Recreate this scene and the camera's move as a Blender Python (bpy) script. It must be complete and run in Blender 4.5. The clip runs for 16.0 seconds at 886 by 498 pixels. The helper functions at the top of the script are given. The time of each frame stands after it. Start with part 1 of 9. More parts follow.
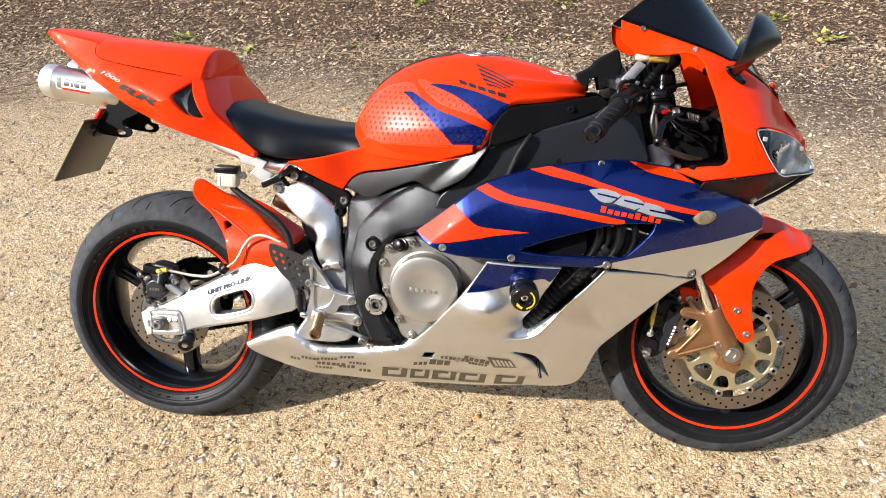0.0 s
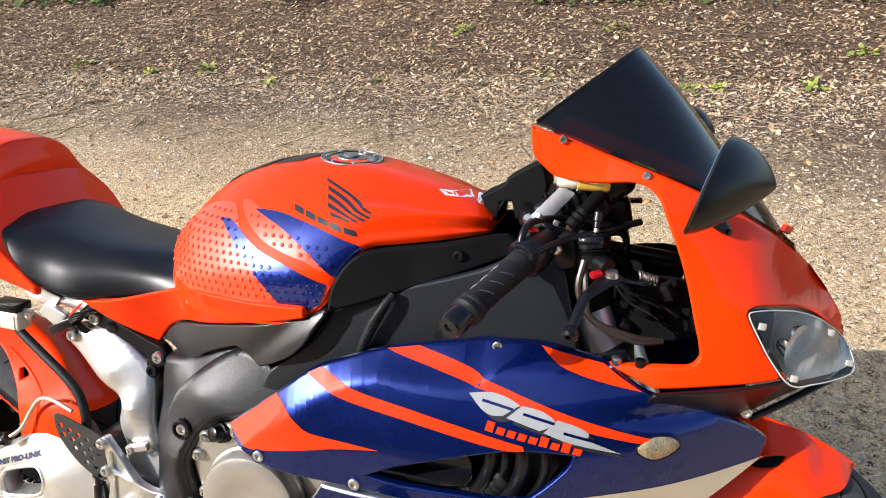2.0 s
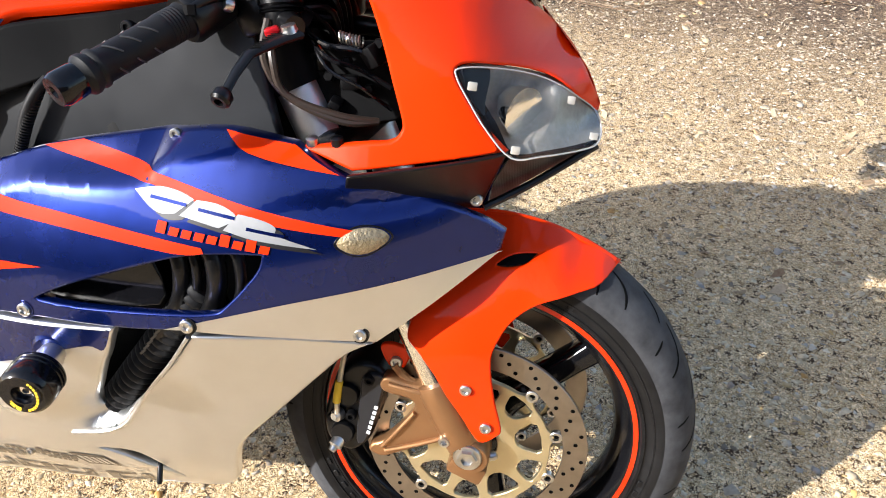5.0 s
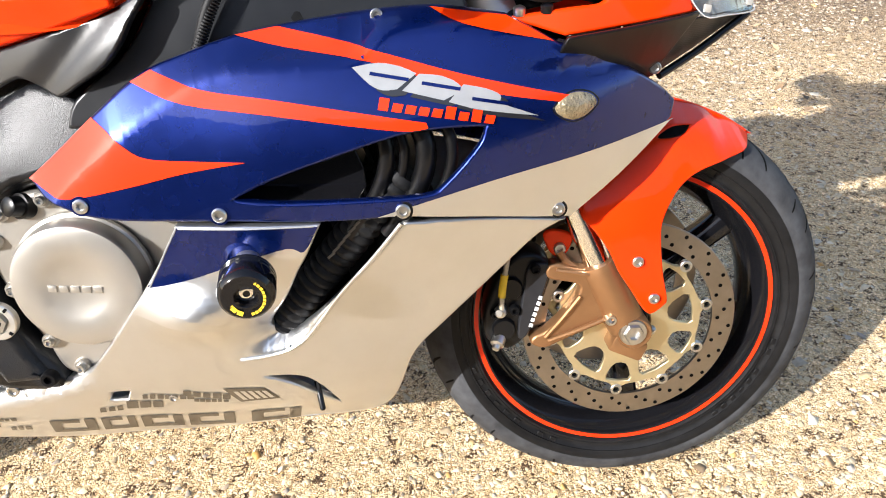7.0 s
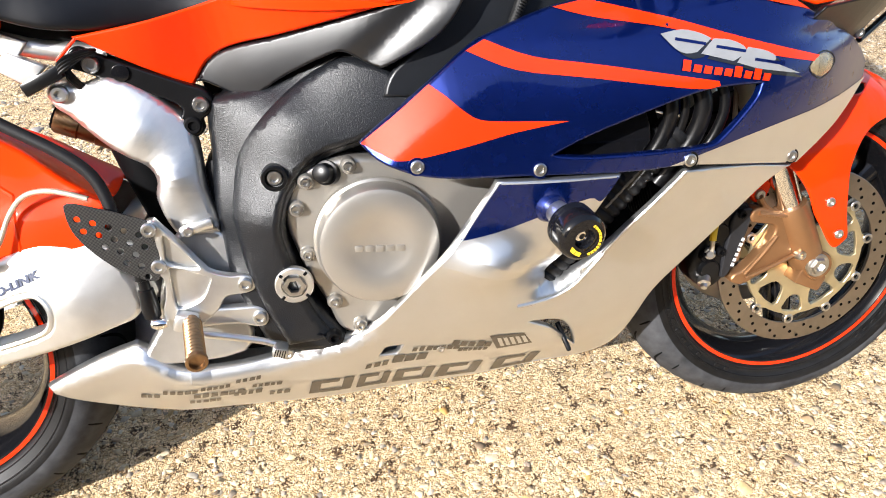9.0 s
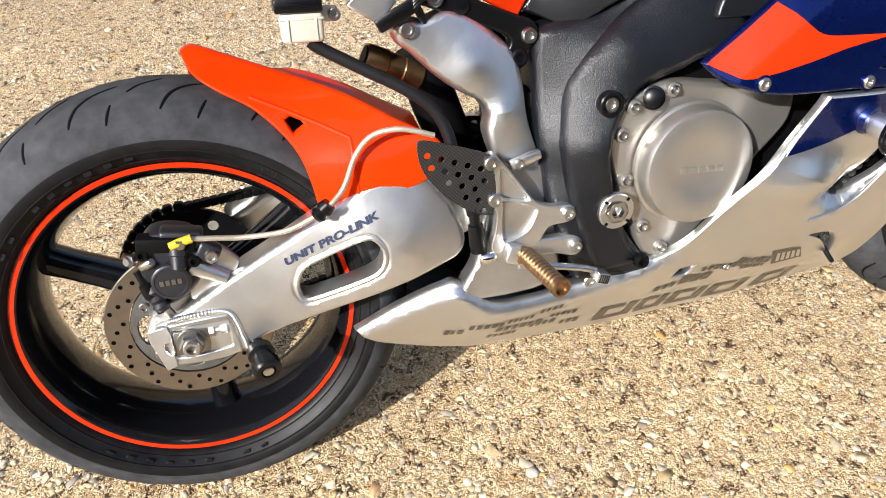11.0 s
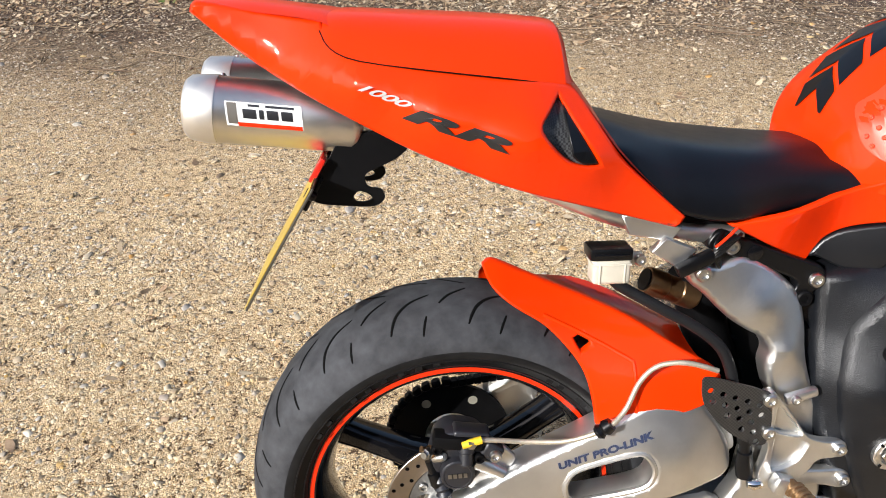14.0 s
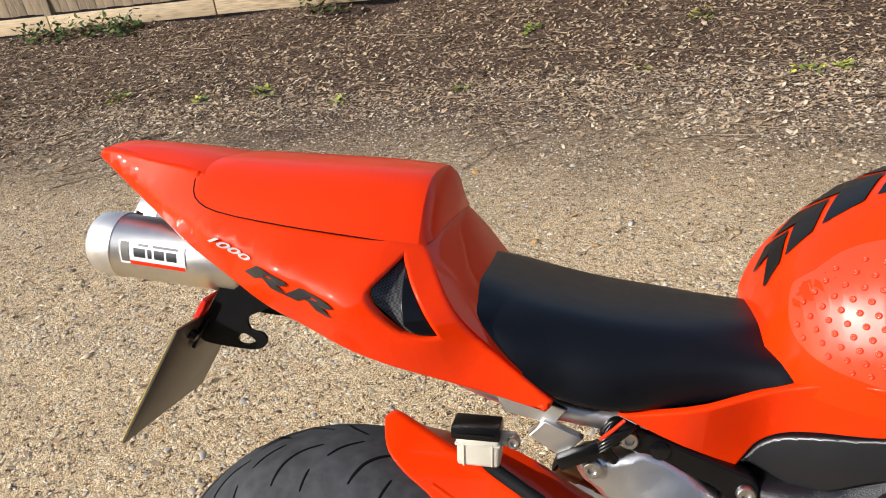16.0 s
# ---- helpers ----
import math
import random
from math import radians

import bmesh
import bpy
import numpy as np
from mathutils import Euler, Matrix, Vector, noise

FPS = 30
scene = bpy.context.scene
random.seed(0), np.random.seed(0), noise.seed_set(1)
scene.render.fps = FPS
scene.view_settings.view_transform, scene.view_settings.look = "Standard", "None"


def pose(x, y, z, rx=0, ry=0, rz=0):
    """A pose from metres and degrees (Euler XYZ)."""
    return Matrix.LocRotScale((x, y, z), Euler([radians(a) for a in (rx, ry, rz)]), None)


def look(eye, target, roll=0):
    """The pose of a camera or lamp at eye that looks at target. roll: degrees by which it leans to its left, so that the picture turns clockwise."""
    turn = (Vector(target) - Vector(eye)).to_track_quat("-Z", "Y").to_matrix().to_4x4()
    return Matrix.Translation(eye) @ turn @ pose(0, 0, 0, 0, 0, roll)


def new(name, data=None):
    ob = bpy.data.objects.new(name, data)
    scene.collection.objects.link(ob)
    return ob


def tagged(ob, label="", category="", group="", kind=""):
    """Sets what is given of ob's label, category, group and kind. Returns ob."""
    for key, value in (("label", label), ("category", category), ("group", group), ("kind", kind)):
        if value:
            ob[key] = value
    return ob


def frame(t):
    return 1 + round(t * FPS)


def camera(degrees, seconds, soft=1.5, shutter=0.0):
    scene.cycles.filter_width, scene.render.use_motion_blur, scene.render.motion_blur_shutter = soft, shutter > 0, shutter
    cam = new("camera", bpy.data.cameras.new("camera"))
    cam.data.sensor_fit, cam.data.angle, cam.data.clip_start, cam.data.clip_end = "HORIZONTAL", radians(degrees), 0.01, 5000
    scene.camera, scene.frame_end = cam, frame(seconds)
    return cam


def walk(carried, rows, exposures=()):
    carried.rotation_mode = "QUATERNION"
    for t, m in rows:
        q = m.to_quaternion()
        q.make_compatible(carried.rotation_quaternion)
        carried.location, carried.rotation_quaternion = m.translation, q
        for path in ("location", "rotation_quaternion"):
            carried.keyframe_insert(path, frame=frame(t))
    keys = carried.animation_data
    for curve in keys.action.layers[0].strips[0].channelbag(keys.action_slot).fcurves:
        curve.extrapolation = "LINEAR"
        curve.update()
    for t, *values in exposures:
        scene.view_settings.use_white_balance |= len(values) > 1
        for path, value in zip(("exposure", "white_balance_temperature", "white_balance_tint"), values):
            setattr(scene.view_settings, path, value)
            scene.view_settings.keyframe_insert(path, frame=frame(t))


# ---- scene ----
cam = camera(63.6, 16.0, soft=1.0)
PATH = [
    (0, (0.969, -1.438, 1.374), (0.688, 0.281, 0.391), -2.2),
    (0.5, (1.002, -1.283, 1.369), (0.654, 0.421, 0.381), -2.8),
    (1, (1.109, -1.099, 1.362), (0.697, 0.564, 0.331), -2.1),
    (1.5, (1.187, -0.926, 1.348), (0.742, 0.756, 0.362), -3.2),
    (1.6, (1.194, -0.883, 1.346), (0.752, 0.81, 0.377), -2.7),
    (2, (1.244, -0.764, 1.347), (0.747, 0.931, 0.409), -3.5),
    (2.5, (1.365, -0.671, 1.345), (0.702, 0.992, 0.454), -3.7),
    (3, (1.507, -0.621, 1.327), (0.802, 0.995, 0.383), -3.1),
    (3.5, (1.548, -0.603, 1.286), (0.942, 1.027, 0.298), -3.2),
    (4, (1.541, -0.596, 1.24), (1.065, 1.015, 0.155), -4.2),
    (4.5, (1.54, -0.603, 1.189), (1.12, 0.954, 0.005), -5.2),
    (4.7, (1.538, -0.611, 1.164), (1.144, 0.943, -0.033), -4.8),
    (6.8, (1.181, -0.778, 1.021), (1.21, 0.84, -0.154), -1.5),
    (7, (1.13, -0.769, 1.024), (1.164, 0.842, -0.162), -2.2),
    (7.5, (1.008, -0.758, 1.033), (1.104, 0.84, -0.166), -1.8),
    (8, (0.911, -0.768, 1.038), (1.09, 0.811, -0.177), -0.6),
    (8.5, (0.777, -0.796, 1.04), (1.051, 0.772, -0.171), 0.0),
    (9, (0.644, -0.828, 1.046), (0.933, 0.742, -0.159), 0.1),
    (9.2, (0.598, -0.833, 1.048), (0.88, 0.733, -0.163), 0.3),
    (11.3, (0.069, -0.755, 1.026), (0.478, 0.695, -0.289), -0.5),
    (11.5, (0.016, -0.757, 1.029), (0.417, 0.68, -0.303), -0.4),
    (12, (-0.071, -0.759, 1.033), (0.307, 0.64, -0.345), -0.4),
    (12.5, (-0.102, -0.737, 1.057), (0.206, 0.657, -0.344), -1.1),
    (13, (-0.092, -0.703, 1.121), (0.169, 0.752, -0.227), -1.1),
    (13.5, (-0.066, -0.671, 1.192), (0.095, 0.87, -0.073), -2.1),
    (14, (-0.042, -0.658, 1.247), (0.044, 0.971, 0.09), -2.8),
    (14.5, (0.001, -0.653, 1.279), (0.029, 1.054, 0.239), -3.1),
    (15, (0.081, -0.629, 1.281), (0.021, 1.093, 0.266), -2.0),
    (15.5, (0.199, -0.6, 1.284), (-0.12, 1.093, 0.268), -2.9),
    (16, (0.35, -0.542, 1.26), (-0.097, 1.181, 0.347), -7.6),
]
EXPOSURE = [(0, 0.790), (2, 0.910), (3, 1.030), (4.5, 1.110), (7, 1.260), (8, 1.280), (9, 1.140), (11.5, 0.650), (13, 0.550), (14, 0.500), (14.5, 0.400), (16, 0.320)]
walk(cam, [(t, look(eye, target, roll)) for t, eye, target, roll in PATH], EXPOSURE)

# ---- light ----
SUN = Vector((-1.3, -1.0, 1.0)).normalized()
world = bpy.data.worlds.new("sky")
scene.world = world
world.use_nodes = True
sky = world.node_tree.nodes.new("ShaderNodeTexSky")
sky.sky_type, sky.sun_disc = "NISHITA", False
sky.sun_elevation = math.asin(SUN.z)
sky.sun_rotation = math.atan2(SUN.x, SUN.y)
sky.dust_density = 2.0
back = world.node_tree.nodes["Background"]
back.inputs["Strength"].default_value = 0.15
world.node_tree.links.new(sky.outputs["Color"], back.inputs["Color"])
sun_data = bpy.data.lights.new("sun", "SUN")
sun_data.energy, sun_data.angle, sun_data.color = 4.7, radians(0.55), (1.0, 0.99, 0.985)
sun = new("sun", sun_data)
sun.matrix_world = look(SUN * 20, (0, 0, 0))


# ---- materials ----
def nodes_of(name):
    m = bpy.data.materials.new(name)
    m.use_nodes = True
    nt = m.node_tree
    return m, nt, nt.nodes["Principled BSDF"]


def noise_node(nt, scale, detail=4, rough=0.55, space="Object"):
    tc = nt.nodes.new("ShaderNodeTexCoord")
    n = nt.nodes.new("ShaderNodeTexNoise")
    n.inputs["Scale"].default_value, n.inputs["Detail"].default_value, n.inputs["Roughness"].default_value = scale, detail, rough
    nt.links.new(tc.outputs[space], n.inputs["Vector"])
    return n


def ramp_node(nt, source, stops):
    r = nt.nodes.new("ShaderNodeValToRGB")
    r.color_ramp.elements[0].position, r.color_ramp.elements[0].color = stops[0][0], (*stops[0][1], 1)
    r.color_ramp.elements[1].position, r.color_ramp.elements[1].color = stops[-1][0], (*stops[-1][1], 1)
    for at, c in stops[1:-1]:
        r.color_ramp.elements.new(at).color = (*c, 1)
    nt.links.new(source, r.inputs["Fac"])
    return r


def bump_node(nt, bsdf, height, strength, distance):
    b = nt.nodes.new("ShaderNodeBump")
    b.inputs["Strength"].default_value, b.inputs["Distance"].default_value = strength, distance
    nt.links.new(height, b.inputs["Height"])
    nt.links.new(b.outputs["Normal"], bsdf.inputs["Normal"])


def surface(name, colour, rough=0.5, metal=0.0, coat=0.0, vary=0.12, grain=60, bump=0.0, bump_scale=400, bump_depth=0.0006, dust=0.0, spec=0.5):
    """A plain material with colour variation at two scales, uneven gloss, and fine relief."""
    m, nt, b = nodes_of(name)
    big = noise_node(nt, grain * 0.12, 3)
    fine = noise_node(nt, grain, 5)
    mix = nt.nodes.new("ShaderNodeMath")
    mix.operation = "MULTIPLY_ADD"
    mix.inputs[1].default_value, mix.inputs[2].default_value = 0.5, 0.0
    nt.links.new(big.outputs["Fac"], mix.inputs[0])
    add = nt.nodes.new("ShaderNodeMath")
    add.operation = "MULTIPLY_ADD"
    add.inputs[1].default_value = 0.5
    nt.links.new(fine.outputs["Fac"], add.inputs[0])
    nt.links.new(mix.outputs[0], add.inputs[2])
    lo = [c * (1 - vary) for c in colour]
    hi = [min(1, c * (1 + vary) + dust * 0.06) for c in colour]
    r = ramp_node(nt, add.outputs[0], [(0.32, lo), (0.68, hi)])
    nt.links.new(r.outputs["Color"], b.inputs["Base Color"])
    rr = nt.nodes.new("ShaderNodeMapRange")
    rr.inputs["To Min"].default_value, rr.inputs["To Max"].default_value = max(0.02, rough * 0.75), min(1, rough * 1.3)
    nt.links.new(add.outputs[0], rr.inputs["Value"])
    nt.links.new(rr.outputs["Result"], b.inputs["Roughness"])
    b.inputs["Metallic"].default_value = metal
    b.inputs["Coat Weight"].default_value = coat
    b.inputs["Coat Roughness"].default_value = 0.025
    b.inputs["Specular IOR Level"].default_value = spec
    if bump:
        n = noise_node(nt, bump_scale, 3)
        bump_node(nt, b, n.outputs["Fac"], bump, bump_depth)
    return m


ORANGE = surface("orange_paint", (0.75, 0.0315, 0.0008), 0.45, 0.0, 0.34, 0.03, 12, spec=0.05)
RED = surface("red_decal", (0.76, 0.026, 0.002), 0.42, 0.0, 0.5, 0.04, 12, spec=0.1)
BLUE = surface("blue_metallic_paint", (0.0018, 0.0130, 0.118), 0.27, 0.8, 0.6, 0.12, 40)
SILVER = surface("silver_paint", (0.60, 0.605, 0.605), 0.34, 0.94, 1.0, 0.04, 30)
BLACK_GLOSS = surface("gloss_black_paint", (0.005, 0.005, 0.006), 0.12, 0.0, 0.15, 0.2, 20, spec=0.25)
BLACK_SATIN = surface("satin_black_plastic", (0.0035, 0.0035, 0.004), 0.30, 0.0, 0.0, 0.25, 40, 0.06, 900, spec=0.3)
BLACK_MATT = surface("matt_black_plastic", (0.0035, 0.0035, 0.0037), 0.6, 0.0, 0.0, 0.25, 60, 0.1, 700, spec=0.08)
DARK = surface("dark_engine_parts", (0.004, 0.004, 0.0044), 0.5, 0.1, 0.0, 0.4, 30, 0.2, 200, spec=0.1)
FRAME_PAINT = surface("textured_black_frame_paint", (0.006, 0.0068, 0.0085), 0.32, 0.0, 0.0, 0.15, 60, 0.7, 700, 0.0008, spec=0.38)
COVER = surface("smooth_grey_black_cover", (0.005, 0.0055, 0.007), 0.34, 0.0, 0.0, 0.1, 30, 0.2, 1100, 0.0004, spec=0.55)
SIDE_COVER = surface("dark_inner_plastic", (0.008, 0.009, 0.011), 0.36, 0.0, 0.0, 0.15, 30, 0.05, 800, spec=0.5)
VINYL = surface("black_vinyl", (0.0028, 0.003, 0.0042), 0.38, 0.0, 0.0, 0.12, 60, 0.12, 1100, 0.0003, spec=0.32)
RUBBER = surface("tyre_rubber", (0.004, 0.004, 0.0045), 0.46, 0.0, 0.0, 0.3, 50, 0.15, 500, 0.0006, 0.1, spec=0.2)
TREAD = surface("dusty_tread_rubber", (0.032, 0.033, 0.036), 0.75, 0.0, 0.0, 0.5, 45, 0.3, 500, 0.0008, 0.3, spec=0.2)
GRIP = surface("grip_rubber", (0.007, 0.007, 0.0076), 0.55, 0.0, 0.0, 0.25, 60, 0.3, 900, spec=0.22)
ALLOY = surface("satin_aluminium", (0.72, 0.71, 0.685), 0.40, 1.0, 0.0, 0.08, 40, 0.08, 300)
CAST = surface("cast_aluminium", (0.66, 0.655, 0.635), 0.34, 0.95, 0.0, 0.14, 30, 0.20, 350, 0.0006)
CASE = surface("engine_case_paint", (0.43, 0.405, 0.365), 0.36, 0.8, 0.0, 0.05, 30, 0.06, 800)
STEEL = surface("zinc_steel", (0.55, 0.54, 0.52), 0.3, 1.0, 0.0, 0.15, 60)
DISC = surface("brake_disc_steel", (0.31, 0.27, 0.23), 0.34, 1.0, 0.0, 0.12, 80)
GOLD = surface("champagne_gold_anodised", (0.60, 0.51, 0.32), 0.36, 0.9, 0.0, 0.08, 40)
BRONZE = surface("bronze_fork_paint", (0.30, 0.155, 0.07), 0.38, 0.75, 0.2, 0.12, 30)
BRASS = surface("bronze_anodised", (0.27, 0.165, 0.085), 0.34, 0.9, 0.0, 0.2, 60)
CHROME = surface("chromed_tube", (0.82, 0.80, 0.77), 0.08, 1.0, 0.0, 0.04, 20)
BRUSHED = surface("brushed_titanium", (0.66, 0.64, 0.60), 0.38, 1.0, 0.0, 0.08, 30)
YELLOW = surface("yellow_print", (0.75, 0.48, 0.02), 0.5)
WHITE = surface("white_print", (0.72, 0.72, 0.70), 0.45)
CREAM = surface("clouded_plastic", (0.52, 0.48, 0.39), 0.35, 0.0, 0.3, 0.15, 40)
GREY_PRINT = surface("dark_grey_print", (0.10, 0.09, 0.075), 0.5)
HOSE = surface("braided_steel_hose", (0.50, 0.44, 0.34), 0.45, 0.6, 0.0, 0.25, 500)
PLATE_GREY = surface("brown_grey_plate", (0.047, 0.040, 0.030), 0.35, 0.0, 0.1, 0.15, 40)

CARBON, nt, b = nodes_of("carbon_weave")
tc = nt.nodes.new("ShaderNodeTexCoord")
ck = nt.nodes.new("ShaderNodeTexChecker")
ck.inputs["Scale"].default_value = 420
ck.inputs["Color1"].default_value, ck.inputs["Color2"].default_value = (0.005, 0.005, 0.0055, 1), (0.035, 0.034, 0.032, 1)
nt.links.new(tc.outputs["Object"], ck.inputs["Vector"])
nt.links.new(ck.outputs["Color"], b.inputs["Base Color"])
b.inputs["Roughness"].default_value = 0.4

MESH_GRILLE, nt, b = nodes_of("dark_mesh_grille")
tc = nt.nodes.new("ShaderNodeTexCoord")
ck = nt.nodes.new("ShaderNodeTexChecker")
ck.inputs["Scale"].default_value = 380
ck.inputs["Color1"].default_value, ck.inputs["Color2"].default_value = (0.006, 0.006, 0.006, 1), (0.05, 0.05, 0.05, 1)
nt.links.new(tc.outputs["Object"], ck.inputs["Vector"])
nt.links.new(ck.outputs["Color"], b.inputs["Base Color"])
b.inputs["Roughness"].default_value = 0.6

SCREEN, nt, b = nodes_of("dark_tinted_screen")
b.inputs["Base Color"].default_value = (0.004, 0.004, 0.005, 1)
b.inputs["Roughness"].default_value, b.inputs["Specular IOR Level"].default_value = 0.04, 0.35
clear = nt.nodes.new("ShaderNodeBsdfTransparent")
clear.inputs["Color"].default_value = (0.62, 0.58, 0.54, 1)
smoke = nt.nodes.new("ShaderNodeMixShader")
smoke.inputs["Fac"].default_value = 0.16
nt.links.new(b.outputs["BSDF"], smoke.inputs[1])
nt.links.new(clear.outputs["BSDF"], smoke.inputs[2])
nt.links.new(smoke.outputs["Shader"], nt.nodes["Material Output"].inputs["Surface"])

LENS, nt, b = nodes_of("clear_lens")
b.inputs["Base Color"].default_value = (0.93, 0.94, 0.93, 1)
b.inputs["Roughness"].default_value, b.inputs["IOR"].default_value = 0.03, 1.3
b.inputs["Transmission Weight"].default_value = 1.0

MIRROR_GLASS, nt, b = nodes_of("mirror_glass")
b.inputs["Base Color"].default_value = (0.75, 0.77, 0.78, 1)
b.inputs["Metallic"].default_value, b.inputs["Roughness"].default_value = 1.0, 0.02


# ---- shape helpers; the motorcycle is drawn in its own frame: x forward, y to its left, z up from the tyres ----
def spline(pts, per=6, closed=True):
    """Catmull-Rom through the points."""
    p = [np.array(q, float) for q in pts]
    n = len(p)
    out = []
    for i in range(n if closed else n - 1):
        a, b_, c, d = (p[(i + k) % n] if closed else p[min(max(i + k, 0), n - 1)] for k in (-1, 0, 1, 2))
        for j in range(per):
            t = j / per
            out.append(0.5 * (2 * b_ + (c - a) * t + (2 * a - 5 * b_ + 4 * c - d) * t * t + (3 * b_ - a - 3 * c + d) * t ** 3))
    if not closed:
        out.append(p[-1])
    return out


def soft_loop(pts, per=4, keep=0.0):
    """A closed outline: corners marked by a third value 1 stay sharp, the rest is splined."""
    runs, n = [], len(pts)
    sharp = [i for i in range(n) if len(pts[i]) > 2 and pts[i][2]]
    flat = [np.array(q[:2], float) for q in pts]
    if not sharp:
        return spline(flat, per)
    for k, i in enumerate(sharp):
        j = sharp[(k + 1) % len(sharp)]
        if j <= i:
            j += n
        run = [flat[m % n] for m in range(i, j + 1)]
        runs += spline(run, per, False)[:-1] if len(run) > 2 else [run[0] + (run[1] - run[0]) * s for s in (0, 0.5)]
    return runs


def field(ctrl):
    """A smooth sheet (thin plate) through x, z, y values."""
    c = np.array(ctrl, float)
    n = len(c)
    d = np.hypot(c[:, None, 0] - c[None, :, 0], c[:, None, 1] - c[None, :, 1]) + 1e-9
    a = np.zeros((n + 3, n + 3))
    a[:n, :n] = d * d * np.log(d) + np.eye(n) * 1e-4
    a[:n, n], a[:n, n + 1:] = 1, c[:, :2]
    a[n, :n], a[n + 1:, :n] = 1, c[:, :2].T
    w = np.linalg.solve(a, np.r_[c[:, 2], 0, 0, 0])

    def at(x, z):
        r = np.hypot(c[:, 0] - x, c[:, 1] - z) + 1e-9
        return float(w[:n] @ (r * r * np.log(r)) + w[n] + w[n + 1] * x + w[n + 2] * z)
    return at


def shrink(loop, r):
    """The loop moved inwards by r (counter-clockwise loops)."""
    n, out = len(loop), []
    for i in range(n):
        a, b_, c = loop[i - 1], loop[i], loop[(i + 1) % n]
        d1, d2 = b_ - a, c - b_
        d1, d2 = d1 / (np.hypot(*d1) + 1e-9), d2 / (np.hypot(*d2) + 1e-9)
        m = np.array([-(d1[1] + d2[1]), d1[0] + d2[0]])
        k = np.hypot(*m) + 1e-9
        s = 1 / max(0.45, k / 2)
        out.append(b_ + m / k * r * min(s, 1.6))
    return out


def turned(loop, ccw=True):
    area = sum(a[0] * b_[1] - b_[0] * a[1] for a, b_ in zip(loop, loop[1:] + loop[:1]))
    return loop if (area > 0) == ccw else loop[::-1]


def panel(outline, depth, thick=0.004, holes=(), step=0.016, edge=0.004, per=4, lift=0.0, side=-1):
    """A shell: outline in x, z; depth(x, z) gives y of its outer face. Rounded edges, holes through it."""
    depth = depth if callable(depth) else (lambda x, z, v=depth: v)
    bm = bmesh.new()
    layer = bm.verts.layers.float.new("recess")
    loops = [turned(soft_loop(outline, per))] + [turned(soft_loop(h, per), False) for h in holes]
    inner = []
    for lp in loops:
        rows = []
        for off, rec in (((0, edge), (edge * 0.35, edge * 0.3), (edge, 0)) if edge else ((0, 0),)):
            q = shrink(lp, off) if off else lp
            row = [bm.verts.new((v[0], 0, v[1])) for v in q]
            for v in row:
                v[layer] = rec
            rows.append(row)
        for r0, r1 in zip(rows, rows[1:]):
            for i in range(len(r0)):
                bm.faces.new((r0[i - 1], r0[i], r1[i], r1[i - 1]))
        row = rows[-1]
        for i in range(len(row)):
            e = bm.edges.get((row[i - 1], row[i])) or bm.edges.new((row[i - 1], row[i]))
            inner.append(e)
    bmesh.ops.triangle_fill(bm, use_beauty=True, use_dissolve=False, edges=inner, normal=(0, -1, 0))
    xs = [v.co.x for v in bm.verts]
    zs = [v.co.z for v in bm.verts]
    for axis, lo, hi in ((0, min(xs), max(xs)), (2, min(zs), max(zs))):
        k = math.floor(lo / step) + 1
        while k * step < hi:
            co = [0, 0, 0]
            co[axis] = k * step
            no = [0, 0, 0]
            no[axis] = 1
            bmesh.ops.bisect_plane(bm, geom=bm.verts[:] + bm.edges[:] + bm.faces[:], plane_co=co, plane_no=no, dist=1e-5)
            k += 1
    for v in bm.verts:
        v.co.y = depth(v.co.x, v.co.z) + side * lift - side * v[layer]
    bmesh.ops.recalc_face_normals(bm, faces=bm.faces)
    total = sum(f.normal.y * f.calc_area() for f in bm.faces)
    if (total > 0) != (side > 0):
        bmesh.ops.reverse_faces(bm, faces=bm.faces)
    if thick:
        rim = [e for e in bm.edges if e.is_boundary]
        got = bmesh.ops.extrude_edge_only(bm, edges=rim)
        for g in got["geom"]:
            if isinstance(g, bmesh.types.BMVert):
                g.co.y -= side * max(thick - edge, 0.001)
    return bm


def mid(z):
    """The motorcycle's centre line leans a little more than its wheels."""
    return 0.03 * (z - 0.31)


def mirrored(bm, keep=False):
    out = bm.copy()
    for v in out.verts:
        v.co.y = 2 * mid(v.co.z) - v.co.y
    bmesh.ops.reverse_faces(out, faces=out.faces)
    if keep:
        joined(bm, out)
        return bm
    return out


def joined(bm, other):
    me = bpy.data.meshes.new("tmp")
    other.to_mesh(me)
    other.free()
    bm.from_mesh(me)
    bpy.data.meshes.remove(me)
    return bm


def loft(rings, closed=True, caps=True):
    bm = bmesh.new()
    rows = [[bm.verts.new(p) for p in r] for r in rings]
    n = len(rows[0])
    for a, b_ in zip(rows, rows[1:]):
        for i in range(n if closed else n - 1):
            j = (i + 1) % n
            bm.faces.new((a[i], a[j], b_[j], b_[i]))
    if caps and closed:
        bm.faces.new(rows[0][::-1])
        bm.faces.new(rows[-1])
    bmesh.ops.recalc_face_normals(bm, faces=bm.faces)
    return bm


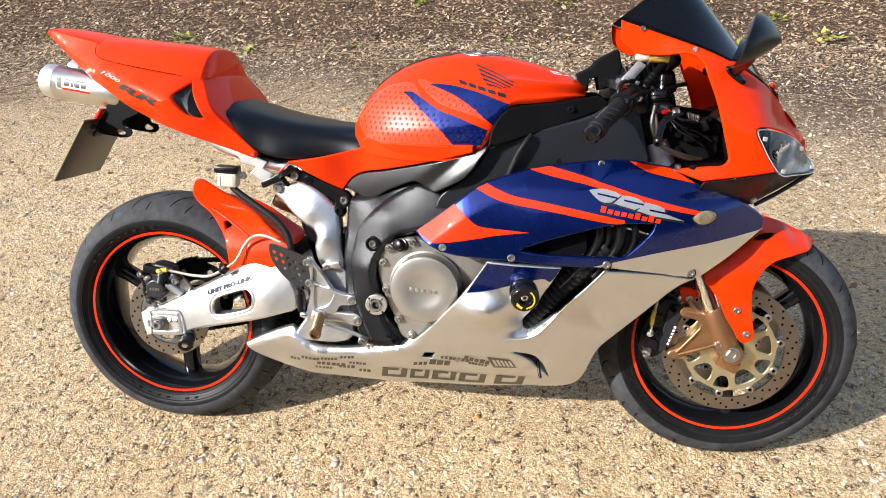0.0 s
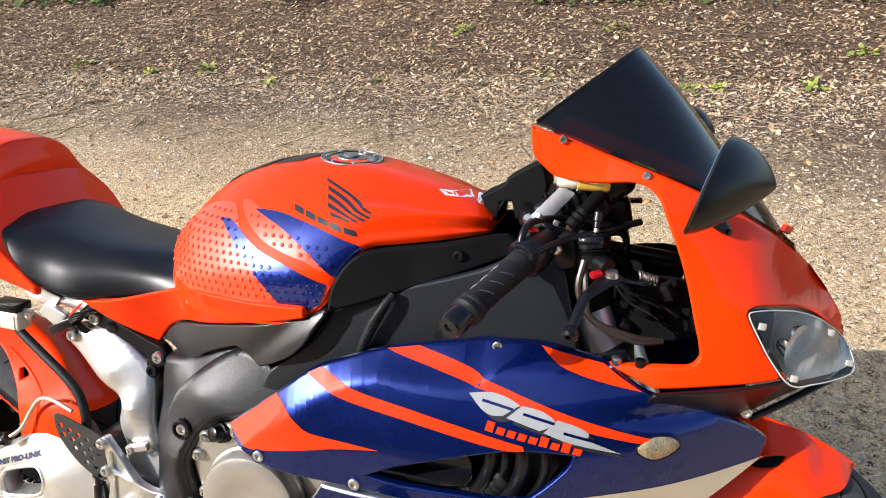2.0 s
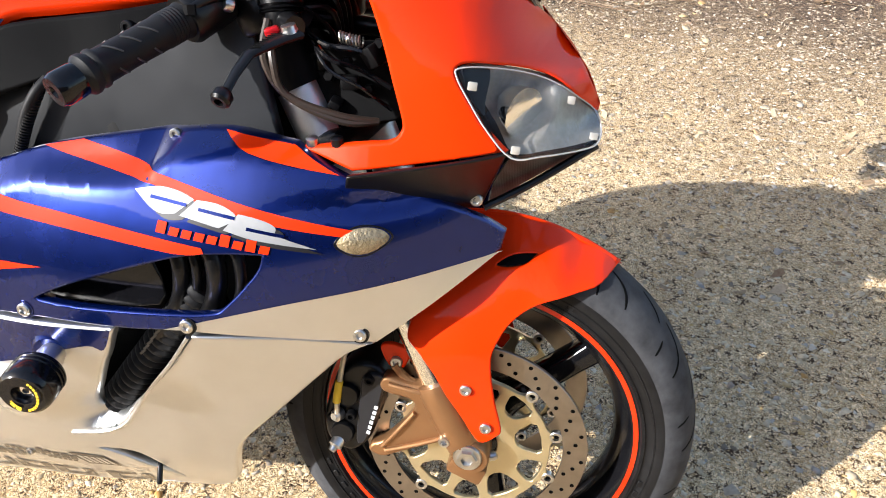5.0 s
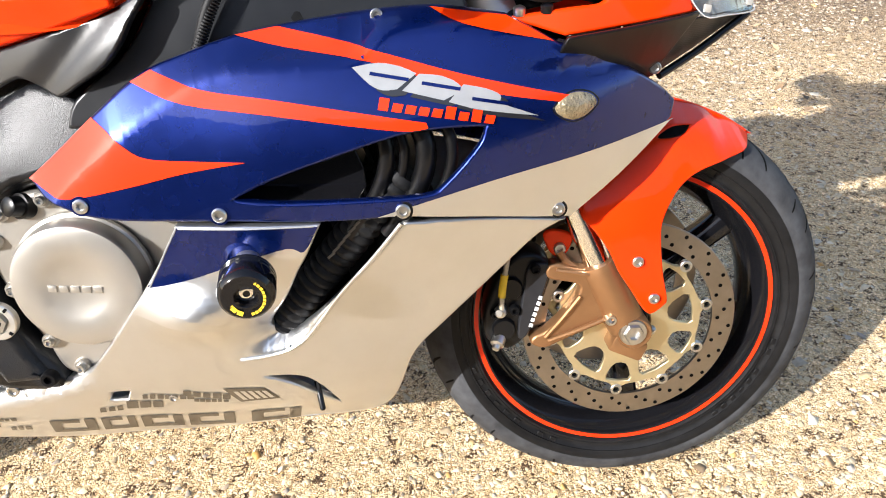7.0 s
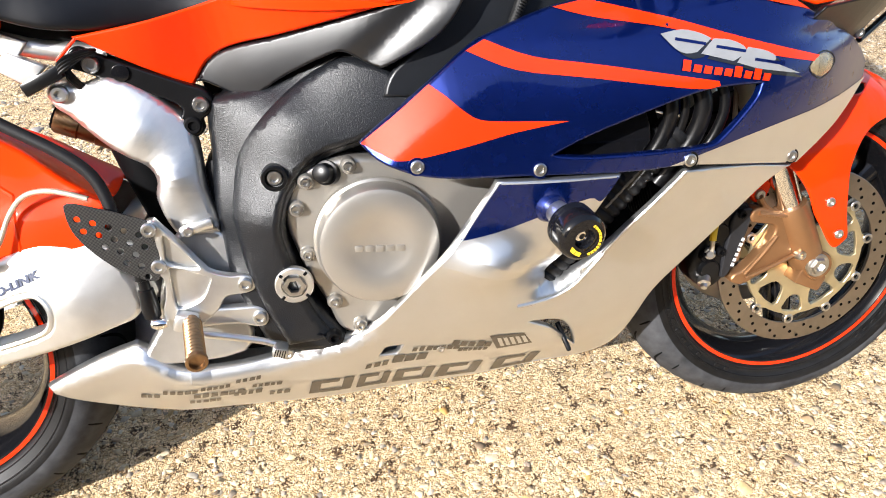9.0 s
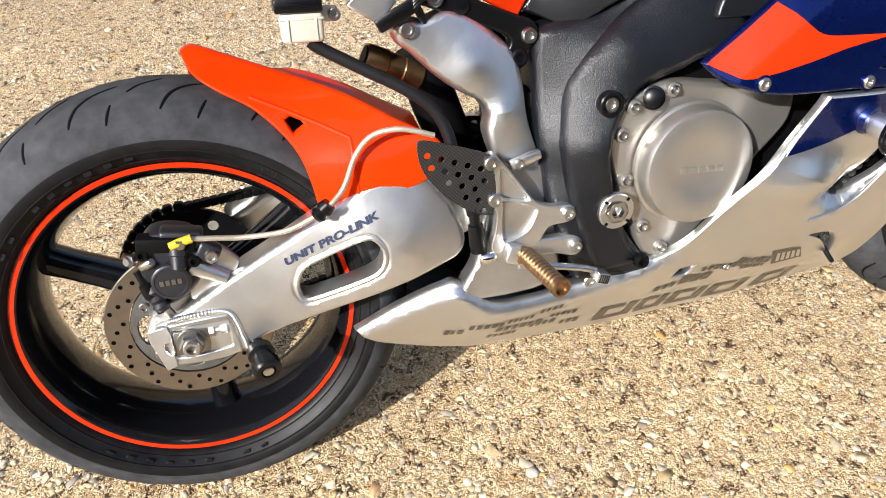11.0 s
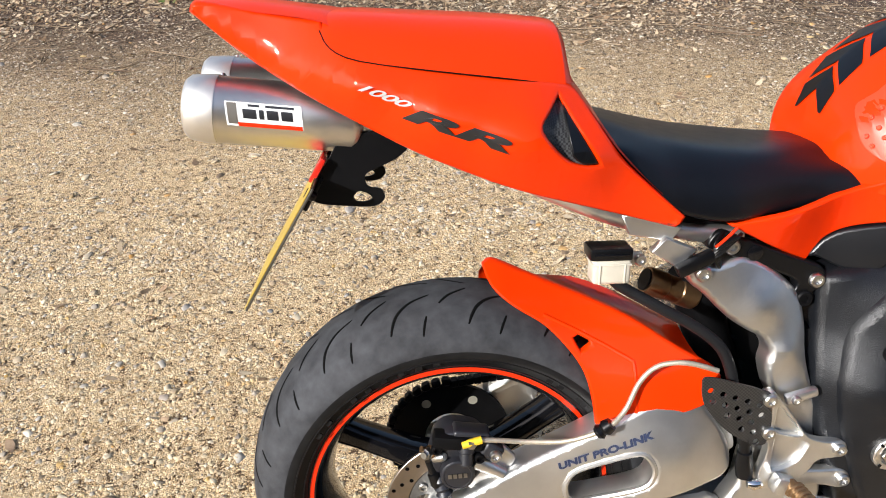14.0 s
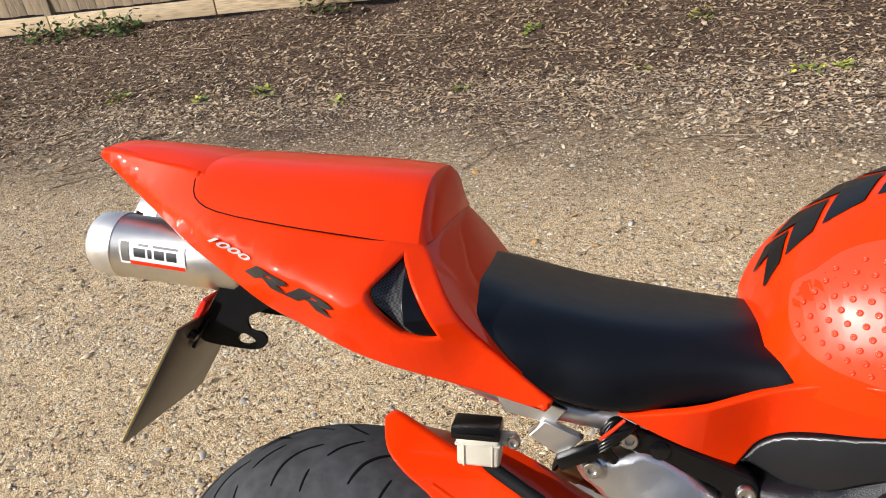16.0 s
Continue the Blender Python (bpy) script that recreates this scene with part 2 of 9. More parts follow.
def lathe(profile, x, z, n=72, y=0.0, closed=False):
    """Profile of (y, radius) turned about a cross axle at x, z."""
    rings = [[(x + r * math.cos(2 * math.pi * i / n), y + s, z + r * math.sin(2 * math.pi * i / n)) for i in range(n)] for s, r in profile]
    if closed:
        rings.append(rings[0])
    bm = loft(rings, True, not closed)
    if closed:
        bmesh.ops.remove_doubles(bm, verts=bm.verts, dist=1e-6)
        bmesh.ops.recalc_face_normals(bm, faces=bm.faces)
    return bm


def frame_at(d):
    d = Vector(d).normalized()
    a = Vector((0, 0, 1)) if abs(d.z) < 0.9 else Vector((1, 0, 0))
    u = d.cross(a).normalized()
    return u, d.cross(u).normalized()


def spun(p0, p1, profile, n=24):
    """Profile of (share of the way, radius) turned about the line p0-p1."""
    p0, p1 = Vector(p0), Vector(p1)
    u, v = frame_at(p1 - p0)
    return loft([[p0.lerp(p1, s) + (u * math.cos(2 * math.pi * i / n) + v * math.sin(2 * math.pi * i / n)) * r for i in range(n)] for s, r in profile])


def tube(pts, r, n=10, per=6):
    path = [Vector(p) for p in spline(pts, per, False)]
    u, _ = frame_at(path[1] - path[0])
    rings = []
    for i, p in enumerate(path):
        d = (path[min(i + 1, len(path) - 1)] - path[max(i - 1, 0)]).normalized()
        u = (u - d * u.dot(d)).normalized()
        v = d.cross(u)
        rings.append([p + (u * math.cos(2 * math.pi * k / n) + v * math.sin(2 * math.pi * k / n)) * r for k in range(n)])
    return loft(rings)


def block(c, size, rot=(0, 0, 0), bevel=0.003, seg=2):
    bm = bmesh.new()
    bmesh.ops.create_cube(bm, size=1, matrix=pose(*c, *rot) @ Matrix.Diagonal((*size, 1)))
    if bevel:
        bmesh.ops.bevel(bm, geom=bm.edges[:], offset=bevel, segments=seg, affect="EDGES", profile=0.5)
    return bm


def even_sheen(me):
    """The face of a shell takes its normals from the face alone, not from the rounded rim round it."""
    at = me.attributes.get("recess")
    if at is None:
        return
    nv = len(me.vertices)
    rec = np.zeros(nv, dtype=np.float32)
    at.data.foreach_get("value", rec)
    me.attributes.remove(at)
    if rec.max() < 1e-6:
        return
    flat = rec < 1e-6
    for e in me.edges:
        if e.use_edge_sharp:
            flat[e.vertices[0]] = flat[e.vertices[1]] = False
    out = np.zeros((nv, 3))
    for p in me.polygons:
        vs = list(p.vertices)
        if (rec[vs] < 1e-6).all():
            out[vs] += np.array(p.normal) * p.area
    out[~flat] = 0
    n = np.linalg.norm(out, axis=1)
    out[n > 1e-12] /= n[n > 1e-12][:, None]
    me.normals_split_custom_set_from_vertices([tuple(v) for v in out])


def part(name, bm, material, parent, label="", angle=38):
    me = bpy.data.meshes.new(name)
    bm.to_mesh(me)
    bm.free()
    me.materials.append(material)
    me.shade_smooth()
    me.set_sharp_from_angle(angle=radians(angle))
    even_sheen(me)
    ob = new(name, me)
    ob.parent = parent
    if label:
        ob["label"] = label
    return ob


def bolt(parent, x, y, z, r=0.008, material=None, proud=0.004, label="", name="bolt"):
    """A socket-head bolt that faces the motorcycle's right."""
    prof = [(0.004, r), (-proud * 0.6, r), (-proud, r * 0.82), (-proud, r * 0.5), (-proud * 0.3, r * 0.45), (-proud * 0.3, 0.0004)]
    return part(name, lathe(prof, x, z, 20, y), material or STEEL, parent, label)


def both(name, bm, material, parent, label=""):
    far = mirrored(bm)
    a = part(name, bm, material, parent, label)
    part(name, far, material, parent, label)
    return a



# ---- the motorcycle ----
LEAN_DEG = 14.5
bike = new("motorcycle")
bike.empty_display_size = 0.1
bike.matrix_world = pose(0, -0.0042, 0, -LEAN_DEG, 0, 0)
tagged(bike, "orange, blue and silver sports motorcycle leaning on its stand on gravel", "motorcycle")
REAR, FRONT = (0.0, 0.311), (1.412, 0.303)


def ring_plate(r0, r1, y0, y1, x, z, n=72):
    return lathe([(y0, r0), (y0, r1 - 0.001), (y0 + 0.001, r1), (y1, r1), (y1, r0)], x, z, n, 0, True)


def spoke(x, z, ang, y, hub, rim_r, w0, w1, d0, d1):
    """A tapered cast spoke with a rounded section."""
    rings = []
    for s in (0, 0.12, 0.3, 0.55, 0.8, 0.93, 1.0):
        r = hub + (rim_r - hub) * s
        flare = 1 + 1.1 * max(0, s - 0.75) ** 1.2 + 0.5 * max(0, 0.2 - s) * 4
        w, d = (w0 + (w1 - w0) * s) * flare, d0 + (d1 - d0) * s
        ring = []
        for k in range(16):
            a = 2 * math.pi * k / 16
            cs, sn = math.cos(a), math.sin(a)
            px = math.copysign(abs(cs) ** 0.6, cs) * w
            py = math.copysign(abs(sn) ** 0.6, sn) * d
            ring.append((x + r * math.cos(ang) - px * math.sin(ang), y + py, z + r * math.sin(ang) + px * math.cos(ang)))
        rings.append(ring)
    return loft(rings)


def wheel(name, x, z, R, half, rim_half, angles, label):
    rim_prof = [(-rim_half, 0.2275), (-rim_half - 0.002, 0.225), (-rim_half - 0.002, 0.2145), (-rim_half + 0.005, 0.209), (-rim_half + 0.016, 0.203),
                (-rim_half * 0.45, 0.196), (0, 0.192), (rim_half * 0.45, 0.196), (rim_half - 0.016, 0.203), (rim_half - 0.005, 0.209), (rim_half + 0.002, 0.2145), (rim_half + 0.002, 0.225), (rim_half, 0.2275),
                (rim_half - 0.01, 0.217), (0, 0.206), (-rim_half + 0.01, 0.217)]
    w = part(name, lathe(rim_prof, x, z, 120, 0, True), BLACK_GLOSS, bike, label)
    h = half
    # the tyre's outer face, from bead to crown
    side = [(-rim_half + 0.004, 0.2235), (-rim_half - 0.006, 0.2275), (-h * 0.90, 0.236), (-h * 0.985, 0.247), (-h, 0.256)]
    crown = [(-h, 0.256), (-h * 0.985, 0.256 + (R - 0.256) * 0.17), (-h * 0.93, 0.256 + (R - 0.256) * 0.36), (-h * 0.8, 0.256 + (R - 0.256) * 0.60), (-h * 0.58, 0.256 + (R - 0.256) * 0.82), (-h * 0.3, 0.256 + (R - 0.256) * 0.955), (0, R)]
    half_prof = spline(side, 3, False)[:-1] + spline(crown, 4, False)
    prof = [tuple(p) for p in half_prof] + [(-p[0], p[1]) for p in half_prof[-2::-1]]
    prof += [(rim_half - 0.012, 0.218), (0, 0.26), (-rim_half + 0.012, 0.218)]
    tyre = part("tyre", lathe(prof, x, z, 144, 0, True), RUBBER, w, "worn dusty black road tyre")
    # moulded rings on the sidewall
    for r, wd in ((0.2315, 0.0012), (0.2445, 0.0016)):
        y = np.interp(r, [q[1] for q in half_prof], [q[0] for q in half_prof])
        part("bead_ring", lathe([(y + 0.002, r - wd), (y - 0.0012, r - wd * 0.4), (y - 0.0012, r + wd * 0.4), (y + 0.002, r + wd)], x, z, 120, 0, True), RUBBER, tyre)
    for s in (-1, 1):
        ys = s * (rim_half + 0.0026)
        part("rim_stripe", lathe([(ys, 0.2168), (ys, 0.2232), (ys - s * 0.001, 0.2232), (ys - s * 0.001, 0.2168)], x, z, 120, 0, True), RED, w, "red rim tape")
    for a in angles:
        part("spoke", spoke(x, z, radians(a), 0, 0.036, 0.198, 0.021, 0.017, 0.028, 0.022), BLACK_GLOSS, w)
    part("hub", lathe([(-0.075, 0.022), (-0.075, 0.036), (-0.04, 0.042), (0, 0.045), (0.04, 0.042), (0.075, 0.036), (0.075, 0.022)], x, z, 40), BLACK_GLOSS, w)
    return w, tyre, half_prof


def groove(tyre, x, z, half_prof, a0, pts, width, sd=1):
    """A tread groove: a dark strip laid along the tyre for the shade in a cut; pts are (angle offset, way across from
    the side to the crown).
    """
    prof = np.array([p for p in half_prof if p[1] > 0.2475])
    seg = np.r_[0, np.cumsum(np.hypot(*np.diff(prof, axis=0).T))]
    seg /= seg[-1]

    def place(a, s, lift):
        y, r = np.interp(s, seg, prof[:, 0]), np.interp(s, seg, prof[:, 1])
        y2, r2 = np.interp(min(1, s + 0.01), seg, prof[:, 0]), np.interp(min(1, s + 0.01), seg, prof[:, 1])
        t = np.array([y2 - y, r2 - r])
        nrm = np.array([-t[1], t[0]]) / (np.hypot(*t) + 1e-9)
        y, r = y + nrm[0] * lift, r + nrm[1] * lift
        return (x + r * math.cos(a), sd * y, z + r * math.sin(a))
    path = spline(pts, 4, False)
    rows = []
    n = len(path)
    for i, p in enumerate(path):
        d = np.array(path[min(i + 1, n - 1)]) - np.array(path[max(i - 1, 0)])
        d = np.array([d[0] * 0.3, d[1] * 0.11])
        d /= np.hypot(*d) + 1e-9
        w = width * (0.25 + 0.75 * math.sin(math.pi * (i + 0.4) / (n - 0.2)) ** 0.5)
        o = np.array([-d[1] / 0.3, d[0] / 0.11]) * w
        row = []
        for k, lift in ((-1, 0.0007), (-0.5, 0.0010), (0, 0.0011), (0.5, 0.0010), (1, 0.0007)):
            row.append(place(a0 + p[0] + o[0] * k, min(0.999, p[1] + o[1] * k), lift))
        rows.append(row)
    return loft(rows, False)


rear_wheel, rear_tyre, rp = wheel("rear_wheel", *REAR, 0.314, 0.096, 0.074, (152, 272, 32), "gloss black three-spoke rear wheel with red rim tape")
front_wheel, front_tyre, fp = wheel("front_wheel", *FRONT, 0.303, 0.061, 0.050, (38, 158, 278), "gloss black three-spoke front wheel with red rim tape")
# near-black that stands in for the shade inside grooves, holes and slots
RECESS_SHADE = surface("groove_black", (0.003, 0.003, 0.003), 0.9, spec=0.1)
for tyre_ob, (cx, cz), prof_, count, way in ((rear_tyre, REAR, rp, 17, -1), (front_tyre, FRONT, fp, 15, 1)):
    for k in range(count):
        a0 = 2 * math.pi * k / count
        for sd in (1, -1):
            for a1, run, wide in ((0, [(0, 0.36), (0.018, 0.48), (0.05, 0.62), (0.11, 0.75), (0.20, 0.84)], 0.0024), (0.15, [(0, 0.27), (0.012, 0.38), (0.028, 0.50)], 0.0019), (0.24, [(0, 0.66), (0.05, 0.80), (0.13, 0.93)], 0.0022)):
                part("tread_groove", groove(tyre_ob, cx, cz, prof_, a0 + way * a1, [(way * a, q) for a, q in run], wide, sd), RECESS_SHADE, tyre_ob)

# raised bars of lettering on the sidewalls
for tyre_ob, (cx, cz), prof_, spans in ((rear_tyre, REAR, rp, ((95, 150), (20, 60), (230, 290))), (front_tyre, FRONT, fp, ((60, 110), (200, 250), (310, 350)))):
    for a0, a1 in spans:
        for k in range(9):
            if k == 6:
                continue
            a = radians(a0 + (a1 - a0) * k / 9)
            y = float(np.interp(0.2395, [q[1] for q in prof_], [q[0] for q in prof_])) - 0.0004
            part("raised_letter", block((cx + 0.2395 * math.cos(a), y, cz + 0.2395 * math.sin(a)), (0.0105, 0.0022, 0.0085 if k % 3 else 0.006), (0, 90 - math.degrees(a), 0), 0.0006, 1), RUBBER, tyre_ob)

# dusty worn band round the crown of each tyre
for tyre_ob, (cx, cz), prof_ in ((rear_tyre, REAR, rp), (front_tyre, FRONT, fp)):
    pts = [(p[0] * 1.0008 + math.copysign(0.0003, p[0]) * (abs(p[0]) > 0.004), p[1] + 0.0003) for p in prof_ if p[1] > 0.256]
    band = pts + [(-p[0], p[1]) for p in pts[-2::-1]]
    rings = [[(cx + r * math.cos(2 * math.pi * i / 144), s, cz + r * math.sin(2 * math.pi * i / 144)) for i in range(144)] for s, r in band]
    part("worn_tread", loft(rings, True, False), TREAD, tyre_ob, "pale scuffed tread")

# fairing depth, shared by the side panels and what is printed on them
side_base = field([(0.70, 0.60, -0.222), (0.748, 0.567, -0.236), (0.85, 0.545, -0.241), (0.90, 0.55, -0.242), (1.0, 0.54, -0.242), (1.10, 0.540, -0.235), (1.20, 0.52, -0.208),
                   (1.30, 0.505, -0.168), (1.37, 0.55, -0.148), (1.445, 0.605, -0.100), (1.45, 0.625, -0.094), (1.42, 0.65, -0.114), (1.36, 0.683, -0.152), (1.28, 0.712, -0.184),
                   (0.79, 0.628, -0.234), (0.855, 0.671, -0.226), (0.926, 0.703, -0.219), (1.05, 0.70, -0.219), (1.09, 0.728, -0.203), (1.17, 0.735, -0.196),
                   (0.95, 0.62, -0.242), (1.10, 0.63, -0.238), (1.22, 0.62, -0.222), (1.30, 0.64, -0.196), (1.20, 0.69, -0.212)])
CREASE = np.array([(0.69, 0.546), (0.735, 0.586), (0.803, 0.6385), (0.855, 0.6725), (0.892, 0.692), (0.926, 0.7035), (1.045, 0.7015), (1.062, 0.706), (1.084, 0.7265), (1.10, 0.731), (1.17, 0.735), (1.225, 0.725), (1.28, 0.714), (1.36, 0.70), (1.46, 0.66)])
SHELF = np.array([(0.69, 0.45), (0.79, 0.45), (0.85, 0.52), (0.92, 1.0), (1.04, 1.15), (1.09, 1.7), (1.17, 1.9), (1.23, 1.3), (1.28, 0.3), (1.46, 0.0)])


def side_field(x, z):
    """The fairing's face: below the crease the base sheet, above it a shelf that runs in towards the tank."""
    over = z - np.interp(x, CREASE[:, 0], CREASE[:, 1])
    soft = 0.5 * (over + math.sqrt(over * over + 0.000008)) - 0.002
    shelf = max(0.0, soft)
    scoop = 0.010 * math.exp(-((x - 0.99) / 0.06) ** 2 - ((z - 0.722) / 0.014) ** 2)
    nose_dip = 0.010 * math.exp(-((x - 1.33) / 0.07) ** 2 - ((z - 0.682) / 0.010) ** 2)
    return side_base(x, z - shelf) + shelf * np.interp(x, SHELF[:, 0], SHELF[:, 1]) + scoop + nose_dip


VENT = [(0.917, 0.567, 1), (0.960, 0.586), (1.012, 0.603), (1.098, 0.627), (1.150, 0.632), (1.196, 0.631, 1), (1.188, 0.611), (1.150, 0.570), (1.128, 0.559), (1.06, 0.559), (0.97, 0.561)]
upper = [(0.683, 0.594, 1), (0.701, 0.575), (0.730, 0.561), (0.756, 0.553), (0.80, 0.547), (0.917, 0.541), (1.023, 0.535), (1.10, 0.536, 1), (1.20, 0.521), (1.305, 0.501, 1), (1.373, 0.552), (1.445, 0.605, 1), (1.450, 0.626, 1),
         (1.418, 0.652), (1.359, 0.684), (1.285, 0.712, 1), (1.226, 0.745, 1), (1.142, 0.757), (1.039, 0.751), (0.937, 0.738), (0.861, 0.716), (0.823, 0.700), (0.770, 0.661), (0.722, 0.624)]
upper_ob = both("upper_fairing", panel(upper, side_field, 0.012, [VENT], 0.008, 0.004), BLUE, bike, "metallic blue side fairing with red stripes and a silver lower edge")


def print_on(name, outline, fld, material, parent, lift=0.0009, per=4, step=0.008, label=""):
    """Something printed or stuck on a shell: a very thin sheet that follows it."""
    return part(name, panel(outline, fld, 0, (), step, 0, per, lift), material, parent, label)


def quad(*p):
    return [(a, b_, 1) for a, b_ in p]


# red and silver areas of the upper fairing
print_on("silver_flash", [(1.448, 0.603, 1), (1.331, 0.588), (1.223, 0.572), (1.112, 0.5475), (1.072, 0.5375, 1), (1.10, 0.5368, 1), (1.20, 0.5222), (1.304, 0.5025, 1), (1.373, 0.553), (1.444, 0.6035, 1)], side_field, SILVER, upper_ob, 0.0008, label="silver paint")
print_on("red_stripe", [(0.930, 0.7365, 1), (0.975, 0.743, 1), (1.069, 0.719), (1.173, 0.688), (1.295, 0.6565, 1), (1.288, 0.6495, 1), (1.161, 0.676), (1.074, 0.705), (0.982, 0.722)], side_field, RED, upper_ob)
print_on("red_stripe", [(0.817, 0.695, 1), (0.840, 0.7065, 1), (0.895, 0.685), (0.981, 0.670), (1.132, 0.6405, 1), (1.134, 0.6345, 1), (1.098, 0.634), (0.968, 0.656), (0.875, 0.671)], side_field, RED, upper_ob)
print_on("red_flash", [(0.6845, 0.5945, 1), (0.724, 0.6235), (0.770, 0.6600, 1), (0.788, 0.647, 1), (0.808, 0.629), (0.826, 0.618), (0.856, 0.6135), (0.936, 0.6085, 1), (0.868, 0.599), (0.809, 0.587), (0.734, 0.5745), (0.708, 0.582)], side_field, RED, upper_ob)
print_on("orange_tip", [(1.142, 0.7555, 1), (1.18, 0.737), (1.278, 0.7145, 1), (1.226, 0.7435, 1)], side_field, ORANGE, upper_ob, label="orange paint")
# plain shapes where the maker's lettering stands
WHITE_D = surface("pale_silver_print", (0.25, 0.255, 0.26), 0.45, 0.25, 0.3)
SHADOW_D = surface("black_print", (0.006, 0.006, 0.008), 0.4, 0.0, 0.6)
for shape in ([(1.056, 0.7005, 1), (1.084, 0.7035), (1.108, 0.6985), (1.124, 0.691, 1), (1.103, 0.6765, 1), (1.088, 0.676), (1.074, 0.6825)],
              [(1.127, 0.6905, 1), (1.150, 0.6875), (1.168, 0.679), (1.170, 0.671), (1.152, 0.6625, 1), (1.108, 0.6745, 1)],
              [(1.174, 0.6775, 1), (1.198, 0.672), (1.214, 0.664), (1.212, 0.656, 1), (1.257, 0.6385, 1), (1.200, 0.6485), (1.182, 0.6525, 1), (1.157, 0.6605, 1)]):
    print_on("lettering_shadow", [(p[0] + 0.008, p[1] - 0.0065, *p[2:]) for p in shape], side_field, SHADOW_D, upper_ob, 0.0012, 3)
    print_on("lettering", shape, side_field, WHITE_D, upper_ob, 0.0018, 3)
    cx_, cz_ = sum(p[0] for p in shape) / len(shape) + 0.002, sum(p[1] for p in shape) / len(shape)
    print_on("lettering_gap", quad((cx_ - 0.019, cz_ + 0.0022), (cx_ + 0.022, cz_ - 0.0062), (cx_ + 0.023, cz_ - 0.0028), (cx_ - 0.018, cz_ + 0.0056)), side_field, BLUE, upper_ob, 0.0024, 1)
for k in range(9):
    x0, z0 = 1.081 + k * 0.0142, 0.6655 - k * 0.0026
    t = 0.0125 if k in (0, 5, 7) else 0.0085
    print_on("lettering", quad((x0, z0 - 0.0085), (x0 + 0.0105, z0 - 0.0105), (x0 + 0.0135, z0 - 0.0105 + t), (x0 + 0.003, z0 - 0.0085 + t)), side_field, RED, upper_ob, 0.0018, 1)

# turn signal let into the panel
sig = [(1.275, 0.6435), (1.288, 0.6560), (1.302, 0.6600), (1.321, 0.6555), (1.331, 0.6440), (1.318, 0.6325), (1.301, 0.6270), (1.285, 0.6325)]
part("turn_signal", panel(sig, lambda x, z: side_field(x, z) + 0.002 - 0.008 * max(0, 1 - ((x - 1.302) / 0.031) ** 2 - ((z - 0.6435) / 0.018) ** 2), 0.004, (), 0.004, 0.002), surface("amber_clear_facets", (0.34, 0.27, 0.16), 0.16, 0.5, 0.8, 0.45, 120, 1.0, 260, 0.003), upper_ob, "clear turn signal lens with facets")
part("turn_signal_rim", panel([(1.303 + (x - 1.303) * 1.07, 0.6435 + (z - 0.6435) * 1.10) for x, z in sig], side_field, 0.002, [sig], 0.02, 0.0006, 4, 0.0008), BLACK_SATIN, upper_ob)

# lower fairing
low_field = field([(0.215, 0.256, -0.118), (0.363, 0.320, -0.160), (0.41, 0.283, -0.168), (0.558, 0.284, -0.166), (0.65, 0.31, -0.182), (0.712, 0.36, -0.196), (0.788, 0.452, -0.222), (0.844, 0.54, -0.240), (0.99, 0.535, -0.242), (1.10, 0.532, -0.234),
                   (1.298, 0.503, -0.168), (1.22, 0.39, -0.152), (1.156, 0.312, -0.142), (1.10, 0.255, -0.132), (1.0, 0.20, -0.112), (0.94, 0.198, -0.112), (0.708, 0.183, -0.108), (0.45, 0.179, -0.100), (0.37, 0.18, -0.092), (0.256, 0.218, -0.100),
                   (1.06, 0.42, -0.196), (1.15, 0.45, -0.190), (0.95, 0.32, -0.182), (0.83, 0.36, -0.206), (0.86, 0.43, -0.222), (0.80, 0.27, -0.168), (0.94, 0.26, -0.160), (1.03, 0.30, -0.168), (0.60, 0.23, -0.142), (0.40, 0.23, -0.138), (0.90, 0.48, -0.236)])


LIP = np.array([(0.84, 0.338), (0.871, 0.341), (0.91, 0.343), (0.94, 0.349), (0.965, 0.364), (0.985, 0.386), (1.021, 0.4345), (1.10, 0.527)])


TOP_EDGE = np.array([(0.215, 0.262), (0.282, 0.293), (0.345, 0.3215), (0.363, 0.322), (0.379, 0.308), (0.406, 0.285), (0.450, 0.277), (0.535, 0.283), (0.631, 0.307), (0.675, 0.324), (0.72, 0.36)])


def low_depth(x, z):
    """The belly's face, with a round bulge behind the opening and a funnel below it that runs in from the lip."""
    bulge = 0.030 * math.exp(-((x - 0.842) / 0.060) ** 2 - ((z - 0.420) / 0.036) ** 2)
    t = min(1.0, max(0.0, (z - np.interp(x, LIP[:, 0], LIP[:, 1])) / 0.022))
    funnel = 0.026 * t * t * (3 - 2 * t) * math.exp(-((x - 0.938) / 0.042) ** 2 - ((z - 0.375) / 0.04) ** 2)
    strip = max(0.0, z - np.interp(x, TOP_EDGE[:, 0], TOP_EDGE[:, 1]) + 0.019) * min(1.0, max(0.0, (0.70 - x) / 0.05))
    return low_field(x, z) - bulge + funnel + 0.9 * strip


